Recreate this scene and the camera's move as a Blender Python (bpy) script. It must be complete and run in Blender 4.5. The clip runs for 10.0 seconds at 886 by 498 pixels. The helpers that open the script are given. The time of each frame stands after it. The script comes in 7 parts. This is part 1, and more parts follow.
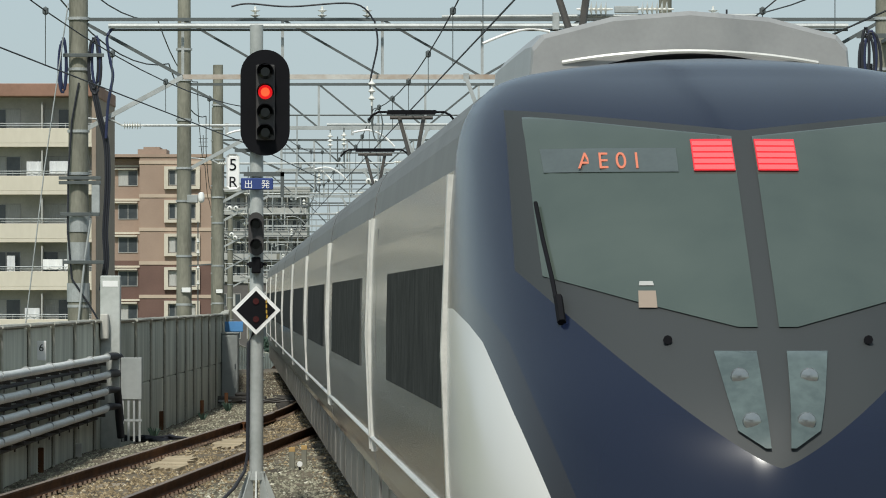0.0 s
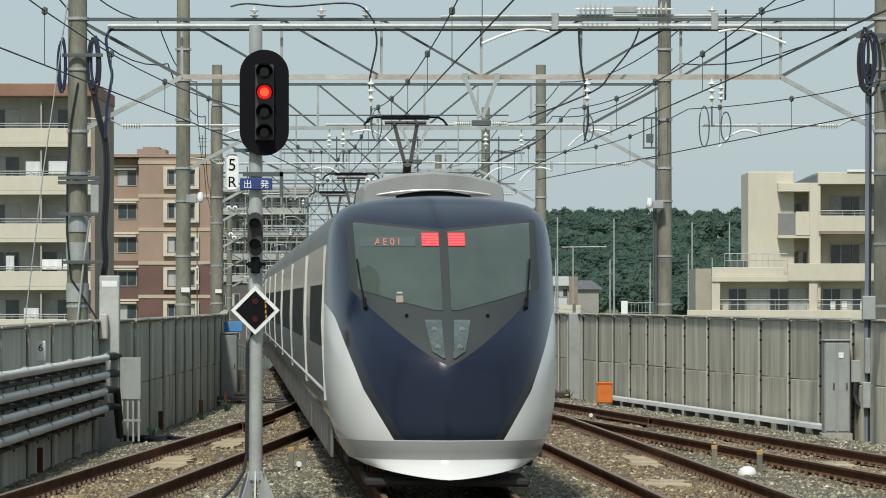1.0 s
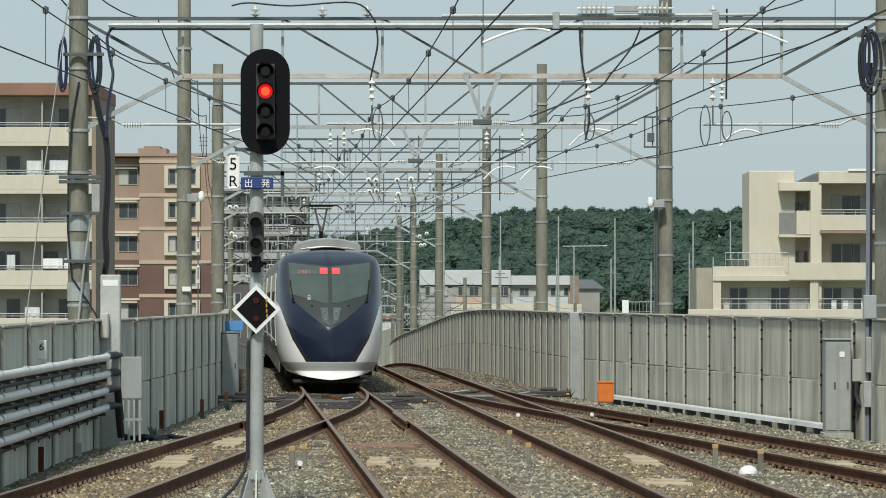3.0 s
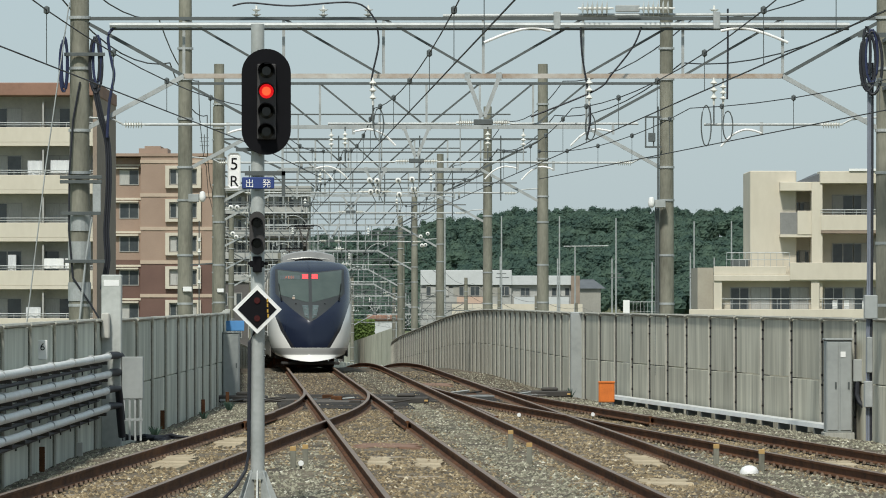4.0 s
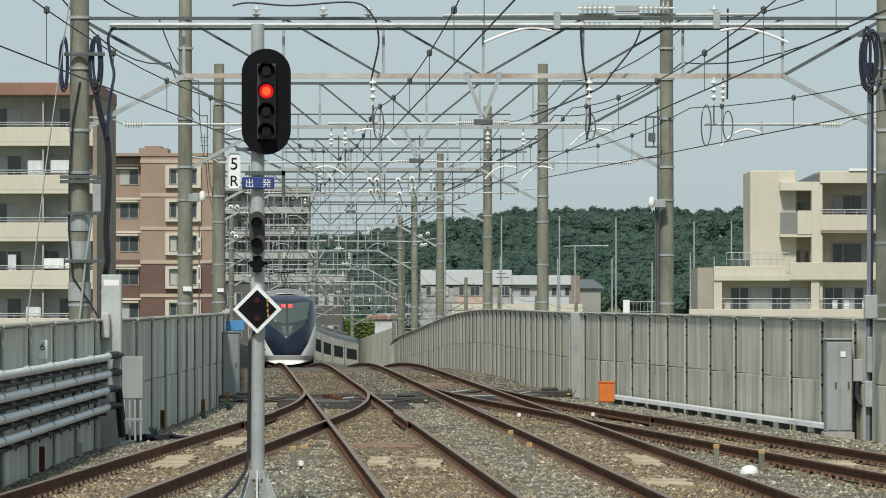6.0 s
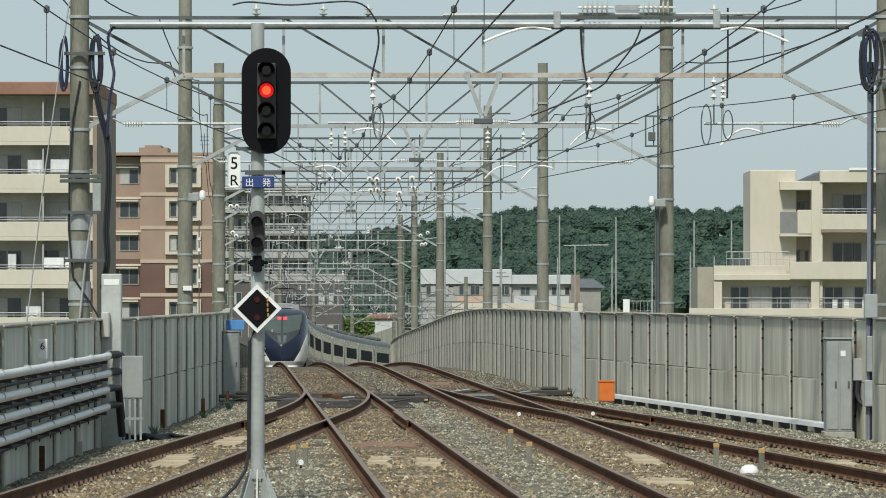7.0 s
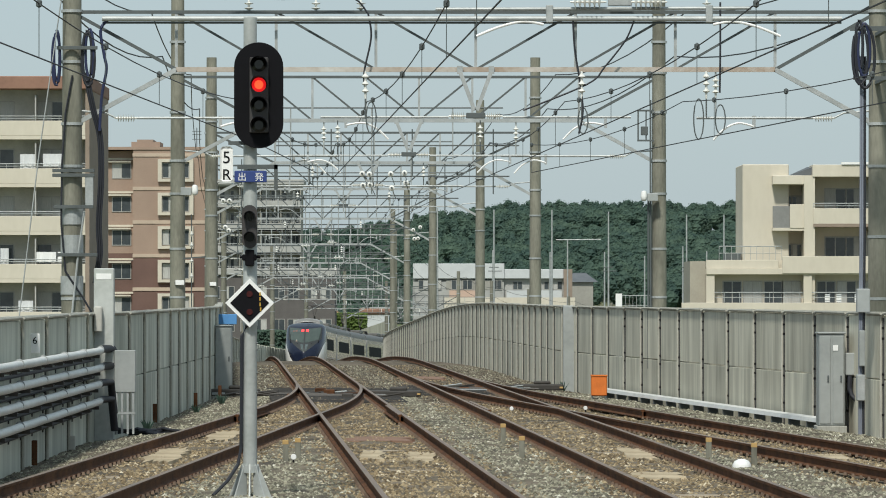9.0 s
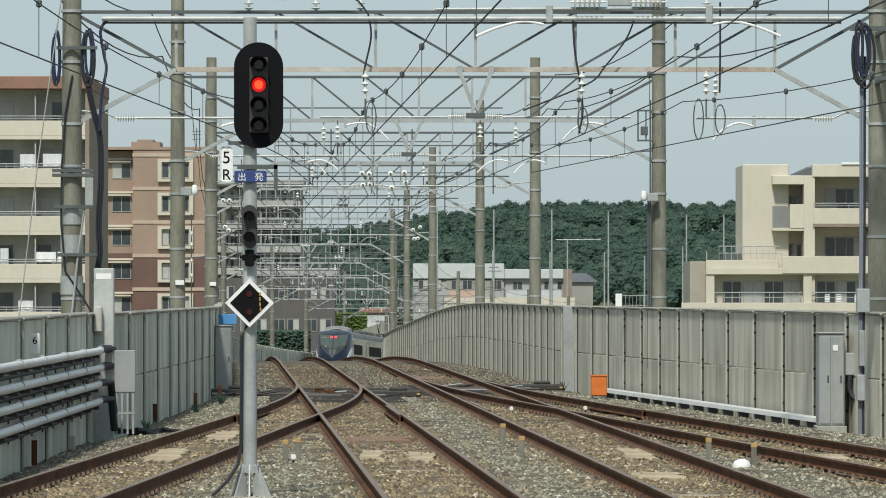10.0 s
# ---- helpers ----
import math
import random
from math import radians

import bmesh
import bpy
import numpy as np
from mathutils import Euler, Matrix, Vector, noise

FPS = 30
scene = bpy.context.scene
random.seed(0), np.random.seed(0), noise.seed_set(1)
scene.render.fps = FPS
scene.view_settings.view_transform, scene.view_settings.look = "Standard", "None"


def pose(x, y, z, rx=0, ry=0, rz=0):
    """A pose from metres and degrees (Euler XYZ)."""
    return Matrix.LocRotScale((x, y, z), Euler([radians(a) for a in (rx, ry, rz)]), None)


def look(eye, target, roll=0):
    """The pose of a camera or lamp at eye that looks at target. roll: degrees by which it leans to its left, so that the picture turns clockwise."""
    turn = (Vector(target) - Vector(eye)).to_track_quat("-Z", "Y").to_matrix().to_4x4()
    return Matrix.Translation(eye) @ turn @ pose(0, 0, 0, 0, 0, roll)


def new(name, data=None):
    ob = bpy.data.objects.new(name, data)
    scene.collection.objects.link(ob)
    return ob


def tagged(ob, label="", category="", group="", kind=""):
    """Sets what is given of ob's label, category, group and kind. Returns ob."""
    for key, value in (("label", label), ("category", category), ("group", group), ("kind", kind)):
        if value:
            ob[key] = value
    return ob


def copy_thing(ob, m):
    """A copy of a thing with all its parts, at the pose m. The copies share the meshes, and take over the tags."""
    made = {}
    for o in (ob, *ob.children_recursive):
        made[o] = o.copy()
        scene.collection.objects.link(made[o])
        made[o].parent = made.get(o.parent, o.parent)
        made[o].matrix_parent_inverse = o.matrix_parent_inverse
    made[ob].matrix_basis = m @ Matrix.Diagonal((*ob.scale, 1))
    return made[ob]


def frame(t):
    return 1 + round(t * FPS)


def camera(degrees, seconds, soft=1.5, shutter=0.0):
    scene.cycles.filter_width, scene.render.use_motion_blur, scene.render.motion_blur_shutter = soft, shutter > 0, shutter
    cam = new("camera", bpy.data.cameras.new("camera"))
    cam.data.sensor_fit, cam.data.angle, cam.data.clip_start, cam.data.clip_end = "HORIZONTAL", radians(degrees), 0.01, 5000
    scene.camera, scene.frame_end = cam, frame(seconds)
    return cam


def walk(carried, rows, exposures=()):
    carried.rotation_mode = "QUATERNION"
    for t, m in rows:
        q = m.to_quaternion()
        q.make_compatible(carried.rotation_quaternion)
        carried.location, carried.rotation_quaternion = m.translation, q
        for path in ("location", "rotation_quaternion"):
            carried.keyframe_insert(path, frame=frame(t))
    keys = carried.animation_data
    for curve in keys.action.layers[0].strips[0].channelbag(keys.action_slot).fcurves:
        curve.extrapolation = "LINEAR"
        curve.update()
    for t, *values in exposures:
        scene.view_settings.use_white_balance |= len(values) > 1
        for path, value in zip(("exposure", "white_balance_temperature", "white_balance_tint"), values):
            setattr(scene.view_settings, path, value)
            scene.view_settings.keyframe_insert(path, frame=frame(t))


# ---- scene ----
# ---------- camera ----------
F = 9500.0
cam = camera(9.436, 10.0, soft=1.0)
EYE = (0.0, 0.0, 2.25)
NEAR = 95.2                       # distance of the nearest beam in view
LEVEL = 90.0 + math.degrees(87.0 / F)
# seconds, turn to the right and tilt down, in 1/9500 radian
SWAY = [(0.0, 2, -1.5), (0.5, 3, -1.5), (1.0, 3.5, -1.5), (1.5, 2, 0), (2.0, 2, 0), (2.5, 3.3, 0), (2.8, 2.5, 0),
        (4.0, 0, 0), (5.5, 0, 0), (6.2, 0, 0.4), (7.0, 0, 1.5), (7.5, 0, 4), (8.0, 0, 5), (8.5, 6, 8.5), (8.8, 11.5, 11),
        (9.1, 13.5, 11.5), (9.5, 13.5, 11.5), (10.0, 13.5, 11.5)]
walk(cam, [(t, pose(*EYE, LEVEL - math.degrees(d / F), 0, -math.degrees(r / F))) for t, r, d in SWAY],
     exposures=[(0.0, -0.10, 6400, 7.0), (10.0, -0.10, 6400, 7.0)])

# ---------- light ----------
SUN_EL, SUN_AZ = 50.0, 192.0      # azimuth clockwise from +y
world = bpy.data.worlds.new("sky")
scene.world = world
world.use_nodes = True
wn = world.node_tree.nodes
wl = world.node_tree.links
sky = wn.new("ShaderNodeTexSky")
sky.sky_type, sky.sun_disc = "NISHITA", False
sky.sun_elevation, sky.sun_rotation = radians(SUN_EL), radians(SUN_AZ)
sky.air_density, sky.dust_density, sky.ozone_density = 1.0, 1.0, 2.0
# summer haze: an even pale veil over the clear sky
veil = wn.new("ShaderNodeMix")
veil.data_type = "RGBA"
veil.inputs[0].default_value = 0.8
veil.inputs[7].default_value = (4.15, 4.95, 5.38, 1)
wl.new(sky.outputs[0], veil.inputs[6])
wn["Background"].inputs["Strength"].default_value = 0.12
wl.new(veil.outputs[2], wn["Background"].inputs[0])
sun = new("sun", bpy.data.lights.new("sun", "SUN"))
sun.data.energy, sun.data.angle, sun.data.color = 3.7, radians(6.0), (1.0, 0.95, 0.87)
az, el = radians(SUN_AZ), radians(SUN_EL)
sun.matrix_world = look((0, 0, 60), (-math.sin(az) * math.cos(el), -math.cos(az) * math.cos(el), 60 - math.sin(el)))


# ---------- materials ----------
def mat(name, c, rough=0.7, metal=0.0, c2=None, scale=4.0, fine=40.0, bump=0.0, spec=0.5, stretch=(1, 1, 1), vary=0.0):
    """A surface with variation at a coarse and a fine scale, in metres."""
    m = bpy.data.materials.new(name)
    m.use_nodes = True
    n, l = m.node_tree.nodes, m.node_tree.links
    p = n["Principled BSDF"]
    p.inputs["Roughness"].default_value, p.inputs["Metallic"].default_value = rough, metal
    p.inputs["Specular IOR Level"].default_value = spec
    c2 = c2 or tuple(v * 0.75 for v in c)
    tc = n.new("ShaderNodeTexCoord")
    mp = n.new("ShaderNodeMapping")
    mp.inputs["Scale"].default_value = stretch
    l.new(tc.outputs["Object"], mp.inputs[0])
    if vary:
        # each piece takes its own stretch of the stains
        ri = n.new("ShaderNodeObjectInfo")
        shift = n.new("ShaderNodeVectorMath")
        shift.operation = "SCALE"
        shift.inputs[0].default_value = (61.0, 47.0, 13.0)
        l.new(ri.outputs["Random"], shift.inputs["Scale"])
        l.new(shift.outputs[0], mp.inputs["Location"])
    a = n.new("ShaderNodeTexNoise")
    a.inputs["Scale"].default_value, a.inputs["Detail"].default_value = scale, 5
    b = n.new("ShaderNodeTexNoise")
    b.inputs["Scale"].default_value, b.inputs["Detail"].default_value = fine, 3
    l.new(mp.outputs[0], a.inputs[0])
    l.new(mp.outputs[0], b.inputs[0])
    add = n.new("ShaderNodeMath")
    add.operation = "MULTIPLY_ADD"
    add.inputs[1].default_value = 0.45
    l.new(b.outputs[0], add.inputs[0])
    l.new(a.outputs[0], add.inputs[2])
    r = n.new("ShaderNodeMapRange")
    r.inputs[1].default_value, r.inputs[2].default_value = 0.5, 0.95
    l.new(add.outputs[0], r.inputs[0])
    mix = n.new("ShaderNodeMix")
    mix.data_type = "RGBA"
    mix.inputs[6].default_value, mix.inputs[7].default_value = (*c2, 1), (*c, 1)
    l.new(r.outputs[0], mix.inputs[0])
    out = mix.outputs[2]
    if vary:
        # no two pieces alike: shift the pattern and the tone of each
        oi = n.new("ShaderNodeObjectInfo")
        sh = n.new("ShaderNodeVectorMath")
        sh.operation = "MULTIPLY_ADD"
        sh.inputs[1].default_value = (97.0, 31.0, 13.0)
        l.new(oi.outputs["Random"], sh.inputs[0])
        l.new(mp.outputs[0], sh.inputs[2])
        l.new(sh.outputs[0], a.inputs[0])
        l.new(sh.outputs[0], b.inputs[0])
        mr = n.new("ShaderNodeMapRange")
        mr.inputs[3].default_value, mr.inputs[4].default_value = 1 - vary, 1 + vary
        l.new(oi.outputs["Random"], mr.inputs[0])
        hs = n.new("ShaderNodeHueSaturation")
        l.new(mr.outputs[0], hs.inputs["Value"])
        l.new(out, hs.inputs["Color"])
        out = hs.outputs[0]
    l.new(out, p.inputs["Base Color"])
    if bump:
        bp = n.new("ShaderNodeBump")
        bp.inputs["Strength"].default_value, bp.inputs["Distance"].default_value = bump, 0.03
        l.new(b.outputs[0], bp.inputs["Height"])
        l.new(bp.outputs[0], p.inputs["Normal"])
    return m


def glow(name, c, strength):
    m = bpy.data.materials.new(name)
    m.use_nodes = True
    p = m.node_tree.nodes["Principled BSDF"]
    p.inputs["Base Color"].default_value = (*c, 1)
    p.inputs["Emission Color"].default_value = (*c, 1)
    p.inputs["Emission Strength"].default_value = strength
    return m


M = dict(
    ballast=mat("ballast", (0.19, 0.155, 0.108), 0.95, c2=(0.045, 0.036, 0.025), scale=0.7, fine=14, bump=1.0),
    rust=mat("rusty_steel", (0.15, 0.064, 0.027), 0.8, c2=(0.055, 0.025, 0.012), scale=2, fine=30, bump=0.2, spec=0.2),
    railtop=mat("worn_rail_steel", (0.25, 0.16, 0.095), 0.42, 0.3, scale=1, fine=20),
    concrete=mat("concrete", (0.44, 0.44, 0.40), 0.9, c2=(0.24, 0.24, 0.21), scale=0.6, fine=9, bump=0.15, stretch=(3, 3, 0.35)),
    pale_panel=mat("pale_wall_panel", (0.70, 0.715, 0.615), 0.85, c2=(0.38, 0.395, 0.33), scale=0.9, fine=3, bump=0.1, stretch=(1.5, 1.5, 0.3), vary=0.10),
    panel=mat("wall_panel", (0.68, 0.655, 0.535), 0.85, c2=(0.37, 0.355, 0.285), scale=0.9, fine=3, bump=0.1, stretch=(2.4, 2.4, 0.3), vary=0.10),
    pole=mat("pole_concrete", (0.262, 0.256, 0.205), 0.75, c2=(0.125, 0.122, 0.093), scale=1.1, fine=9, bump=0.2, stretch=(2.5, 2.5, 0.7), vary=0.06),
    galv=mat("galvanised_steel", (0.46, 0.48, 0.475), 0.55, 0.25, c2=(0.31, 0.33, 0.325), scale=3, fine=30),
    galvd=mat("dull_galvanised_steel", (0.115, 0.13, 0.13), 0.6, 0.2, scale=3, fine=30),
    galvr=mat("rust_stained_steel", (0.58, 0.57, 0.53), 0.6, 0.1, c2=(0.34, 0.25, 0.18), scale=0.7, fine=8),
    porcelain=mat("white_porcelain", (0.80, 0.80, 0.76), 0.25, c2=(0.65, 0.65, 0.6)),
    black=mat("black_paint", (0.006, 0.006, 0.008), 0.75, scale=3, fine=20, spec=0.15),
    cable=mat("black_cable", (0.02, 0.022, 0.03), 0.6),
    blue_cable=mat("blue_cable", (0.022, 0.03, 0.085), 0.5),
    white=mat("white_paint", (0.86, 0.86, 0.84), 0.45, c2=(0.80, 0.80, 0.78)),
    navy=mat("navy_enamel", (0.03, 0.06, 0.22), 0.5, c2=(0.025, 0.045, 0.17)),
    orange=mat("orange_paint", (0.75, 0.20, 0.03), 0.55, c2=(0.55, 0.14, 0.02)),
    cream=mat("cream_render", (0.64, 0.592, 0.49), 0.9, c2=(0.55, 0.505, 0.41), scale=0.3, fine=3, stretch=(1, 1, 0.4)),
    brown=mat("brown_tile", (0.36, 0.262, 0.20), 0.85, c2=(0.30, 0.215, 0.165), scale=0.4, fine=9),
    dbrown=mat("dark_brown_tile", (0.168, 0.099, 0.08), 0.85, scale=0.4, fine=9),
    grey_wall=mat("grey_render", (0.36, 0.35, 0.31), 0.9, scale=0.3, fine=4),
    roof=mat("brown_roof", (0.30, 0.17, 0.12), 0.85, scale=0.5, fine=6),
    window=mat("dark_window_glass", (0.085, 0.10, 0.105), 0.08, c2=(0.045, 0.053, 0.06), scale=0.4, fine=3),
    curtain=mat("curtain", (0.50, 0.50, 0.47), 0.9, c2=(0.36, 0.36, 0.34), stretch=(8, 8, 0.5)),
    leaf=mat("foliage", (0.075, 0.115, 0.05), 0.9, c2=(0.025, 0.05, 0.025), scale=0.12, fine=1.2, vary=0.0),
    bark=mat("bark", (0.10, 0.08, 0.06), 0.95),
    grass=mat("grass_ground", (0.12, 0.16, 0.06), 0.95, c2=(0.16, 0.15, 0.09), scale=0.05, fine=0.8),
    sleeper=mat("concrete_sleeper", (0.36, 0.31, 0.24), 0.9, c2=(0.22, 0.18, 0.13), scale=2, fine=14, bump=0.2),
)


# ---------- building blocks ----------
def part(name, bm, material, parent=None, label="", smooth=False):
    me = bpy.data.meshes.new(name)
    bm.to_mesh(me)
    bm.free()
    if smooth:
        for p in me.polygons:
            p.use_smooth = True
        me.set_sharp_from_angle(angle=radians(48))
    for m in (material if isinstance(material, (list, tuple)) else [material]):
        me.materials.append(m)
    ob = new(name, me)
    if parent is not None:
        ob.parent = parent
    if label:
        tagged(ob, label=label)
    return ob


def share(name, me, parent, m):
    """One more object on the mesh of another piece."""
    ob = new(name, me)
    ob.parent = parent
    ob.matrix_basis = m
    return ob


def thing(name, label, category, m=None, group="", kind=""):
    ob = tagged(new(name), label, category, group, kind)
    if m is not None:
        ob.matrix_basis = m
    return ob


def box(bm, x0, x1, y0, y1, z0, z1, bevel=0.0, mi=0):
    vs = [bm.verts.new(v) for v in ((x0, y0, z0), (x1, y0, z0), (x1, y1, z0), (x0, y1, z0), (x0, y0, z1), (x1, y0, z1), (x1, y1, z1), (x0, y1, z1))]
    fs = [bm.faces.new([vs[i] for i in q]) for q in ((3, 2, 1, 0), (4, 5, 6, 7), (0, 1, 5, 4), (1, 2, 6, 5), (2, 3, 7, 6), (3, 0, 4, 7))]
    for f in fs:
        f.material_index = mi
    if bevel:
        es = list({e for f in fs for e in f.edges})
        bmesh.ops.bevel(bm, geom=es, offset=bevel, segments=1, affect="EDGES")
    return fs


def tube(bm, pts, r, n=6, r2=None, cap=True):
    """A round bar along a line of points."""
    pts = [Vector(p) for p in pts]
    rings = []
    for i, p in enumerate(pts):
        d = (pts[min(i + 1, len(pts) - 1)] - pts[max(i - 1, 0)]).normalized()
        a = d.orthogonal().normalized() if abs(d.z) > 0.95 else d.cross(Vector((0, 0, 1))).normalized()
        b = d.cross(a)
        k = r if r2 is None else r + (r2 - r) * i / (len(pts) - 1)
        rings.append([bm.verts.new(p + (a * math.cos(2 * math.pi * j / n) + b * math.sin(2 * math.pi * j / n)) * k) for j in range(n)])
    for u, v in zip(rings, rings[1:]):
        for j in range(n):
            bm.faces.new((u[j], u[(j + 1) % n], v[(j + 1) % n], v[j]))
    if cap:
        bm.faces.new(rings[0][::-1])
        bm.faces.new(rings[-1])


def lathe(bm, prof, n=16, m=None):
    """Spins (radius, height) pairs about z; m places the result."""
    m = m or Matrix()
    rings = [[bm.verts.new(m @ Vector((r * math.cos(2 * math.pi * j / n), r * math.sin(2 * math.pi * j / n), h))) for j in range(n)] for r, h in prof]
    for u, v in zip(rings, rings[1:]):
        for j in range(n):
            bm.faces.new((u[j], u[(j + 1) % n], v[(j + 1) % n], v[j]))
    bm.faces.new(rings[0][::-1])
    bm.faces.new(rings[-1])


def bar(bm, a, b, w, h=None):
    """A flat-sided bar from a to b."""
    a, b = Vector(a), Vector(b)
    h = h or w
    d = (b - a).normalized()
    s = d.cross(Vector((0, 1, 0)) if abs(d.y) < 0.9 else Vector((0, 0, 1))).normalized()
    u = s.cross(d)
    q = [s * w / 2 + u * h / 2, -s * w / 2 + u * h / 2, -s * w / 2 - u * h / 2, s * w / 2 - u * h / 2]
    r0, r1 = [bm.verts.new(a + k) for k in q], [bm.verts.new(b + k) for k in q]
    for j in range(4):
        bm.faces.new((r0[j], r0[(j + 1) % 4], r1[(j + 1) % 4], r1[j]))
    bm.faces.new(r0[::-1])
    bm.faces.new(r1)


def bend(pts, n=6):
    """Points of a smooth line through the given ones."""
    p = [Vector(q) for q in pts]
    out = []
    for i in range(len(p) - 1):
        a, b, c, d = p[max(i - 1, 0)], p[i], p[i + 1], p[min(i + 2, len(p) - 1)]
        for k in range(n):
            t = k / n
            out.append(0.5 * (2 * b + (c - a) * t + (2 * a - 5 * b + 4 * c - d) * t * t + (3 * b - a - 3 * c + d) * t ** 3))
    return out + [p[-1]]


# ---------- the line's plan ----------
def grade(d):
    """Height of the rail tops: level, then down at 20 in 1000."""
    if d < 172:
        return 0.0
    if d < 222:
        return -(d - 172) ** 2 * 0.0002
    if d < 620:
        return -0.5 - (d - 222) * 0.02
    return -8.46


def axis(d):
    """Middle of the main track, along y."""
    x = 2.50 - 0.03905 * d
    if d > 267:
        x += 0.000306 * (d - 267) ** 2
    return x


def second(d):
    return axis(d) + 3.18


def branch_left(d):
    """The loop that leaves the main track towards the platform's left face."""
    if d > 134:
        return axis(d)
    e = 134 - d
    return axis(d) - (0.00128 * e * e if e < 30 else 1.152 + 0.0768 * (e - 30))


def branch_right(d):
    if d > 145:
        return second(d)
    e = 145 - d
    return second(d) + (0.00093 * e * e if e < 30 else 0.837 + 0.0558 * (e - 30))


def wall_right(d):
    return second(d) + 2.95 if d > 138 else 3.24 + 0.1005 * (138 - d)


def wall_left(d):
    if d > 131:
        return axis(d) - 2.7
    return -5.52 + 0.006 * (d - 95) if d > 91 else -5.95


# ---------- ground, viaduct, tracks ----------
def sheet(bm, rows):
    prev = None
    for row in rows:
        vs = [bm.verts.new(p) for p in row]
        if prev:
            for a, b, c, d in zip(prev, prev[1:], vs[1:], vs):
                bm.faces.new((a, b, c, d))
        prev = vs


def hill(x, y):
    """Height of the natural ground: flat, with a wooded rise far off."""
    k = max(0.0, min(1.0, (y - 640) / 260.0))
    z = -13.0 + 10.0 * k * k * (3 - 2 * k)
    z += 9.0 * max(0.0, min(1.0, (y - 900) / 300.0))
    return z + 1.5 * noise.noise(Vector((x / 90, y / 90, 0)))


def ground():
    bm = bmesh.new()
    ys = [-900, -300, -60] + list(range(0, 1400, 40)) + [1600, 2200, 3200, 4600]
    xs = [-4000, -1500, -700] + list(range(-420, 421, 40)) + [700, 1500, 4000]
    sheet(bm, [[(x, y, hill(x, y)) for x in xs] for y in ys])
    tagged(part("ground", bm, M["grass"], smooth=True), "rough green and earthy ground below the viaduct", "ground", kind="structure")


def deck():
    bm = bmesh.new()
    ds = [-30, 0, 20, 40] + list(range(60, 130, 6)) + list(range(130, 640, 10))
    prev = None
    for d in ds:
        a, b, z = wall_left(max(d, 60)) - 0.25, wall_right(max(d, 60)) + 0.25, grade(d) - 0.5
        ring = [bm.verts.new(p) for p in ((a, d, z), (b, d, z), (b - 0.5, d, z - 1.6), (a + 0.5, d, z - 1.6))]
        if prev:
            for j in range(4):
                bm.faces.new((prev[j], prev[(j + 1) % 4], ring[(j + 1) % 4], ring[j]))
        else:
            bm.faces.new(ring)
        prev = ring
    bm.faces.new(prev[::-1])
    bmesh.ops.recalc_face_normals(bm, faces=bm.faces)
    tagged(part("viaduct_deck", bm, M["concrete"]), "grey concrete viaduct deck that carries the tracks", "viaduct", kind="structure")
    bm = bmesh.new()
    for d in range(-20, 620, 30):
        for s in (-2.2, 2.2):
            x = axis(max(d, 60)) + 1.66 + s
            lathe(bm, [(0.8, -16), (0.8, grade(d) - 2.0)], 12, Matrix.Translation((x, d, 0)))
    tagged(part("viaduct_piers", bm, M["concrete"]), "round grey concrete piers under the viaduct", "pier", kind="structure")
    # ballast bed
    bm = bmesh.new()
    rows = []
    ds = [-25 + 5 * i for i in range(17)] + [60 + 0.4 * i for i in range(300)] + [182 + 4 * i for i in range(110)]
    for d in ds:
        a, b = wall_left(max(d, 60)) + 0.06, wall_right(max(d, 60)) - 0.06
        n = 64
        row = []
        for i in range(n + 1):
            x = a + (b - a) * i / n
            z = grade(d) - 0.19 + 0.035 * noise.noise(Vector((x * 1.7, d * 0.8, 1))) + 0.02 * noise.noise(Vector((x * 6, d * 3, 5)))
            edge = min(x - a, b - x)
            z -= 0.10 * max(0.0, 1 - edge / 0.9)
            row.append((x, d, z))
        rows.append(row)
    sheet(bm, rows)
    tagged(part("ballast_bed", bm, M["ballast"], smooth=True), "brown-grey crushed stone ballast between the rails", "ballast", kind="stuff")


def stone_paint(name, dark, mid, light, pale):
    m = bpy.data.materials.new(name)
    m.use_nodes = True
    n, l = m.node_tree.nodes, m.node_tree.links
    g = n.new("ShaderNodeNewGeometry")
    cr = n.new("ShaderNodeValToRGB")
    cr.color_ramp.elements[0].color, cr.color_ramp.elements[1].color = (*dark, 1), (*pale, 1)
    cr.color_ramp.elements.new(0.6).color = (*mid, 1)
    cr.color_ramp.elements.new(0.95).color = (*light, 1)
    l.new(g.outputs["Random Per Island"], cr.inputs[0])
    l.new(cr.outputs[0], n["Principled BSDF"].inputs["Base Color"])
    n["Principled BSDF"].inputs["Roughness"].default_value = 0.9
    return m


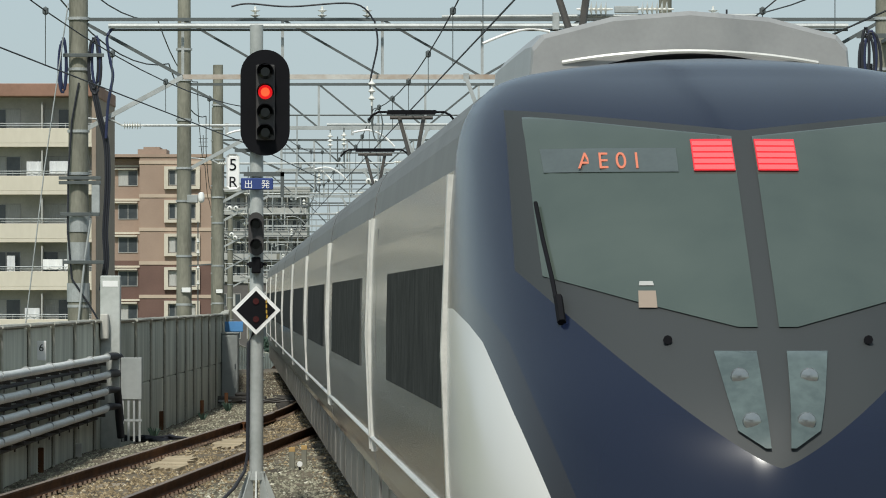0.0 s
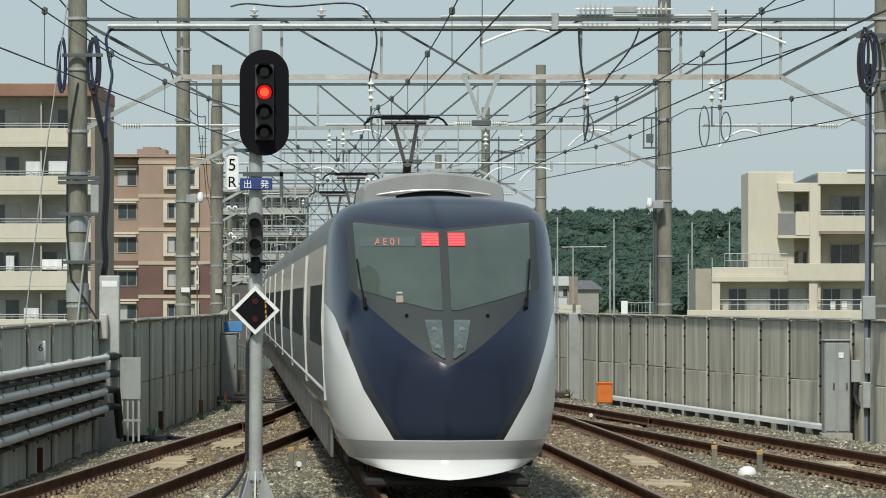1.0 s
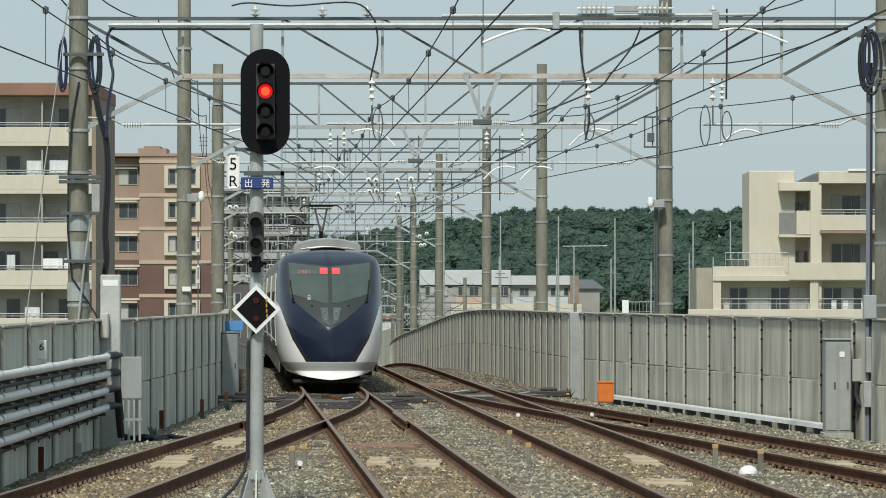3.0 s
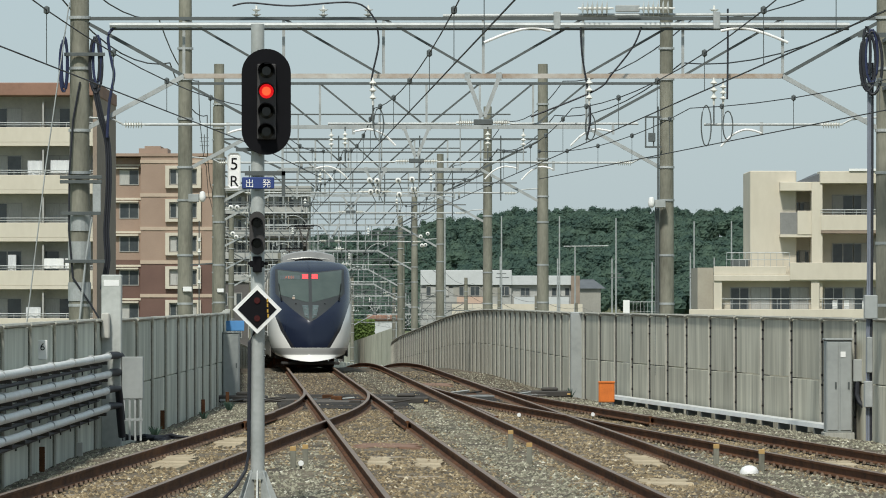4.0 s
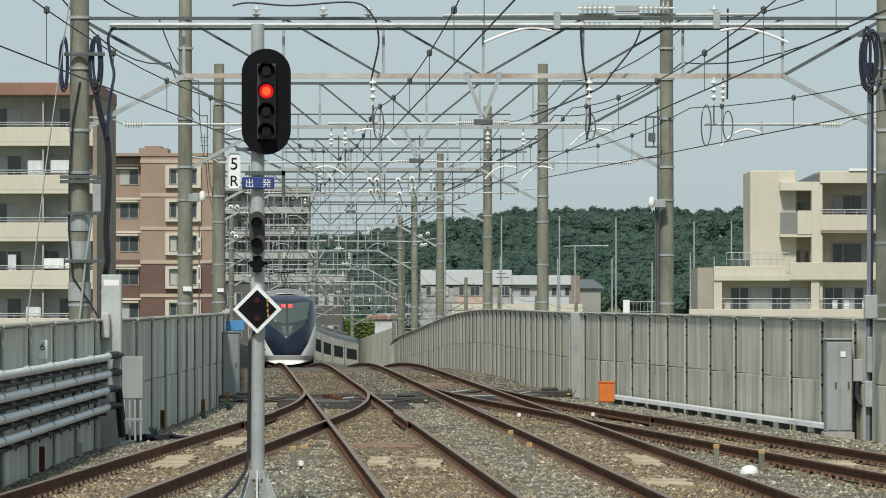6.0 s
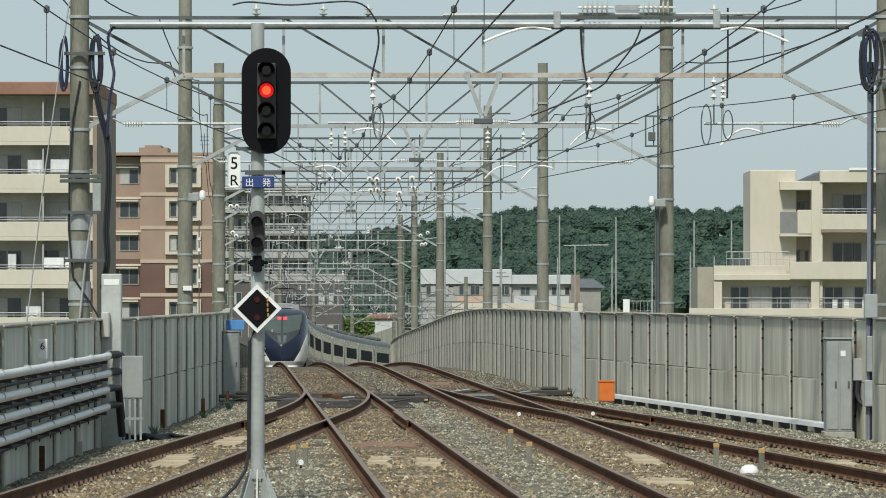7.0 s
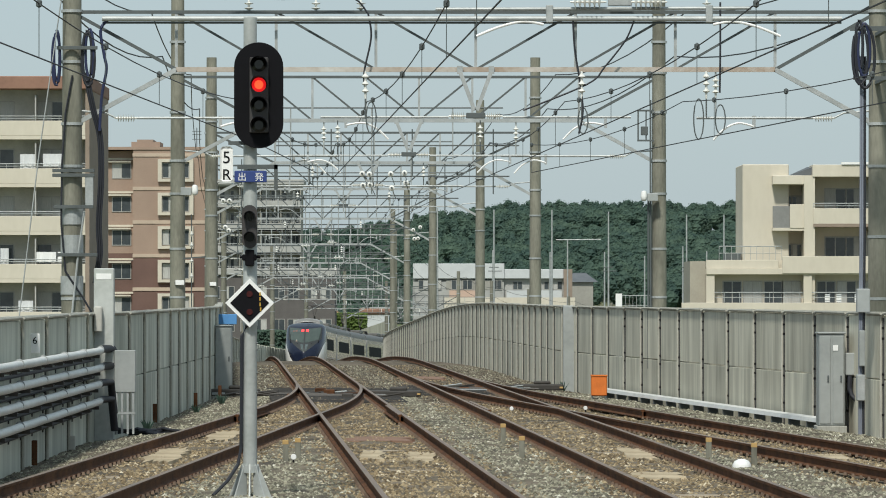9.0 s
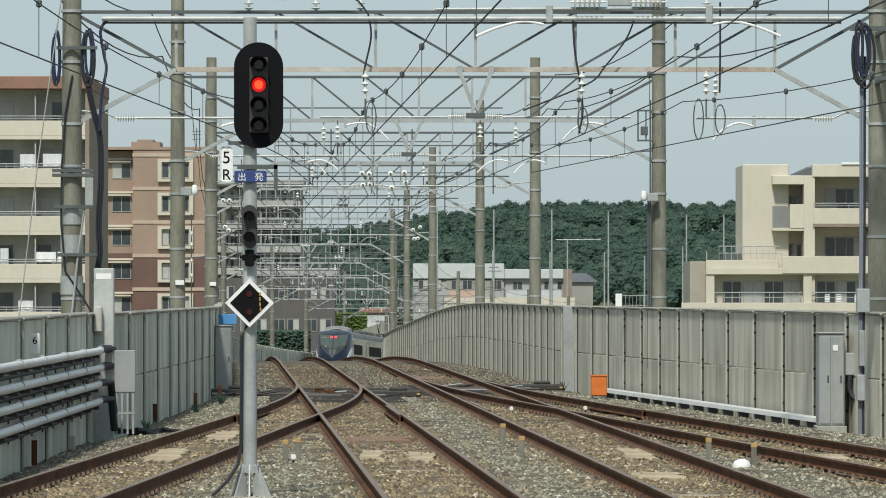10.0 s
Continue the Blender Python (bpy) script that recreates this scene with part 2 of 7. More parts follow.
def stones():
    """Loose stones on the bed: rust-brown near the rails, grey between the tracks."""
    rnd = random.Random(4)
    sets = {"rusty_stones": ([], []), "grey_stones": ([], []), "greasy_stones": ([], [])}
    base = [(-1, -0.8, 0), (1, -0.7, 0), (0.8, 0.9, 0), (-0.9, 0.8, 0), (0.1, 0, 1)]
    for i in range(190000):
        d = 58 + 120 * rnd.random() ** 1.8
        a, b = wall_left(d) + 0.1, wall_right(d) - 0.1
        x = rnd.uniform(a, b)
        s = rnd.uniform(0.012, 0.038)
        r = rnd.random() * 6.28
        c, q = math.cos(r) * s, math.sin(r) * s
        z = grade(d) - 0.19 + 0.035 * noise.noise(Vector((x * 1.7, d * 0.8, 1))) + 0.02 * noise.noise(Vector((x * 6, d * 3, 5)))
        z -= 0.10 * max(0.0, 1 - min(x - a, b - x) / 0.9)
        near = min(abs(x - f(d)) for f in (axis, second, branch_left, branch_right))
        kind = "rusty_stones" if near + rnd.uniform(-0.35, 0.35) < 1.1 else "grey_stones"
        # oil and brake dust where the points lie, and on the slope beyond
        if rnd.random() < (0.75 if 116 < d < 137 and near < 1.3 else 0.55 if d > 130 else 0.0):
            kind = "greasy_stones"
        verts, faces = sets[kind]
        k = len(verts)
        h = rnd.uniform(0.5, 1.2) * s
        for u, v, w in base:
            verts.append((x + u * c - v * q, d + u * q + v * c, z - 0.008 + w * h))
        faces += [(k, k + 1, k + 4), (k + 1, k + 2, k + 4), (k + 2, k + 3, k + 4), (k + 3, k, k + 4)]
    for nm, m, lab in (("rusty_stones", stone_paint("rusty_stone", (0.06, 0.042, 0.023), (0.232, 0.175, 0.098), (0.35, 0.278, 0.168), (0.60, 0.53, 0.39)), "rust-brown dusty ballast stones between the rails"),
                       ("greasy_stones", stone_paint("greasy_stone", (0.03, 0.024, 0.017), (0.085, 0.066, 0.045), (0.14, 0.112, 0.08), (0.3, 0.27, 0.21)), "dark greasy ballast stones about the points"),
                       ("grey_stones", stone_paint("grey_stone", (0.062, 0.058, 0.042), (0.232, 0.22, 0.158), (0.37, 0.352, 0.265), (0.61, 0.59, 0.49)), "grey angular ballast stones beside the tracks")):
        me = bpy.data.meshes.new(nm)
        me.from_pydata(sets[nm][0], [], sets[nm][1])
        me.materials.append(m)
        tagged(new(nm, me), lab, "stones", kind="stuff")


RAIL = [(-0.065, -0.155), (-0.065, -0.14), (-0.012, -0.12), (-0.012, -0.045), (-0.034, -0.035), (-0.034, -0.004), (-0.028, 0.0),
        (0.028, 0.0), (0.034, -0.004), (0.034, -0.035), (0.012, -0.045), (0.012, -0.12), (0.065, -0.14), (0.065, -0.155)]


def rail(parent, line, off, d0, d1, step=2.0, lift=0.0):
    bm = bmesh.new()
    n = max(2, int((d1 - d0) / step) + 1)
    prev = None
    for i in range(n):
        d = d0 + (d1 - d0) * i / (n - 1)
        ring = [bm.verts.new((line(d) + off + u, d, grade(d) + v + lift)) for u, v in RAIL]
        if prev:
            for j in range(len(RAIL)):
                f = bm.faces.new((prev[j], ring[j], ring[(j + 1) % len(RAIL)], prev[(j + 1) % len(RAIL)]))
                f.material_index = 1 if j in (5, 6, 7) else 0
        if i in (0, n - 1):
            bm.faces.new(ring)
        prev = ring
    bmesh.ops.recalc_face_normals(bm, faces=bm.faces)
    return part("rail", bm, [M["rust"], M["railtop"]], parent)


SLEEPER = None


def fastenings(parent, line, d0, d1):
    """Rail clips, one to each side of a rail at every sleeper."""
    bm = bmesh.new()
    d = d0
    while d < d1:
        for s in (-0.7525, 0.7525):
            for e in (-0.10, 0.10):
                x, z = line(d) + s + e, grade(d) - 0.165
                vs = [bm.verts.new((x + u * 0.026, d + v * 0.034, z + w * 0.8)) for u, v, w in ((-1, -1, 0), (1, -1, 0), (1, 1, 0), (-1, 1, 0), (-0.5, -0.5, 0.055), (0.5, -0.5, 0.055), (0.5, 0.5, 0.055), (-0.5, 0.5, 0.055))]
                for q in ((4, 5, 6, 7), (0, 1, 5, 4), (1, 2, 6, 5), (2, 3, 7, 6), (3, 0, 4, 7)):
                    bm.faces.new([vs[k] for k in q])
        d += 0.6
    ob = part("rail_clips", bm, M["clip"], parent)
    tagged(ob, kind="stuff")


def sleepers(parent, line, d0, d1, w=1.2):
    global SLEEPER
    d = d0
    while d < d1:
        if SLEEPER is None:
            bm = bmesh.new()
            box(bm, -1.2, 1.2, -0.11, 0.11, -0.16, 0.0, 0.02)
            ob = part("sleeper", bm, M["sleeper"], parent)
            SLEEPER = ob.data
            ob.matrix_basis = pose(line(d), d, grade(d) - 0.195)
        else:
            share("sleeper", SLEEPER, parent, pose(line(d), d, grade(d) - 0.188 - random.uniform(0, 0.04)))
        d += 0.6


M["clip"] = mat("rail_clip", (0.16, 0.105, 0.065), 0.7, 0.1, c2=(0.07, 0.042, 0.025))


def tracks():
    t = thing("railway_track_main", "rusty steel main track on sleepers and ballast", "railway track", kind="structure")
    for s in (-0.7525, 0.7525):
        rail(t, axis, s, -25, 620)
    # rails beside the crossing, points and check rails
    fastenings(t, axis, 58, 150)
    sleepers(t, axis, 58, 136)
    u = thing("railway_track_second", "rusty steel second track on sleepers and ballast", "railway track", kind="structure")
    for s in (-0.7525, 0.7525):
        rail(u, second, s, -25, 620)
    fastenings(u, second, 58, 150)
    sleepers(u, second, 58, 136)
    v = thing("railway_track_loop_left", "rusty loop track that joins the main track by a turnout", "railway track", kind="structure")
    for s in (-0.7525, 0.7525):
        rail(v, branch_left, s, -25, 133.0, 1.0, 0.003)
    fastenings(v, branch_left, 58, 118)
    sleepers(v, branch_left, 58, 102)
    w = thing("railway_track_loop_right", "rusty loop track that joins the second track by a turnout", "railway track", kind="structure")
    for s in (-0.7525, 0.7525):
        rail(w, branch_right, s, -25, 144.0, 1.0, 0.003)
    fastenings(w, branch_right, 58, 126)
    sleepers(w, branch_right, 58, 106)
    # long dark timbers below the points
    bm = bmesh.new()
    box(bm, -1.5, 1.5, -0.16, 0.16, -0.12, 0.0, 0.015)
    bearer = part("bearer", bm, M["under"], t)
    bearer.matrix_basis = pose(axis(118), 118, -0.152)
    for i in range(1, 12):
        share("bearer", bearer.data, t, pose(axis(118 + 1.45 * i), 118 + 1.45 * i, -0.152))
    for i in range(9):
        share("bearer", bearer.data, u, pose(second(126 + 1.5 * i) + 0.2, 126 + 1.5 * i, -0.152))
    # check rails opposite the crossings
    for p, line, off, d0, d1 in ((t, axis, 0.68, 98, 106), (v, branch_left, -0.68, 98, 106), (u, second, -0.68, 102, 110), (w, branch_right, 0.68, 102, 110)):
        tagged(rail(p, line, off, d0, d1, 1.0, 0.01), label="rusty check rail")


# ---------- noise walls ----------
def noise_wall(name, line, d0, d1, label, bay, gap, paint):
    """Panels in pairs between dark posts; a pale pipe frames each bay. gap: the dark post's place from the bay's far end."""
    wall = thing(name, label, "noise wall", kind="structure")
    pts = [d0]
    while pts[-1] < d1:
        d = pts[-1]
        pts.append(d + bay(d))
    made = {}

    def pieces(L, near):
        """Meshes of one bay of length L: two panels, post and coping; the near posts show their clips."""
        key = round(L, 2), near
        if key in made:
            return made[key]
        res = []
        for nm, m in (("panel_low", paint), ("panel_up", paint), ("post", "postdark"), ("coping", "coping")):
            bmp = bmesh.new()
            if nm == "panel_low":
                box(bmp, 0.03, L - 0.03, -0.05, 0.05, -0.55, 0.72, 0.012)
            elif nm == "panel_up":
                box(bmp, 0.03, L - 0.03, -0.05, 0.05, 0.732, 1.84, 0.012)
            elif nm == "post":
                c = L - gap
                box(bmp, c - 0.03, c + 0.03, -0.075, 0.075, -0.6, 1.80)
                for z in (0.1, 0.62, 0.80, 1.42, 1.60) if near else ():
                    box(bmp, c - 0.035, c + 0.035, -0.084, 0.084, z, z + 0.04, 0, 1)
            else:
                for y in (-0.08, 0.08):
                    tube(bmp, [(0.02, y, 1.87), (L - 0.45, y, 1.88), (L - 0.2, y, 1.86), (L - 0.07, y, 1.80), (L - 0.02, y, 1.68), (L - 0.02, y, -0.5)], 0.026, 6)
                box(bmp, 0.02, L - 0.3, -0.06, 0.06, 1.845, 1.9)
            me = bpy.data.meshes.new(nm)
            bmp.to_mesh(me)
            bmp.free()
            me.materials.append(M[m])
            if nm == "post":
                me.materials.append(M["black"])
            res.append(me)
        made[key] = res
        return res
    far = bmesh.new()
    for d, e in zip(pts, pts[1:]):
        x, xe, z, ze = line(d), line(e), grade(d), grade(e)
        if d < 340:
            m = Matrix.Translation((x, d, z)) @ Matrix.Rotation(math.atan2(e - d, xe - x), 4, "Z") @ pose(0, 0, 0, 0, -math.degrees(math.atan2(ze - z, 2.5)), 0)
            for nm, me in zip(("panel", "panel", "post", "coping"), pieces(math.hypot(e - d, xe - x), d < 125)):
                share(nm, me, wall, m)
        else:
            vs = [far.verts.new(p) for p in ((x, d, z - 0.5), (xe, e, ze - 0.5), (xe, e, ze + 1.86), (x, d, z + 1.86))]
            vt = [far.verts.new(p.co + Vector((0.12, 0, 0))) for p in vs]
            for a, b in ((0, 1), (1, 2), (2, 3), (3, 0)):
                far.faces.new((vs[a], vs[b], vt[b], vt[a]))
            far.faces.new(vs[::-1])
            far.faces.new(vt)
            bar(far, (x + 0.06, d, z - 0.5), (x + 0.06, d, z + 1.9), 0.2)
    ob = part("far_panels", far, M[paint], wall)
    tagged(ob, kind="stuff")
    return wall


M["postdark"] = mat("post_steel", (0.085, 0.088, 0.085), 0.7, 0.3, c2=(0.045, 0.045, 0.045))
M["coping"] = mat("coping_pipe", (0.52, 0.51, 0.44), 0.7, 0.05, c2=(0.34, 0.33, 0.28), scale=1, fine=12)

# ---------- the train ----------
NOSE = 3.7
ZB, ZT = 0.18, 3.50


def ease(v, table):
    """Piecewise smooth value from pairs."""
    n = len(table)
    for i in range(n - 1):
        (a, p), (b, q) = table[i], table[i + 1]
        if v <= b:
            s = (q - p) / (b - a)
            s0 = s if i == 0 else (q - table[i - 1][1]) / (b - table[i - 1][0])
            s1 = s if i == n - 2 else (table[i + 2][1] - p) / (table[i + 2][0] - a)
            k = max(0.0, (v - a) / (b - a))
            h = b - a
            return (2 * k ** 3 - 3 * k * k + 1) * p + (k ** 3 - 2 * k * k + k) * h * s0 + (3 * k * k - 2 * k ** 3) * q + (k ** 3 - k * k) * h * s1
    return table[-1][1]


def half_width(z):
    """Half the body's width at a height."""
    if z < 2.65:
        return ease(z, [(0.15, 0.98), (0.4, 1.12), (0.65, 1.25), (1.0, 1.34), (1.4, 1.375), (2.1, 1.38), (2.65, 1.365)])
    return ease(z, [(2.65, 1.365), (2.95, 1.34), (3.1, 1.315), (3.22, 1.27), (3.31, 1.20), (3.37, 1.10), (3.41, 0.97), (3.445, 0.76), (3.47, 0.53), (3.49, 0.28), (3.5, 0.02)])


def setback(z):
    if z < 0.41:
        # the lip of the apron juts forward
        return 0.06 - (0.41 - z) * 0.8
    return ease(z, [(0.18, 0.20), (0.42, 0.05), (0.65, 0.0), (1.0, 0.02), (1.45, 0.09), (1.75, 0.27), (2.1, 0.70), (2.55, 1.32), (3.05, 2.05), (3.26, 2.5), (3.39, 2.95), (3.455, 3.2), (3.5, 3.55)])


def nose_y(x, z):
    """Depth of the nose's skin behind its tip."""
    w = max(half_width(z), 0.02)
    u = min(abs(x) / w, 1.0)
    g = 0.12 * u + 0.14 * u ** 2.2 + 0.74 * (1 - math.sqrt(max(0.0, 1 - u ** 5.5)))
    p = setback(z)
    full = ease(z, [(0.18, 1.8), (0.8, 2.3), (1.5, 2.7), (2.4, 3.1), (3.0, 3.4), (3.55, 3.6)])
    return p + max(full - p, 0.02) * g


def livery():
    m = bpy.data.materials.new("train_paint")
    m.use_nodes = True
    n, l = m.node_tree.nodes, m.node_tree.links
    p = n["Principled BSDF"]
    p.inputs["Specular IOR Level"].default_value = 0.5
    tc = n.new("ShaderNodeTexCoord")
    sp = n.new("ShaderNodeSeparateXYZ")
    l.new(tc.outputs["Object"], sp.inputs[0])

    def math_node(op, a, b):
        q = n.new("ShaderNodeMath")
        q.operation = op
        for i, v in enumerate((a, b)):
            if isinstance(v, (int, float)):
                q.inputs[i].default_value = v
            elif v is not None:
                l.new(v, q.inputs[i])
        return q.outputs[0]
    ax = math_node("ABSOLUTE", sp.outputs[0], None)
    cv = n.new("ShaderNodeFloatCurve")
    c = cv.mapping.curves[0]
    pts = [(0.0, 0.0), (0.63 / 4, 0.63 / 2), (1.2 / 4, 0.97 / 2), (1.72 / 4, 1.17 / 2), (2.04 / 4, 1.28 / 2), (2.4 / 4, 1.5 / 2), (1, 1)]
    c.points[0].location, c.points[1].location = pts[0], pts[-1]
    for q in pts[1:-1]:
        c.points.new(*q)
    for q in c.points:
        q.handle_type = "VECTOR"
    cv.mapping.update()
    l.new(math_node("DIVIDE", sp.outputs[2], 4.0), cv.inputs[1])
    lim = math_node("MULTIPLY", cv.outputs[0], 2.0)
    inside = math_node("LESS_THAN", ax, lim)
    inside = math_node("MULTIPLY", inside, math_node("GREATER_THAN", sp.outputs[2], 0.63))
    inside = math_node("MULTIPLY", inside, math_node("LESS_THAN", sp.outputs[1], 3.9))
    black = math_node("MULTIPLY", inside, math_node("GREATER_THAN", ax, math_node("SUBTRACT", lim, 0.11)))
    black = math_node("MULTIPLY", black, math_node("LESS_THAN", sp.outputs[2], 2.6))
    # grey mask below the windscreen
    mask = math_node("GREATER_THAN", sp.outputs[2], math_node("ADD", math_node("MULTIPLY", math_node("POWER", ax, 1.25), 0.78), 1.48))
    mask = math_node("MULTIPLY", mask, math_node("LESS_THAN", ax, 1.13))
    mask = math_node("MULTIPLY", mask, math_node("LESS_THAN", sp.outputs[2], math_node("ADD", math_node("MULTIPLY", ax, 0.11), 3.08)))
    band = math_node("MULTIPLY", math_node("GREATER_THAN", sp.outputs[2], 0.405), math_node("LESS_THAN", sp.outputs[2], 0.62))
    band = math_node("MULTIPLY", band, math_node("LESS_THAN", sp.outputs[1], 3.0))

    def over(a, b, k):
        q = n.new("ShaderNodeMix")
        q.data_type = "RGBA"
        for s, v in ((6, a), (7, b)):
            if isinstance(v, tuple):
                q.inputs[s].default_value = (*v, 1)
            else:
                l.new(v, q.inputs[s])
        l.new(k, q.inputs[0])
        return q.outputs[2]
    nz = n.new("ShaderNodeTexNoise")
    nz.inputs["Scale"].default_value = 1.5
    l.new(tc.outputs["Object"], nz.inputs[0])
    white = over((0.74, 0.73, 0.69), (0.80, 0.79, 0.76), nz.outputs[0])
    blue = over((0.0065, 0.0105, 0.027), (0.0085, 0.013, 0.032), nz.outputs[0])
    col = over(white, (0.36, 0.36, 0.35), band)
    col = over(col, blue, inside)
    col = over(col, (0.02, 0.02, 0.025), black)
    col = over(col, (0.030, 0.034, 0.035), mask)
    l.new(col, p.inputs["Base Color"])
    rg = n.new("ShaderNodeMapRange")
    rg.inputs[3].default_value, rg.inputs[4].default_value = 0.2, 0.65
    l.new(mask, rg.inputs[0])
    l.new(rg.outputs[0], p.inputs["Roughness"])
    return m


M["livery"] = livery()
M["silver"] = mat("silver_paint", (0.43, 0.428, 0.42), 0.17, 0.7, c2=(0.36, 0.36, 0.355), scale=1.2, fine=8, bump=0.02, stretch=(1, 2.5, 0.25))
M["skirt"] = mat("grey_skirt", (0.28, 0.27, 0.25), 0.4, 0.3, c2=(0.16, 0.15, 0.13), scale=1, fine=8)
# roof grey, darkened to carry the dark reflection seen along the shoulder
M["roofgrey"] = mat("train_roof_grey", (0.15, 0.147, 0.138), 0.45, 0.1, c2=(0.11, 0.108, 0.10), scale=1, fine=6)
M["trainglass"] = mat("train_glass", (0.085, 0.089, 0.084), 0.05, c2=(0.055, 0.058, 0.056), spec=0.0)
M["screen"] = mat("windscreen_glass", (0.075, 0.095, 0.082), 0.04, c2=(0.05, 0.068, 0.06), scale=0.8, fine=3, spec=0.6)
M["tail"] = glow("tail_light_red", (1.0, 0.07, 0.075), 1.0)
M["tailbase"] = glow("tail_light_case", (0.5, 0.02, 0.03), 0.6)
M["led"] = glow("led_amber", (0.55, 0.16, 0.09), 0.18)
M["lens"] = mat("lamp_lens", (0.10, 0.13, 0.125), 0.1, c2=(0.06, 0.08, 0.078), scale=5, fine=20, spec=0.8)
M["under"] = mat("underframe_black", (0.02, 0.02, 0.02), 0.8, c2=(0.04, 0.035, 0.03))


def patch(poly, lift=0.012, n=10):
    """A piece of the nose's skin, between a left and a right edge at each height, set a little proud.
    poly: (z, x left, x right) rows from below up."""
    bm = bmesh.new()
    rows = []
    for i in range(4 * (len(poly) - 1) + 1):
        k = i / 4
        j = min(int(k), len(poly) - 2)
        k -= j
        a, b = poly[j], poly[j + 1]
        z, x0, x1 = (a[q] + (b[q] - a[q]) * k for q in range(3))
        rows.append([(x0 + (x1 - x0) * s / n, nose_y(x0 + (x1 - x0) * s / n, z) - lift, z) for s in range(n + 1)])
    sheet(bm, rows)
    bmesh.ops.recalc_face_normals(bm, faces=bm.faces)
    ext = bmesh.ops.extrude_face_region(bm, geom=list(bm.faces))
    bmesh.ops.translate(bm, vec=(0, lift * 1.5, 0), verts=[v for v in ext["geom"] if isinstance(v, bmesh.types.BMVert)])
    bmesh.ops.recalc_face_normals(bm, faces=bm.faces)
    return bm


def car_section(z0=0.42):
    zs = [z0, 0.6, 0.9, 1.2, 1.5, 2.1, 2.65, 2.92, 3.1, 3.2, 3.29, 3.36, 3.41, 3.45, 3.48, ZT]
    right = [(half_width(z), z) for z in zs[:-1]]
    return right + [(0.0, ZT)] + [(-x, z) for x, z in right[::-1]]


def car_shell(y0, y1):
    bm = bmesh.new()
    sec = car_section()
    rows = [[(x, y, z) for x, z in sec] for y in (y0, y0 + 0.02, y1 - 0.02, y1)]
    sheet(bm, rows)
    bmesh.ops.recalc_face_normals(bm, faces=bm.faces)
    for end in (0, -1):
        bm.verts.ensure_lookup_table()
        n = len(sec)
        vs = [bm.verts[i] for i in (range(n) if end == 0 else range(3 * n, 4 * n))]
        bm.faces.new(vs)
    bmesh.ops.recalc_face_normals(bm, faces=bm.faces)
    for f in bm.faces:
        c = f.calc_center_median()
        # roof and shoulder take the grey with the dark reflection in its colour
        f.material_index = 1 if c.z > 2.92 else 0
    return bm


def side_box(x, y0, y1, z0, z1, t=0.012):
    """Piece laid on a car's side, both the side's lean and its depth kept."""
    bm = bmesh.new()
    s = 1 if x > 0 else -1
    rows = []
    for z in (z0, (z0 + z1) / 2, z1):
        rows.append([(s * (half_width(z) + t), y, z) for y in (y0, y1)])
    sheet(bm, rows)
    ext = bmesh.ops.extrude_face_region(bm, geom=list(bm.faces))
    bmesh.ops.translate(bm, vec=(-s * (t + 0.01), 0, 0), verts=[v for v in ext["geom"] if isinstance(v, bmesh.types.BMVert)])
    bmesh.ops.recalc_face_normals(bm, faces=bm.faces)
    return bm


def bogie(parent, y):
    bm = bmesh.new()
    box(bm, -1.05, 1.05, y - 1.6, y + 1.6, 0.35, 0.62, 0.03)
    box(bm, -1.12, -0.9, y - 1.45, y + 1.45, 0.25, 0.5, 0.03)
    box(bm, 0.9, 1.12, y - 1.45, y + 1.45, 0.25, 0.5, 0.03)
    ob = part("bogie", bm, M["under"], parent)
    for dy in (-1.05, 1.05):
        bm = bmesh.new()
        for s in (-0.7525, 0.7525):
            lathe(bm, [(0.2, -0.06), (0.43, -0.06), (0.43, 0.06), (0.2, 0.06)], 20, Matrix.Translation((s, y + dy, 0.43)) @ Matrix.Rotation(math.pi / 2, 4, "Y"))
        tube(bm, [(-0.75, y + dy, 0.43), (0.75, y + dy, 0.43)], 0.09, 8)
        part("wheelset", bm, M["rust"], ob)


def pantograph(parent, y):
    bm = bmesh.new()
    box(bm, -0.5, 0.5, y - 0.9, y + 0.9, 3.69, 3.76, 0.01)
    for sx in (-0.45, 0.45):
        for sy in (-0.7, 0.7):
            lathe(bm, [(0.06, 3.49), (0.09, 3.53), (0.06, 3.57), (0.09, 3.61), (0.06, 3.69)], 8, Matrix.Translation((sx, y + sy, 0)))
    tube(bm, [(0.0, y + 0.5, 3.78), (0.0, y - 0.75, 4.18)], 0.06, 8)
    for s in (-1, 1):
        tube(bm, [(s * 0.04, y - 0.75, 4.18), (s * 0.17, y + 0.1, 4.78)], 0.028, 8)
    tube(bm, [(-0.3, y + 0.1, 4.78), (0.3, y + 0.1, 4.78)], 0.028, 6)
    p = part("pantograph", bm, M["darksteel"], parent, "dark steel pantograph raised to the wire")
    bm = bmesh.new()
    for dy in (-0.22, 0.22):
        box(bm, -0.34, 0.34, y + 0.1 + dy - 0.03, y + 0.1 + dy + 0.03, 4.83, 4.88)
    for s in (-1, 1):
        tube(bm, [(s * 0.34, y + 0.1, 4.86), (s * 0.46, y + 0.1, 4.86), (s * 0.54, y + 0.1, 4.82), (s * 0.6, y + 0.1, 4.74)], 0.018, 6)
    part("contact_strip", bm, M["black"], p)


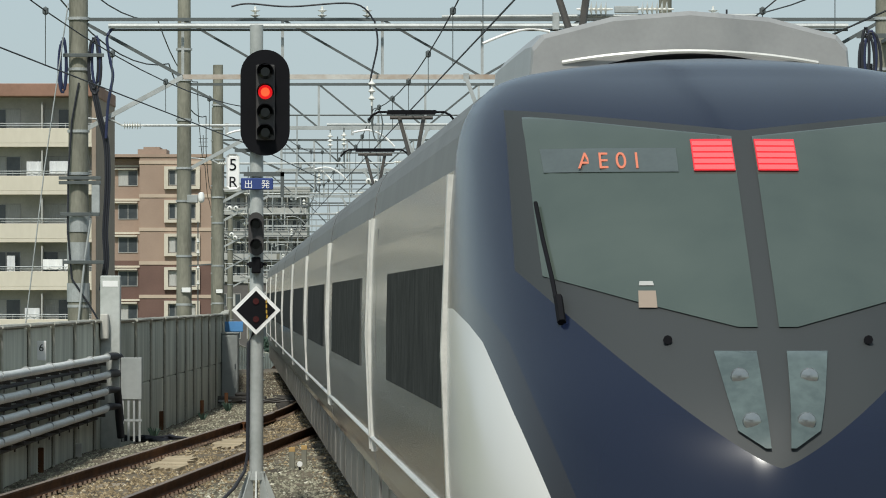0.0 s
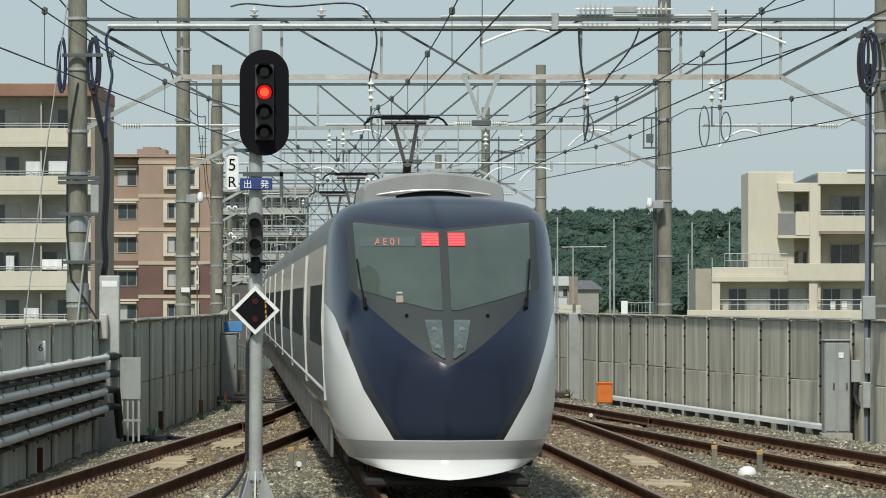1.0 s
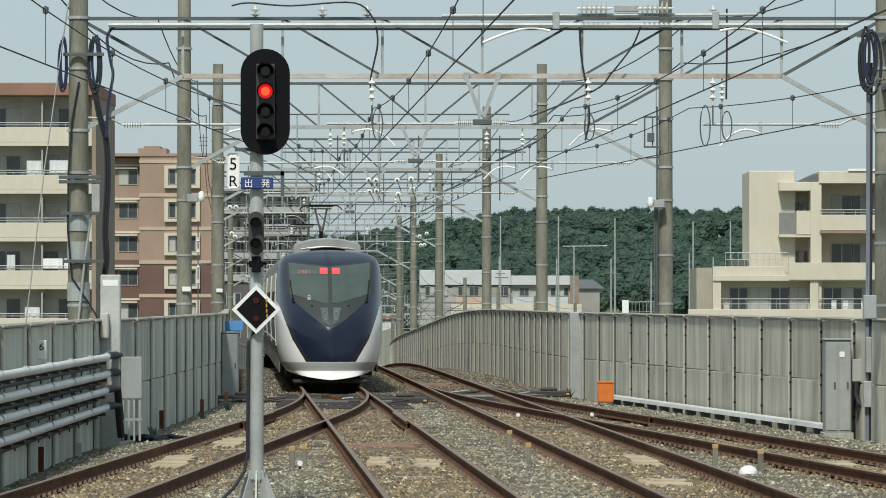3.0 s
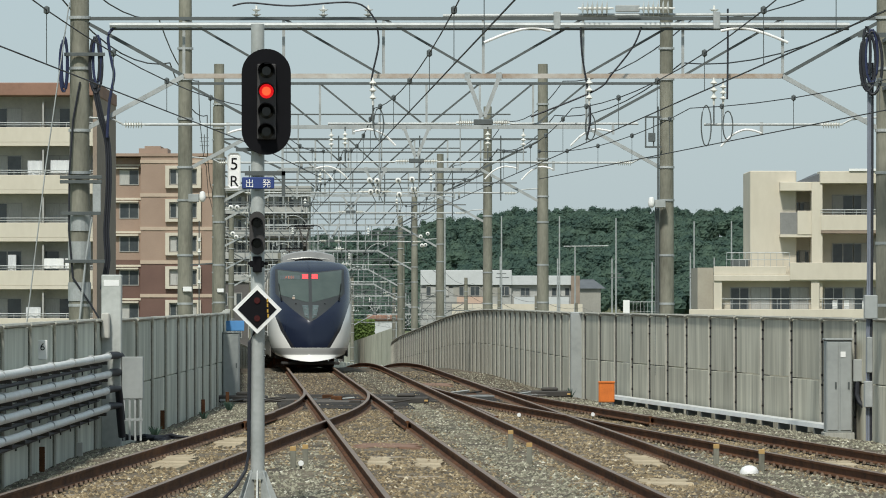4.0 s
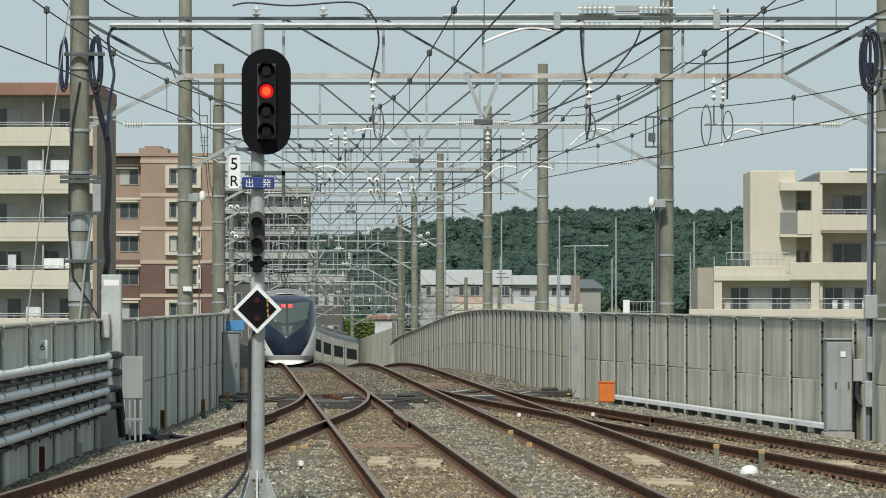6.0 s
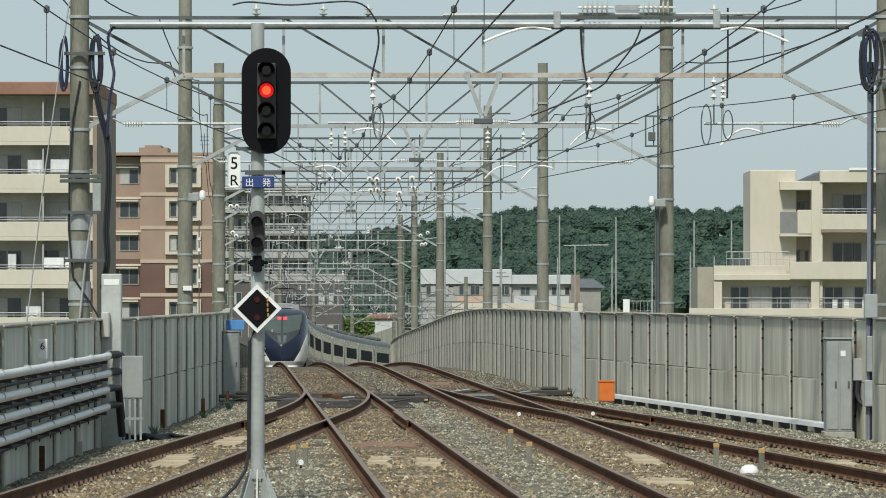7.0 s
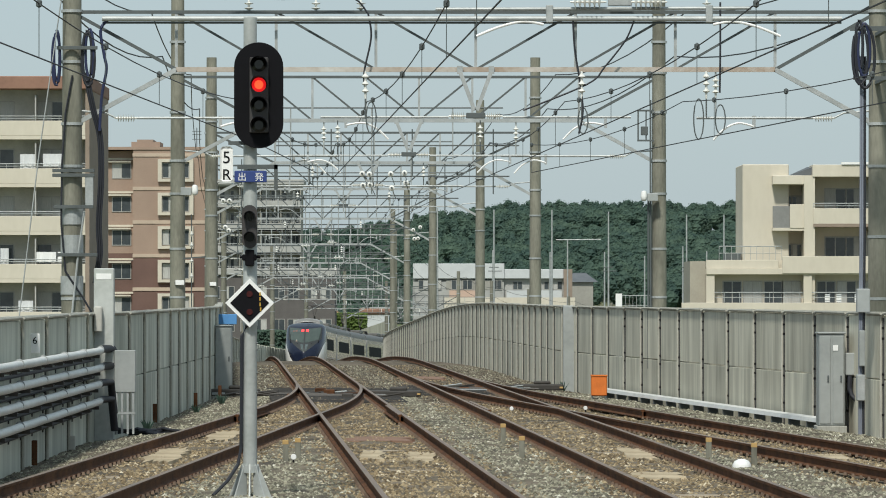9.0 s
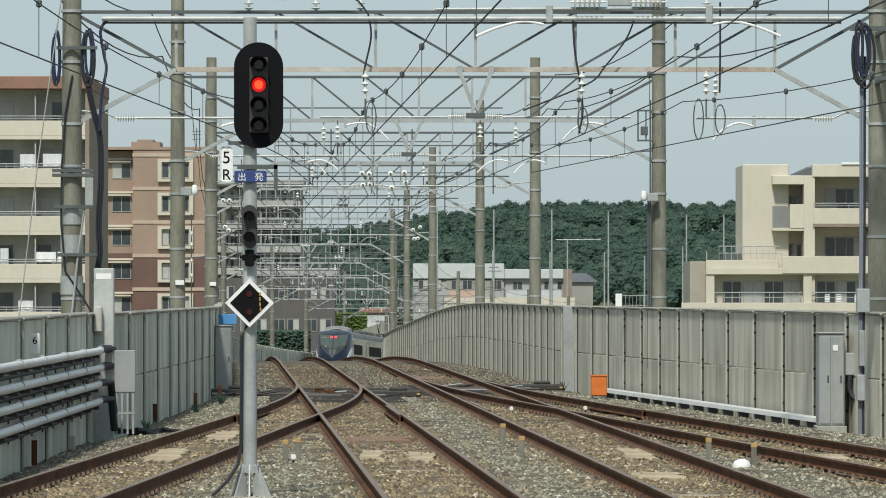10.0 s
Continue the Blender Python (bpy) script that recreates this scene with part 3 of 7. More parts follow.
def side_fittings(ob, y0, y1, w0, w1, cab=False):
    """Windows, door, bright pillar strips and skirt lines of both sides."""
    for s in (-1, 1):
        L = (w1 - w0) / 5
        for i in range(5):
            part("window", side_box(s, w0 + i * L + 0.01, w0 + (i + 1) * L - 0.01, 1.67, 2.43), M["trainglass"], ob)
        for a in ((y0 + 0.02, y1 - 0.12) if cab else (y0 + 0.12, y1 - 0.12)):
            part("pillar_strip", side_box(s, a - 0.07, a + 0.07, 1.02, 2.9, 0.03), M["strip"], ob)
        part("side_door", side_box(s, y1 - 1.6, y1 - 0.6, 1.1, 2.8, 0.006), M["silver"], ob)
        bm = bmesh.new()
        tube(bm, [(s * 1.36, y0, 1.13), (s * 1.36, y1, 1.13)], 0.02, 6)
        part("drip_rail", bm, M["strip"], ob)
        for i in range(7):
            bm = bmesh.new()
            a = y0 + (y1 - y0) * (i + 0.1) / 7
            box(bm, s * 1.27 - 0.02, s * 1.27 + 0.02, a, a + (y1 - y0) / 7 * 0.8, 0.32, 0.98, 0.01)
            part("skirt", bm, M["skirt"], ob)


M["strip"] = mat("bright_trim", (0.78, 0.77, 0.72), 0.3, 0.2)


def roof_units(ob, y0, y1, panto):
    n = 3
    for i in range(n):
        a = y0 + (y1 - y0) * (i + 0.15) / n
        if panto is not None and abs(a + (y1 - y0) / n * 0.3 - panto) < 3.4:
            continue
        bm = bmesh.new()
        box(bm, -0.72, 0.72, a, a + (y1 - y0) / n * 0.6, 3.46, 3.72, 0.06)
        part("roof_unit", bm, M["roofgrey"], ob)
    if panto is not None:
        pantograph(ob, panto)


def middle_car(panto):
    ob = thing("train_car", "silver express train car with dark ribbon windows, coupled in a train", "train car", group="cars of the express train")
    part("body", car_shell(-9.3, 9.3), [M["silver"], M["roofgrey"]], ob, smooth=False)
    side_fittings(ob, -9.25, 9.25, -6.6, 6.6)
    roof_units(ob, -8.4, 8.4, panto)
    bogie(ob, -6.4)
    bogie(ob, 6.4)
    bm = bmesh.new()
    for e in (-1, 1):
        box(bm, -1.15, 1.15, min(e * 9.28, e * 9.52), max(e * 9.28, e * 9.52), 0.8, 3.35, 0.05)
    part("gangway_bellows", bm, M["black"], ob)
    return ob


def end_car():
    """The rear car; its nose's tip is at y = 0."""
    ob = thing("train_rear_car", "express train rear car with a deep blue and white nose", "train car", group="cars of the express train")
    bm = bmesh.new()
    zs = [ZB, 0.24, 0.32, 0.395, 0.415, 0.5, 0.56, 0.62, 0.64, 0.70] + [0.78 + 0.08 * i for i in range(33)] + [3.365, 3.39, 3.415, 3.44, 3.46, 3.475, 3.488, 3.497]
    us = [-1 + 2 * i / 44 for i in range(45)]
    us = [math.copysign(abs(u) ** 0.75, u) for u in us]
    rows = []
    for z in zs:
        w = half_width(z)
        # the apron's lower edge rises towards the sides
        rise = max(0.0, 0.405 - z) * 0.75
        rows.append([(w * 1, NOSE, z + rise)] + [(-u * w, nose_y(u * w, z), z + rise * abs(u) ** 1.5) for u in us] + [(-w, NOSE, z + rise)])
    sheet(bm, rows)
    bmesh.ops.recalc_face_normals(bm, faces=bm.faces)
    part("nose", bm, M["livery"], ob, "deep blue and white painted nose", smooth=True)
    part("body", car_shell(NOSE - 0.02, 19.4), [M["silver"], M["roofgrey"]], ob)
    side_fittings(ob, NOSE + 0.1, 19.3, 4.2, 14.4, True)
    roof_units(ob, 9.5, 19.0, 15.5)
    bogie(ob, 4.4)
    bogie(ob, 15.8)
    # windscreen halves, lamps
    for s in (-1, 1):
        def side(rows):
            return [(z, min(s * a, s * b), max(s * a, s * b)) for z, a, b in rows]
        part("windscreen", patch(side([(2.12, 0.05, 0.14), (2.24, 0.05, 0.60), (2.36, 0.05, 1.01), (2.7, 0.05, 1.03), (3.05, 0.05, 1.045), (3.10, 0.5, 1.05), (3.16, 1.0, 1.05)])), M["screen"], ob, "green-grey tinted windscreen pane", smooth=True)
        lamp = part("headlamp", patch(side([(1.57, 0.045, 0.07), (1.65, 0.05, 0.19), (1.8, 0.06, 0.225), (2.01, 0.07, 0.265)]), 0.02, 4), M["lens"], ob, "clear headlamp glass", smooth=True)
        for z, x in ((1.69, 0.125), (1.89, 0.16)):
            bm = bmesh.new()
            lathe(bm, [(0.045, 0.0), (0.04, 0.018), (0.015, 0.025)], 14, Matrix.Translation((s * x, nose_y(x, z) - 0.015, z)) @ Matrix.Rotation(math.pi / 2, 4, "X"))
            part("bulb", bm, M["bulb"], lamp, smooth=True)
        tl = part("tail_light", patch(side([(2.875, 0.055, 0.255), (3.035, 0.055, 0.255)]), 0.03, 4), M["tailbase"], ob, "lit red tail light")
        for k in range(5):
            part("light_bar", patch(side([(2.882 + 0.03 * k, 0.06, 0.25), (2.904 + 0.03 * k, 0.06, 0.25)]), 0.036, 4), M["tail"], tl)
        bm = bmesh.new()
        pts = [(s * x, nose_y(s * x, z) - 0.05, z) for x, z in ((0.95, 2.16), (0.97, 2.35), (1.0, 2.55), (1.02, 2.72))]
        tube(bm, pts, 0.011, 5)
        tube(bm, [(s * 0.94, nose_y(0.94, 2.15) - 0.04, 2.14), (s * 0.95, nose_y(0.95, 2.24) - 0.04, 2.26)], 0.022, 6)
        part("wiper", bm, M["black"], ob)
        bm = bmesh.new()
        lathe(bm, [(0.018, -0.03), (0.022, 0.02)], 8, Matrix.Translation((s * 0.47, nose_y(0.47, 2.06) - 0.02, 2.06)) @ Matrix.Rotation(math.pi / 2, 4, "X"))
        part("washer_jet", bm, M["black"], ob)
    part("display", patch([(2.87, -0.97, -0.33), (2.99, -0.98, -0.33)], 0.02, 6), M["panelgrey"], ob, "grey number display with red characters")
    for ch, x in zip("AE01", (-0.77, -0.685, -0.60, -0.525)):
        lt = letters(ob, ch, 0.115, (x, nose_y(x, 2.89) - 0.028, 2.888), M["led"])
        lt.matrix_basis = lt.matrix_basis @ Matrix.Rotation(-radians(55), 4, "X") @ Matrix.Diagonal((1, 1.75, 1, 1))
    # pale patch laid on the opaque pane, for an unidentified object in the cab
    desk = part("desk_lamp", patch([(2.21, -0.585, -0.50), (2.29, -0.58, -0.50)], 0.016, 3), M["palebrown"], ob, "pale patch on the pane for an object inside the cab")
    part("lamp_cap", patch([(2.315, -0.575, -0.505), (2.335, -0.57, -0.51)], 0.018, 3), M["lowwall"], desk)
    # roof fairing behind the windscreen
    bm = bmesh.new()
    secs = []
    for y, hw, zt in ((5.0, 0.855, 3.80), (5.03, 0.865, 3.825), (5.6, 0.865, 3.845), (6.6, 0.865, 3.85), (9.0, 0.865, 3.85), (10.5, 0.83, 3.6)):
        secs.append([(-hw - 0.02, y, 3.40), (-hw, y, zt - 0.20), (-hw * 0.93, y, zt - 0.13), (-hw * 0.5, y, zt - 0.035), (0, y, zt), (hw * 0.5, y, zt - 0.035), (hw * 0.93, y, zt - 0.13), (hw, y, zt - 0.20), (hw + 0.02, y, 3.40)])
    sheet(bm, secs)
    bm.verts.ensure_lookup_table()
    bm.faces.new(bm.verts[0:9])
    bm.faces.new(bm.verts[-9:])
    bmesh.ops.recalc_face_normals(bm, faces=bm.faces)
    part("roof_fairing", bm, M["fairing"], ob, "light grey streamlined roof fairing")
    bm = bmesh.new()
    rows = []
    for dz in (0.0, 0.07):
        rows.append([(0.66 * k / 8, 4.97 + 0.06 * (k / 8) ** 2, 3.52 + dz * (1 - (k / 8) ** 2) - 0.05 * (k / 8) ** 2) for k in range(-8, 9)])
    sheet(bm, rows)
    ext = bmesh.ops.extrude_face_region(bm, geom=list(bm.faces))
    bmesh.ops.translate(bm, vec=(0, 0.2, 0), verts=[v for v in ext["geom"] if isinstance(v, bmesh.types.BMVert)])
    bmesh.ops.recalc_face_normals(bm, faces=bm.faces)
    part("air_slot", bm, M["black"], ob)
    bm = bmesh.new()
    tube(bm, [(0.70 * k / 8, 4.94 + 0.06 * (k / 8) ** 2, 3.60 - 0.06 * (k / 8) ** 2) for k in range(-8, 9)], 0.012, 6)
    part("slot_trim", bm, M["strip"], ob)
    bm = bmesh.new()
    box(bm, -0.95, 0.95, 0.5, 2.6, 0.08, 0.18, 0.03)
    part("snow_plough", bm, M["under"], ob)
    return ob


M["bulb"] = mat("lamp_reflector", (0.35, 0.37, 0.37), 0.15, 0.7)
M["panelgrey"] = mat("display_grey", (0.09, 0.11, 0.11), 0.3)
M["fairing"] = mat("fairing_grey", (0.34, 0.34, 0.335), 0.35, 0.15, c2=(0.29, 0.29, 0.285))



def tip(t):
    """Where the rear tip is on the line: a train that gathers speed."""
    return 24.3 + 37.1 * t + 0.05 * t * t



def set_on_line(d0, d1):
    """A car between two places on the track: its middle, turned along them."""
    a, b = Vector((axis(d0), d0, grade(d0))), Vector((axis(d1), d1, grade(d1)))
    v = b - a
    yaw = math.degrees(math.atan2(-v.x, v.y))
    tilt = math.degrees(math.atan2(v.z, math.hypot(v.x, v.y)))
    return a, (a + b) / 2, yaw, tilt


def motions():
    times = [0.5 * i for i in range(21)]
    rows = []
    for t in times:
        d = tip(t)
        a, mid, yaw, tilt = set_on_line(d + 4.6, d + 15.8)
        m = pose(*a, tilt, 0, yaw)
        rows.append((t, m @ pose(0, -4.6, 0)))
    walk(rear_car, rows)
    for i, car in enumerate(cars):
        rows = []
        for t in times:
            d = tip(t) + 19.5 + 19.0 * i + 9.5
            a, mid, yaw, tilt = set_on_line(d - 6.4, d + 6.4)
            rows.append((t, pose(*mid, tilt, 0, yaw)))
        walk(car, rows)


# ---------- signal ----------
def signal():
    x, y = -2.21, 64.0
    s = thing("railway_signal", "four-lamp railway signal showing red on a grey steel mast", "railway signal", pose(x, y, -0.25) @ Matrix.Scale(1.0685, 4))
    bm = bmesh.new()
    lathe(bm, [(0.078, 0.35), (0.078, 1.95), (0.083, 1.97), (0.083, 2.01), (0.078, 2.03), (0.074, 5.40)], 20)
    lathe(bm, [(0.1, 0.32), (0.1, 0.40)], 20)
    part("mast", bm, M["mastgrey"], s, smooth=True)
    bm = bmesh.new()
    box(bm, -0.3, 0.3, -0.3, 0.3, -0.1, 0.06, 0.02)
    part("footing", bm, M["concrete"], s)
    for k in range(8):
        bm = bmesh.new()
        a = k * math.pi / 4
        v = [bm.verts.new(Vector((math.cos(a) * r, math.sin(a) * r, z)) + Vector((-math.sin(a), math.cos(a), 0)) * w) for w in (-0.008, 0.008) for r, z in ((0.06, 0.06), (0.235, 0.06), (0.09, 0.42), (0.06, 0.42))]
        bm.faces.new(v[3::-1])
        bm.faces.new(v[4:])
        for j in range(4):
            bm.faces.new((v[j], v[(j + 1) % 4], v[4 + (j + 1) % 4], v[4 + j]))
        part("gusset", bm, M["mastgrey"], s)
    # board with rounded ends
    bz, hw, hh = 4.526, 0.274, 0.59
    out = [(math.cos(a) * hw, math.sin(a) * hw + (hh - hw)) for a in [math.pi * i / 18 for i in range(19)]]
    out += [(-u, -v) for u, v in out]
    bm = bmesh.new()
    f = [bm.verts.new((u + 0.1, -0.17, bz + v)) for u, v in out]
    b = [bm.verts.new((u + 0.1, -0.11, bz + v)) for u, v in out]
    bm.faces.new(f)
    bm.faces.new(b[::-1])
    for j in range(len(f)):
        bm.faces.new((f[j], f[(j + 1) % len(f)], b[(j + 1) % len(f)], b[j]))
    bmesh.ops.recalc_face_normals(bm, faces=bm.faces)
    board = part("backboard", bm, M["black"], s, "matt black rounded backboard")
    bm = bmesh.new()
    box(bm, 0.0, 0.21, -0.22, -0.172, bz - 0.42, bz + 0.42, 0.01)
    part("lamp_case", bm, M["case"], board)
    for i, z in enumerate((0.34, 0.115, -0.11, -0.335)):
        m = Matrix.Translation((0.105, -0.2, bz + z)) @ Matrix.Rotation(math.pi / 2, 4, "X")
        bm = bmesh.new()
        lathe(bm, [(0.08, 0.0), (0.08, 0.03), (0.05, 0.045)], 20, m)
        part("lens", bm, M["redglow"] if i == 1 else M["darklens"], board, "lit red lens" if i == 1 else "unlit dark lens", smooth=False)
        if i == 1:
            bm = bmesh.new()
            lathe(bm, [(0.05, 0.046), (0.045, 0.052), (0.02, 0.056)], 16, m)
            part("lamp", bm, M["redcore"], board, "glowing orange-red lamp")
        # hood: the upper part of a tube
        bm = bmesh.new()
        arc = [math.radians(-20 + 220 * k / 14) for k in range(15)]
        rings = []
        for r, dy in ((0.098, 0.0), (0.092, 0.24), (0.085, 0.24), (0.088, 0.0)):
            rings.append([bm.verts.new((0.105 + math.cos(a) * r, -0.21 - dy * (0.55 + 0.45 * max(0, math.sin(a))), bz + z + math.sin(a) * r)) for a in arc])
        for u, v in zip(rings, rings[1:]):
            for j in range(14):
                bm.faces.new((u[j], u[j + 1], v[j + 1], v[j]))
        part("hood", bm, M["black"], board)
    # lower two-lamp head
    bm = bmesh.new()
    hz = 3.065
    out = [(math.cos(a) * 0.085, math.sin(a) * 0.085 + 0.155) for a in [math.pi * i / 10 for i in range(11)]]
    out += [(-u, -v) for u, v in out]
    f = [bm.verts.new((u, -0.2, hz + v)) for u, v in out]
    b = [bm.verts.new((u, -0.08, hz + v)) for u, v in out]
    bm.faces.new(f)
    bm.faces.new(b[::-1])
    for j in range(len(f)):
        bm.faces.new((f[j], f[(j + 1) % len(f)], b[(j + 1) % len(f)], b[j]))
    bmesh.ops.recalc_face_normals(bm, faces=bm.faces)
    low = part("lower_head", bm, M["case"], s, "dark grey two-lamp signal head")
    for z in (0.11, -0.12):
        bm = bmesh.new()
        lathe(bm, [(0.05, 0.0), (0.05, 0.012)], 16, Matrix.Translation((0, -0.2, hz + z)) @ Matrix.Rotation(math.pi / 2, 4, "X"))
        part("lens", bm, M["darklens"], low)
        bm = bmesh.new()
        rings = []
        for r, dy in ((0.066, 0.0), (0.062, 0.16), (0.056, 0.16), (0.058, 0.0)):
            rings.append([bm.verts.new((math.cos(a) * r, -0.2 - dy, hz + z + math.sin(a) * r)) for a in arc])
        for u, v in zip(rings, rings[1:]):
            for j in range(14):
                bm.faces.new((u[j], u[j + 1], v[j + 1], v[j]))
        part("hood", bm, M["black"], low)
    bm = bmesh.new()
    box(bm, -0.085, 0.075, -0.16, 0.0, 2.686, 2.756, 0.01)
    box(bm, -0.05, 0.05, -0.18, -0.05, 2.626, 2.806, 0.01)
    tube(bm, [(-0.11, -0.1, 2.726), (0.12, -0.1, 2.726)], 0.018, 6)
    part("clamp", bm, M["black"], s)
    # diamond indicator
    dz, dr = 2.214, 0.272
    for r, y0, mm, nm in ((dr, -0.16, M["white"], "diamond_rim"), (dr - 0.055, -0.165, M["black"], "diamond_face")):
        bm = bmesh.new()
        f = [bm.verts.new((u * r, y0, dz + v * r)) for u, v in ((0, -1), (1, 0), (0, 1), (-1, 0))]
        b = [bm.verts.new((u * r, -0.07, dz + v * r)) for u, v in ((0, -1), (1, 0), (0, 1), (-1, 0))]
        bm.faces.new(f)
        bm.faces.new(b[::-1])
        for j in range(4):
            bm.faces.new((f[j], b[j], b[(j + 1) % 4], f[(j + 1) % 4]))
        bmesh.ops.recalc_face_normals(bm, faces=bm.faces)
        ob = part(nm, bm, mm, s, "white rim of the black diamond board" if nm == "diamond_rim" else "")
    for z in (0.1, -0.1):
        bm = bmesh.new()
        lathe(bm, [(0.035, 0.0), (0.035, 0.012)], 12, Matrix.Translation((0.0, -0.164, dz + z)) @ Matrix.Rotation(math.pi / 2, 4, "X"))
        part("indicator_lamp", bm, M["darkred"], ob)
    bm = bmesh.new()
    for z in (0.10, 0.045, -0.015, -0.07):
        box(bm, 0.108 + 0.1 * abs(z) * (z < 0), 0.124 + 0.1 * abs(z) * (z < 0), -0.170, -0.164, dz + z - 0.02, dz + z + 0.02)
    part("marking", bm, M["amber"], ob, "small amber markings")
    # plates
    bm = bmesh.new()
    box(bm, -0.33, -0.185, -0.15, -0.135, 3.566, 3.956, 0.03)
    plate = part("number_plate", bm, M["white"], s, "white plate lettered 5 R")
    letters(plate, "5", 0.19, (-0.2575, -0.153, 3.771), M["black"])
    letters(plate, "R", 0.17, (-0.2575, -0.153, 3.586), M["black"])
    bm = bmesh.new()
    box(bm, -0.17, 0.19, -0.15, -0.135, 3.556, 3.686, 0.008)
    sign = part("name_plate", bm, M["navy"], s, "navy plate with two white characters")
    letters(sign, "\u51fa", 0.1, (-0.085, -0.153, 3.581), M["white"])
    letters(sign, "\u767a", 0.1, (0.105, -0.153, 3.581), M["white"])
    bm = bmesh.new()
    box(bm, -0.14, 0.31, -0.10, -0.07, 3.706, 3.756)
    box(bm, 0.27, 0.31, -0.1, -0.06, 3.476, 3.756)
    box(bm, -0.24, 0.24, -0.12, -0.04, 3.976, 4.016)
    part("bracket", bm, M["galvd"], s)
    bm = bmesh.new()
    for z in (1.436, 1.696, 1.216, 1.766):
        tube(bm, [(-0.09, -0.02, z), (0.09, -0.02, z)], 0.012, 6)
    part("step_bolts", bm, M["galvd"], s)
    bm = bmesh.new()
    tube(bm, [(-0.03, -0.09, 1.97), (-0.088, -0.07, 1.85), (-0.094, -0.05, 1.2), (-0.098, -0.05, 0.6), (-0.13, -0.08, 0.42), (-0.24, -0.2, 0.24), (-0.4, -0.3, 0.08)], 0.02, 8)
    part("cable", bm, M["cable"], s)


def letters(parent, text, size, at, material):
    cu = bpy.data.curves.new("lettering", "FONT")
    cu.body, cu.size, cu.align_x, cu.extrude = text, size, "CENTER", 0.002
    ob = new("lettering", cu)
    ob.parent = parent
    ob.matrix_basis = Matrix.Translation(at) @ Matrix.Rotation(math.pi / 2, 4, "X")
    cu.materials.append(material)
    return ob


M["case"] = mat("dark_grey_case", (0.05, 0.046, 0.045), 0.6)
M["darklens"] = mat("dark_lens", (0.02, 0.022, 0.02), 0.12)
M["redglow"] = glow("signal_red", (0.8, 0.012, 0.016), 0.9)
M["redcore"] = glow("signal_core", (1.0, 0.09, 0.03), 1.5)
M["mastgrey"] = mat("mast_grey", (0.47, 0.49, 0.475), 0.5, 0.1, c2=(0.33, 0.35, 0.335), scale=2, fine=20)
M["darkred"] = mat("dark_red_lens", (0.06, 0.01, 0.01), 0.2)
M["amber"] = mat("amber_paint", (0.55, 0.33, 0.04), 0.6)


# ---------- poles, beams and wires ----------
def pole_top(d):
    return grade(d) + 9.1


def pole(x, y, r=0.18):
    p = thing("catenary_pole", "tall round grey-brown concrete catenary pole", "pole", pose(x, y, 0), group="catenary poles")
    bm = bmesh.new()
    lathe(bm, [(r + 0.02, grade(y) - 3.0), (r, grade(y) + 3), (r - 0.025, pole_top(y))], 18)
    part("shaft", bm, M["pole"], p, smooth=True)
    for z in (2.1, 3.2, 4.45, 5.2, 6.3, 7.2, 7.9):
        bm = bmesh.new()
        lathe(bm, [(r + 0.012, grade(y) + z), (r + 0.012, grade(y) + z + 0.05)], 18)
        part("band", bm, M["galv"], p)
    return p


BEAMS = []


# heights of the two chords over the rails, where a beam differs from the rest
CHORDS = {NEAR: (7.21, 6.19), 122.0: (7.13, 6.14), 157.0: (6.90, 6.02), 190.0: (6.78, 5.95)}


def beam(y, xl, xr, name="catenary_beam"):
    """Trussed beam between two poles, with knee braces."""
    z = grade(y)
    b = thing(name, "galvanised steel trussed catenary beam between two poles", "catenary beam", pose(0, y, z), group="catenary beams")
    zt, zb = CHORDS.get(y, (7.02, 6.04))
    ia, ib = xl + 1.85, xr - 1.82
    bm = bmesh.new()
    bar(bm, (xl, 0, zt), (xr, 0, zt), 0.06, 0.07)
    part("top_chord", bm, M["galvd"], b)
    bm = bmesh.new()
    bar(bm, (ia, 0, zb), (ib, 0, zb), 0.085, 0.08)
    part("bottom_chord", bm, M["galvr" if y < 100 else "galv"], b)
    for s, xa, xi in ((0, xl, ia), (1, xr, ib)):
        bm = bmesh.new()
        bar(bm, (xa, 0, zb - 1.0), (xi, 0, zb), 0.08)
        part("knee_brace", bm, M["galv"], b)
        bm = bmesh.new()
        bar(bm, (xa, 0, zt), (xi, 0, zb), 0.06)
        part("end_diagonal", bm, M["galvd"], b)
    n = 6
    for i in range(n + 1):
        x = ia + (ib - ia) * i / n
        bm = bmesh.new()
        bar(bm, (x, 0, zb), (x, 0, zt), 0.05)
        part("upright", bm, M["galv"], b)
        if i < n:
            x2 = ia + (ib - ia) * (i + 1) / n
            bm = bmesh.new()
            up = i < n / 2
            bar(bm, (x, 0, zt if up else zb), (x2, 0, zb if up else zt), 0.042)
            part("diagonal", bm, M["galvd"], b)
    if y > 130:
        # light tubes that steady the wires below the far beams
        w = xr - xl
        for zz, a, c in ((5.62, 0.06, 0.92), (6.52, 0.2, 0.95), (7.62, 0.1, 0.9)):
            bm = bmesh.new()
            tube(bm, [(xl + a * w, -0.2, zz), (xl + c * w, -0.2, zz)], 0.024, 6)
            part("steady_tube", bm, M["galvd"], b)
        for k in range(7):
            bm = bmesh.new()
            x = xl + w * (0.12 + 0.125 * k)
            tube(bm, [(x, -0.2, 5.1 + 0.5 * (k % 3)), (x, -0.2, 7.0 + 0.6 * (k % 2))], 0.02, 5)
            part("drop_tube", bm, M["galv" if k % 2 else "galvd"], b)
    BEAMS.append(y)
    return b


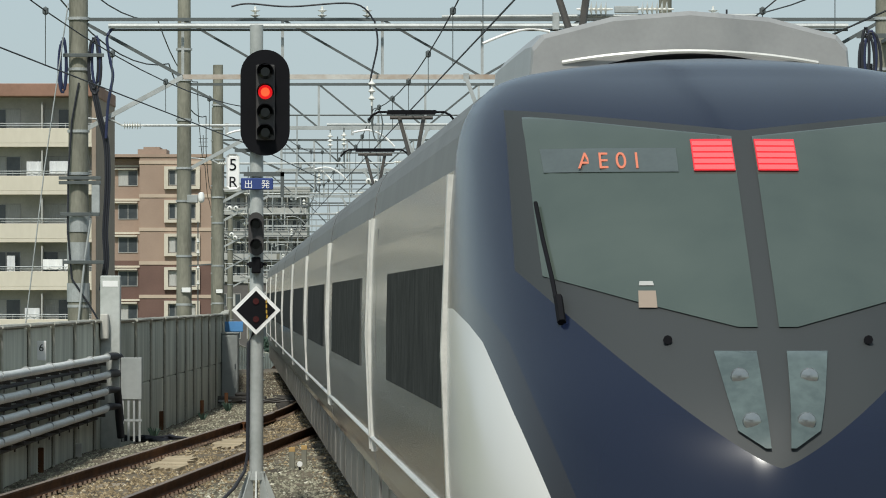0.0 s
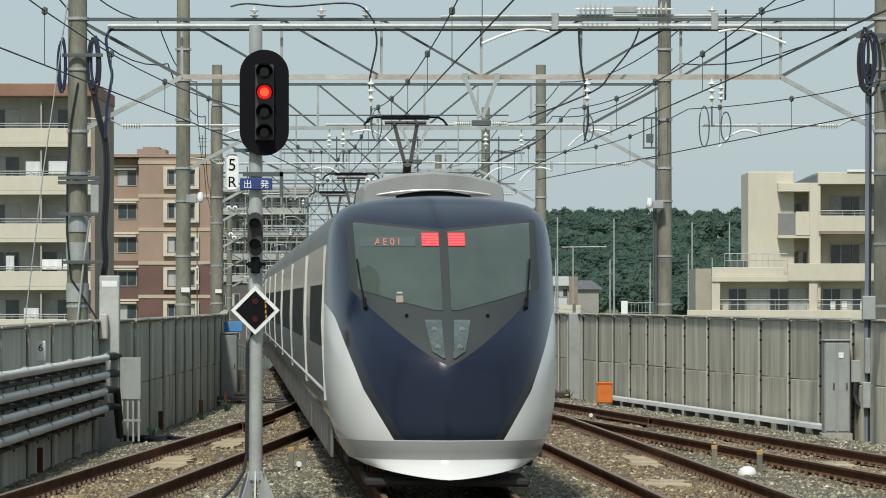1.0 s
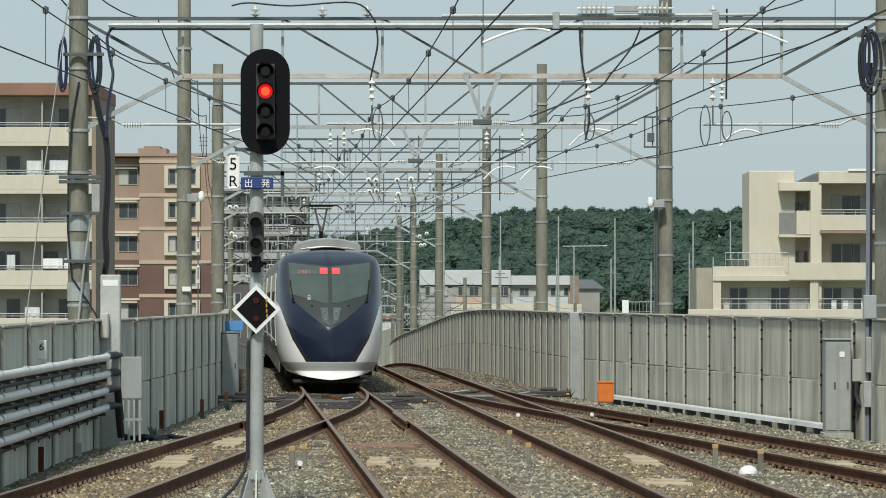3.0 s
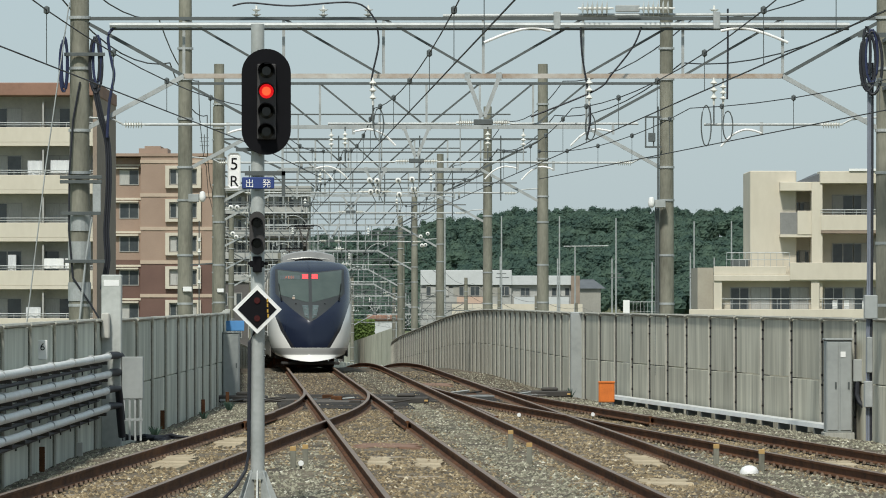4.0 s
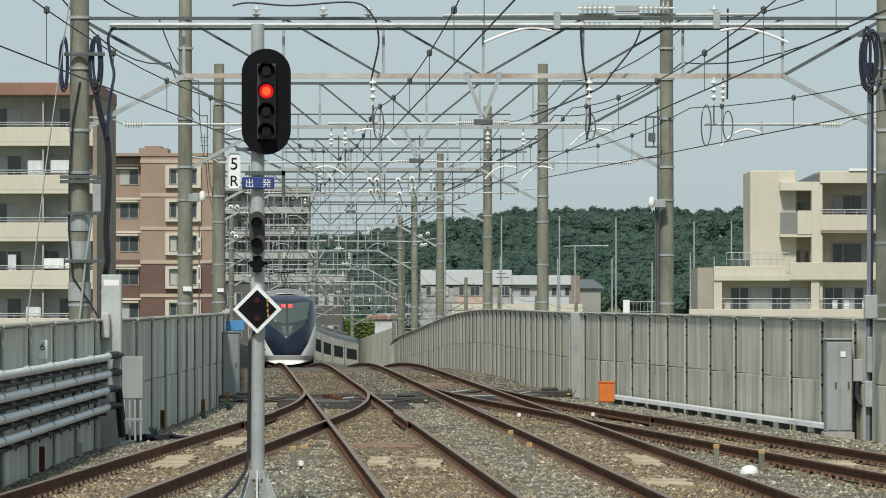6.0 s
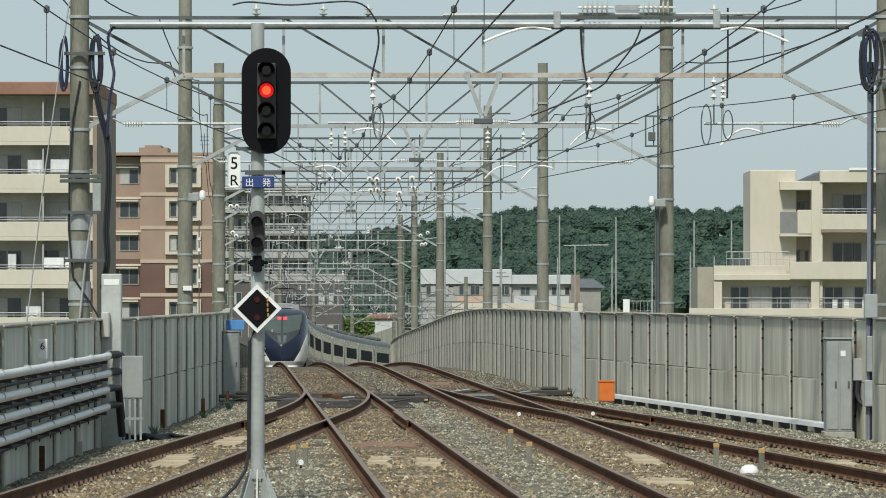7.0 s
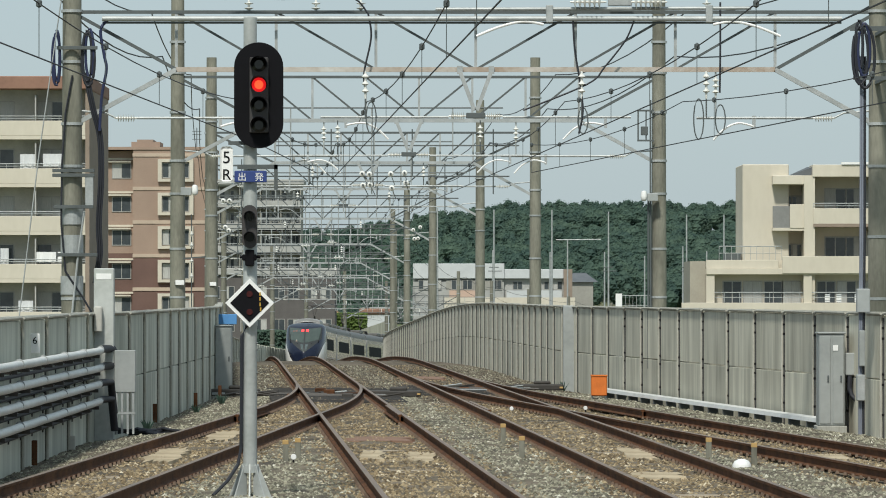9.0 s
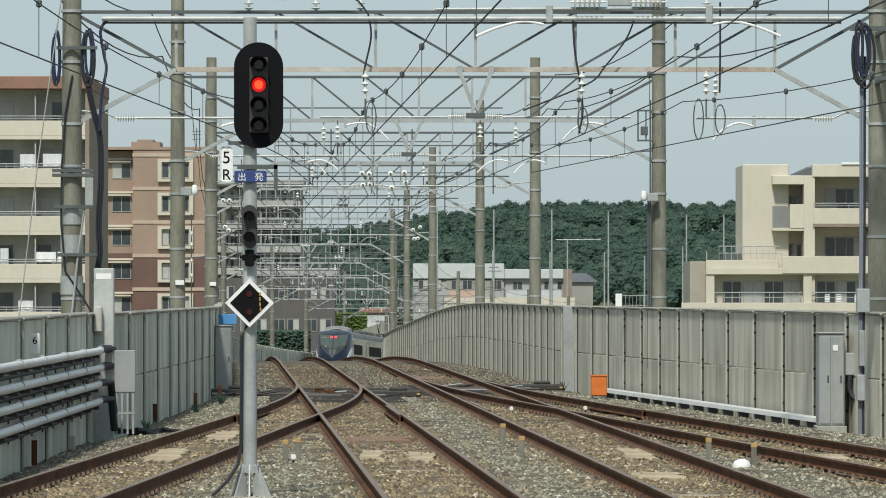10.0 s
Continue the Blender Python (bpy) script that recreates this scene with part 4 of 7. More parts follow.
def insulator(bm, a, b, r=0.055, n=6):
    """Ribbed porcelain body between two points."""
    a, b = Vector(a), Vector(b)
    q = (b - a).to_track_quat("Z", "Y").to_matrix().to_4x4()
    L = (b - a).length
    prof = [(0.015, 0)]
    for i in range(n):
        h = L * (0.1 + 0.8 * i / n)
        prof += [(0.022, h), (r, h + 0.3 * L / n), (0.022, h + 0.45 * L / n)]
    prof.append((0.015, L))
    lathe(bm, prof, 10, Matrix.Translation(a) @ q)


def registration(y, x, xp, z, full=True):
    """Side arm from a pole that holds one track's wires below a beam."""
    s = thing("wire_support", "galvanised steel arm with white insulators holding the wires", "wire support", pose(0, y, z), group="wire supports")
    side = 1 if xp > x else -1
    zb = CHORDS.get(y, (7.02, 6.04))[1]
    bm = bmesh.new()
    tube(bm, [(x - 0.4 * side, 0, 5.33), (xp - 1.15 * side, 0, 5.33)], 0.026, 6)
    tube(bm, [(xp - 0.78 * side, 0, 5.33), (xp - 0.6 * side, 0, 5.42), (xp - 0.1 * side, 0, 5.46)], 0.02, 6)
    bar(bm, (x + 0.62 * side, 0, 5.37), (x + 0.62 * side, 0, 5.14), 0.06, 0.03)
    tube(bm, [(x - 0.06 * side, 0, zb), (x - 0.06 * side, 0, 5.32)], 0.016, 6)
    part("arm", bm, M["galv"], s)
    bm = bmesh.new()
    insulator(bm, (xp - 1.15 * side, 0, 5.33), (xp - 0.75 * side, 0, 5.33), 0.075, 7)
    part("insulator", bm, M["porcelain"], s, "white ribbed insulator")
    if not full:
        return
    bm = bmesh.new()
    tube(bm, bend([(x + 0.62 * side, 0, 5.18), (x + 0.35 * side, 0, 5.24), (x + 0.1 * side, 0, 5.14), (x - 0.1 * side, 0, 4.94)]), 0.022, 6)
    part("pull_off_arm", bm, M["white"], s, "white curved pull-off arm")
    bm = bmesh.new()
    insulator(bm, (x - 0.06 * side, 0, zb - 0.12), (x - 0.06 * side, 0, zb - 0.5), 0.07, 3)
    part("insulator", bm, M["porcelain"], s, "white ribbed insulator")


def wire_run(name, line, d0, d1, zm=5.62, zc=4.9, spans=None, shift=0.0):
    """Messenger and contact wire of one track, with droppers."""
    w = thing(name, "dark overhead wires with droppers above a track", "overhead wires")
    ys = [y for y in spans if d0 <= y <= d1]
    bm = bmesh.new()
    con = bmesh.new()
    drop = bmesh.new()
    pts, low = [], []
    for a, b in zip(ys, ys[1:]):
        n = 10
        for i in range(n):
            k = i / n
            y = a + (b - a) * k
            x = line(a) + (line(b) - line(a)) * k + shift
            sag = -0.29 * 4 * k * (1 - k)
            z0 = grade(a) + (grade(b) - grade(a)) * k
            pts.append((x, y, z0 + zm + sag))
            low.append((x, y, z0 + zc))
            if i % 2 == 1:
                tube(drop, [(x, y, z0 + zc), (x, y, z0 + zm + sag)], 0.006, 3)
                lathe(drop, [(0.004, -0.05), (0.035, -0.03), (0.035, 0.03), (0.004, 0.05)], 6, Matrix.Translation((x, y, z0 + zm + sag)))
    tube(bm, pts, 0.0085, 5)
    tube(con, low, 0.0095, 5)
    part("messenger_wire", bm, M["cable"], w)
    part("contact_wire", con, M["cable"], w)
    tagged(part("dropper_wiring", drop, M["galvd"], w), kind="stuff")


def overhead():
    stations = [(57.0, -7.0, 11.2), (NEAR, -6.447, 7.845), (122.0, -5.86, 5.08), (157.0, -6.55, 2.92), (190.0, -8.0, 1.58), (230.0, -9.55, -0.12)]
    y = 268.0
    while y < 640:
        c = axis(y) + 1.59
        stations.append((y, c - 4.65, c + 4.95))
        y += 37.0
    for y, xl, xr in stations:
        pole(xl, y, 0.185 if y < 100 else 0.172)
        pole(xr, y, 0.17)
        beam(y, xl, xr)
        z = grade(y)
        if y > 60:
            registration(y, branch_left(y) - 0.15, xl, z, y < 150)
            registration(y, 5.03 if y == NEAR else branch_right(y) + 0.48 if y < 145 else second(y) + 0.3, xr, z, y < 150)
    ys = [s[0] for s in stations]
    wire_run("overhead_wires", axis, 0, 700, spans=[22.0] + ys)
    wire_run("overhead_wires", second, 0, 700, spans=[22.0] + ys, shift=0.33)
    wire_run("overhead_wires", branch_left, 0, 135, spans=[22.0] + ys, shift=-0.15)
    wire_run("overhead_wires", branch_right, 0, 150, spans=[22.0] + ys, shift=0.48)
    # feeders along the pole tops
    for k, (dx, dz) in enumerate(((0.35, 7.6), (0.6, 8.6))):
        for sgn, col in ((-1, 1), (1, 2)):
            w = thing("feeder_cable", "thick dark feeder cable along the pole tops", "cable", group="feeder cables")
            bm = bmesh.new()
            pts = []
            for s0, s1 in zip(stations, stations[1:]):
                for i in range(8):
                    q = i / 8
                    yy = s0[0] + (s1[0] - s0[0]) * q
                    xx = s0[col] + (s1[col] - s0[col]) * q + sgn * dx
                    pts.append((xx, yy, grade(s0[0]) * (1 - q) + grade(s1[0]) * q + dz - 1.6 * q * (1 - q)))
            tube(bm, pts, 0.015, 5)
            part("strand", bm, M["cable"], w)


# ---------- buildings ----------
def slab_building(name, label, x0, y0, width, depth, zb, floors, fh, cols, base, wallm, parm, balcony=True, roofm=None, yaw=0.0, dark=None):
    """Flats with real balconies, recessed windows and a flat roof. Faces -y."""
    b = thing(name, label, "apartment building", pose(x0, y0, zb, 0, 0, yaw))
    H = floors * fh
    bm = bmesh.new()
    box(bm, 0, width, 1.4 if balcony else 0, depth, -3, H)
    part("wall", bm, wallm, b)
    bm = bmesh.new()
    box(bm, -0.4, width + 0.4, -0.3, depth + 0.3, H, H + 0.7, 0.05)
    part("roof", bm, roofm or parm, b)
    cw = width / cols
    for f in range(floors):
        z = f * fh
        m = dark if dark and f < 2 else wallm
        if balcony:
            bm = bmesh.new()
            box(bm, 0, width, 0, 1.4, z + fh - 0.2, z + fh)
            box(bm, 0, width, 0, 0.14, z + fh - 0.2, z + fh + 0.85, 0.02) if f < floors - 1 else None
            part("balcony", bm, parm, b)
            if f < floors - 1:
                bm = bmesh.new()
                tube(bm, [(0, 0.07, z + fh + 1.12), (width, 0.07, z + fh + 1.12)], 0.03, 6)
                for i in range(cols * 3):
                    tube(bm, [(i * cw / 3, 0.07, z + fh + 0.85), (i * cw / 3, 0.07, z + fh + 1.12)], 0.02, 4)
                part("railing", bm, M["galv"], b)
            for i in range(cols + 1):
                bm = bmesh.new()
                xx = min(i * cw, width - 0.12)
                box(bm, xx, xx + 0.12, 0.2, 1.4, z, z + fh - 0.2)
                part("partition", bm, wallm, b)
        for i in range(cols):
            for a, w in ((0.10, 0.34), (0.56, 0.32)):
                wz0, wz1 = (z + 0.15, z + 2.15) if balcony else (z + 0.95, z + 2.15)
                wall_window(b, i * cw + a * cw, i * cw + (a + w) * cw, 1.4 if balcony else 0, wz0, wz1)
    return b


def wall_window(parent, x0, x1, y, z0, z1):
    bm = bmesh.new()
    box(bm, x0 - 0.07, x1 + 0.07, y - 0.06, y - 0.003, z0 - 0.07, z0)
    box(bm, x0 - 0.07, x1 + 0.07, y - 0.06, y - 0.003, z1, z1 + 0.07)
    box(bm, x0 - 0.07, x0, y - 0.06, y - 0.003, z0, z1)
    box(bm, x1, x1 + 0.07, y - 0.06, y - 0.003, z0, z1)
    xm = (x0 + x1) / 2
    box(bm, xm - 0.03, xm + 0.03, y - 0.06, y - 0.003, z0, z1)
    w = part("window", bm, M["frame"], parent)
    bm = bmesh.new()
    box(bm, x0, xm - 0.03, y - 0.035, y - 0.004, z0, z1)
    part("pane", bm, M["window"] if random.random() < 0.6 else M["curtain"], w)
    bm = bmesh.new()
    box(bm, xm + 0.03, x1, y - 0.035, y - 0.004, z0, z1)
    part("pane", bm, M["window"] if random.random() < 0.5 else M["curtain"], w)


M["frame"] = mat("window_frame", (0.42, 0.41, 0.38), 0.5, 0.3)


# ---------- woods ----------
def woods():
    """A far belt of trees on the rise: crowns of many leafy clumps."""
    rnd = random.Random(11)
    verts, faces = [], []

    def clump(cx, cy, cz, r, n):
        """A dense core and leaf sprays that face outwards."""
        k = len(verts)
        for i in range(4):
            e = -0.9 + 0.6 * i
            rad = 0.82 * r * math.sqrt(1 - e * e)
            for j in range(6):
                a = j * 1.0472 + 0.5 * i
                verts.append((cx + math.cos(a) * rad, cy + math.sin(a) * rad, cz + 0.82 * r * e))
        for i in range(3):
            for j in range(6):
                faces.append((k + i * 6 + j, k + i * 6 + (j + 1) % 6, k + i * 6 + 6 + (j + 1) % 6, k + i * 6 + 6 + j))
        faces.append((k + 18, k + 19, k + 20, k + 21, k + 22, k + 23))
        for i in range(n):
            d = Vector((rnd.gauss(0, 1), rnd.gauss(-0.4, 1), rnd.gauss(0.25, 1))).normalized()
            p = Vector((cx, cy, cz)) + d * r * rnd.uniform(0.82, 1.12)
            nrm = (d + Vector((rnd.uniform(-0.2, 0.2), rnd.uniform(-0.2, 0.2), rnd.uniform(-0.15, 0.3)))).normalized()
            u = nrm.orthogonal().normalized()
            v = nrm.cross(u)
            q = rnd.random() * 6.28
            u, v = u * math.cos(q) + v * math.sin(q), v * math.cos(q) - u * math.sin(q)
            t = rnd.uniform(0.12, 0.27)
            k = len(verts)
            verts.extend((tuple(p - u * t), tuple(p - v * t * 0.6), tuple(p + u * t), tuple(p + v * t * 0.7)))
            faces.append((k, k + 1, k + 2, k + 3))

    def tree(x, y, ct, r, lo, hi):
        for j in range(12):
            e = 1 - 1.5 * (j + rnd.random()) / 12
            a = rnd.random() * 6.28
            rad = r * math.sqrt(max(0.0, 1 - e * e)) * rnd.uniform(0.6, 0.9)
            q = rnd.uniform(lo, hi)
            clump(x + math.cos(a) * rad, y - abs(math.sin(a)) * rad, ct - r + (r - q * 0.8) * e, q, 44)

    def skyline(x, y):
        top = 19.7 + 0.5 * noise.noise(Vector((x / 18, y / 60, 3)))
        return top - min(5.0, (13 - x) * 0.17) if x < 13 else top

    for i in range(640):
        x, y = rnd.uniform(-55, 85), 885 + 160 * rnd.random()
        tree(x, y, skyline(x, y) + rnd.uniform(-1.5, 0.0) - (1050 - y) * 0.09, rnd.uniform(2.4, 4.4), 1.0, 1.9)
    for i in range(80):
        x, y = -40 + 1.5 * i + rnd.uniform(-0.6, 0.6), rnd.uniform(1022, 1042)
        tree(x, y, skyline(x, y) + rnd.uniform(-2.0, -1.0), rnd.uniform(2.4, 3.4), 1.0, 1.7)
    for i in range(90):
        x, y = -40 + 1.3 * i + rnd.uniform(-0.5, 0.5), rnd.uniform(1044, 1056)
        tree(x, y, skyline(x, y) + rnd.uniform(-0.5, 0.7), rnd.uniform(1.7, 2.8), 0.6, 1.15)
    # two firs that stand over the rest
    for x, y, top in ((2.2, 1035, 16.9), (6.4, 1038, 16.6)):
        for j in range(26):
            h = (j + 0.5) / 26
            for q in range(2):
                a = rnd.random() * 6.28
                clump(x + math.cos(a) * 1.3 * h, y + math.sin(a) * 1.3 * h, top - 6.0 * h, 0.25 + 0.55 * h, 22)
    me = bpy.data.meshes.new("wood")
    me.from_pydata(verts, [], faces)
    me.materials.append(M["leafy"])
    tagged(new("distant_wood", me), "dark green wood of broadleaved trees on a rise, haze tinted into its leaves", "trees", kind="stuff")


def leafy():
    m = bpy.data.materials.new("leaves")
    m.use_nodes = True
    n, l = m.node_tree.nodes, m.node_tree.links
    g = n.new("ShaderNodeNewGeometry")
    cr = n.new("ShaderNodeValToRGB")
    # the blue in both greens stands in for haze over the far wood
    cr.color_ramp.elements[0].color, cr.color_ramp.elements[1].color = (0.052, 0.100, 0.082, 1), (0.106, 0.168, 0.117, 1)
    # each leaf spray differs a little, each tree more
    tc, nz, sm = n.new("ShaderNodeTexCoord"), n.new("ShaderNodeTexNoise"), n.new("ShaderNodeMath")
    nz.inputs["Scale"].default_value, nz.inputs["Detail"].default_value = 0.17, 2
    l.new(tc.outputs["Object"], nz.inputs[0])
    sm.operation = "MULTIPLY_ADD"
    sm.inputs[1].default_value = 0.25
    l.new(g.outputs["Random Per Island"], sm.inputs[0])
    l.new(nz.outputs[0], sm.inputs[2])
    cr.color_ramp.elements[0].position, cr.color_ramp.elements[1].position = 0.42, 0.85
    l.new(sm.outputs[0], cr.inputs[0])
    l.new(cr.outputs[0], n["Principled BSDF"].inputs["Base Color"])
    n["Principled BSDF"].inputs["Roughness"].default_value = 0.8
    # thin leaves let part of the light through
    tr, mx = n.new("ShaderNodeBsdfTranslucent"), n.new("ShaderNodeMixShader")
    mx.inputs[0].default_value = 0.4
    l.new(cr.outputs[0], tr.inputs[0])
    l.new(n["Principled BSDF"].outputs[0], mx.inputs[1])
    l.new(tr.outputs[0], mx.inputs[2])
    l.new(mx.outputs[0], n["Material Output"].inputs["Surface"])
    return m


M["leafy"] = leafy()
# ---------- things beside the tracks ----------
def cabinet(name, label, x0, x1, y0, y1, z0, z1, doors=1, material="cabinet"):
    c = thing(name, label, "cabinet", pose((x0 + x1) / 2, y0, z0))
    w, d, h = (x1 - x0) / 2, y1 - y0, z1 - z0
    bm = bmesh.new()
    box(bm, -w, w, 0, d, 0.08, h, 0.015)
    part("body", bm, M[material], c)
    bm = bmesh.new()
    box(bm, -w - 0.04, w + 0.04, -0.04, d + 0.04, -0.12, 0.08, 0.01)
    part("plinth", bm, M["concrete"], c)
    bm = bmesh.new()
    box(bm, -w - 0.02, w + 0.02, -0.03, d + 0.02, h, h + 0.03, 0.008)
    part("lid", bm, M[material], c)
    for i in range(doors):
        a, b = -w + 0.02 + 2 * w * i / doors, -w - 0.02 + 2 * w * (i + 1) / doors
        bm = bmesh.new()
        box(bm, a, b, -0.018, 0.0, 0.12, h - 0.04, 0.006)
        dr = part("door", bm, M[material], c)
        bm = bmesh.new()
        box(bm, b - 0.06, b - 0.03, -0.04, -0.018, h * 0.5, h * 0.5 + 0.12, 0.005)
        part("handle", bm, M["galvd"], dr)
    return c


def stake(x, y, h, r, top, label, mat_name="pole"):
    s = thing("marker_post", label, "marker post", pose(x, y, grade(y) - 0.24), group="marker posts")
    bm = bmesh.new()
    box(bm, -r, r, -r, r, 0, h, 0.008)
    part("shaft", bm, M[mat_name], s)
    if top:
        bm = bmesh.new()
        box(bm, -r - 0.003, r + 0.003, -r - 0.003, r + 0.003, h - 0.06, h + 0.004, 0.004)
        part("cap", bm, M[top], s)


def pipes():
    """Four pale cable pipes on brackets along the wall."""
    for k, z in enumerate((1.245, 0.955, 0.685, 0.40)):
        p = thing("cable_pipe", "pale grey cable pipe on dark brackets along the noise wall", "pipe", group="cable pipes on the wall")
        x, y1 = -5.68 + 0.01 * k, 91.0 - 0.7 * (k > 1)
        n = 7
        for i in range(n):
            a, b = 60 + (y1 - 60) * i / n, 60 + (y1 - 60) * (i + 1) / n
            bm = bmesh.new()
            sag = 0.004
            tube(bm, [(x, a + 0.01, z + sag), (x, (a + b) / 2, z), (x, b - 0.01, z + sag)], 0.062, 12)
            part("pipe_length", bm, M["pipe"], p, smooth=True)
            bm = bmesh.new()
            lathe(bm, [(0.068, 0), (0.068, 0.05)], 12, Matrix.Translation((x, b - 0.03, z + 0.02)) @ Matrix.Rotation(-math.pi / 2, 4, "X"))
            part("collar", bm, M["galv"], p)
            for f in (0.25, 0.75):
                bm = bmesh.new()
                yy = a + (b - a) * f
                box(bm, -5.94, x + 0.06, yy - 0.02, yy + 0.02, z - 0.11, z - 0.055, 0.004)
                box(bm, -5.94, -5.88, yy - 0.03, yy + 0.03, z - 0.26, z - 0.055, 0.004)
                part("bracket", bm, M["darksteel"], p)
        bm = bmesh.new()
        tube(bm, [(x, y1, z + 0.02), (x + 0.04, y1 + 0.35, z + 0.03), (x + 0.16, y1 + 0.7, z + 0.03), (x + 0.2, y1 + 0.9, z - (0.05 if k < 2 else 0.5))], 0.066, 12)
        part("elbow", bm, M["cable"], p, "black rubber end sleeve", smooth=True)
        # black rod below the pipe draws its dark shadow line
        bm = bmesh.new()
        tube(bm, [(-5.8, 60, z - 0.17), (-5.8, y1, z - 0.15)], 0.03, 6)
        part("lower_cable", bm, M["cable"], p)


def left_side():
    pipes()
    # steel duct standing at the pole
    d = thing("cable_duct", "tall grey steel cable duct beside the noise wall", "cable duct", pose(-5.66, 91.6, -0.3))
    bm = bmesh.new()
    box(bm, -0.17, 0.17, 0, 0.3, 0, 2.95, 0.015)
    part("duct", bm, M["zinc"], d)
    bm = bmesh.new()
    box(bm, -0.13, 0.13, -0.006, 0.0, 2.76, 2.86)
    part("label", bm, M["white"], d, "white label plate")
    bm = bmesh.new()
    box(bm, -0.16, -0.02, -0.2, 0.0, 1.86, 2.3, 0.02)
    part("junction_box", bm, M["porcelain2"], d)
    bm = bmesh.new()
    box(bm, 0.18, 0.54, 0.0, 0.25, 0.83, 1.55, 0.01)
    part("side_box", bm, M["cabinet"], d)
    for i in range(4):
        bm = bmesh.new()
        box(bm, 0.2 + 0.095 * i, 0.235 + 0.095 * i, 0.02, 0.06, 0.12, 0.83)
        part("slat", bm, M["galv"], d)
    bm = bmesh.new()
    box(bm, 0.18, 0.54, 0.015, 0.055, 0.46, 0.5)
    part("crossbar", bm, M["galv"], d)
    # number board on the wall
    n = thing("number_board", "small white board numbered 6 on the noise wall", "sign", pose(-5.84, 78.3, 1.35))
    bm = bmesh.new()
    box(bm, -0.07, 0.07, -0.02, 0.0, 0, 0.29, 0.01)
    board = part("board", bm, M["white"], n)
    letters(board, "6", 0.15, (0, -0.024, 0.14), M["black"])
    for px, y in ((-5.75, 77.0), (-5.33, 102.0), (-5.05, 113.0), (-4.9, 122.0)):
        stake(px, y, 0.36, 0.04, None, "short rust-red steel post in the ballast", "rust")
    stake(-5.72, 84.5, 0.22, 0.05, None, "short pale concrete post in the ballast", "porcelain2")
    cable_heap(-5.2, 93.0)
    cabinet("relay_cabinet", "grey relay cabinet beside the noise wall", -5.26, -4.86, 128, 128.5, -0.25, 1.42, 1)
    b = thing("blue_notice", "small blue notice board above the noise wall", "sign", pose(-5.15, 131, 1.2))
    bm = bmesh.new()
    box(bm, -0.2, 0.3, -0.02, 0.0, 0.25, 0.5, 0.01)
    part("board", bm, M["bluesign"], b)
    bm = bmesh.new()
    box(bm, 0.02, 0.06, 0.0, 0.04, -1.45, 0.5)
    part("post", bm, M["galv"], b)


def cable_heap(x, y):
    c = thing("cable_coil", "loose black cable lying on the ballast", "cable", pose(x, y, -0.24))
    bm = bmesh.new()
    rnd = random.Random(3)
    for k in range(3):
        pts = [(-0.35 + 0.14 * i + rnd.uniform(-0.03, 0.03), 0.25 * math.sin(i * 1.1 + k), 0.04 + 0.03 * k + 0.02 * math.sin(i * 2 + k)) for i in range(9)]
        tube(bm, pts, 0.03, 6)
    part("loops", bm, M["cable"], c)


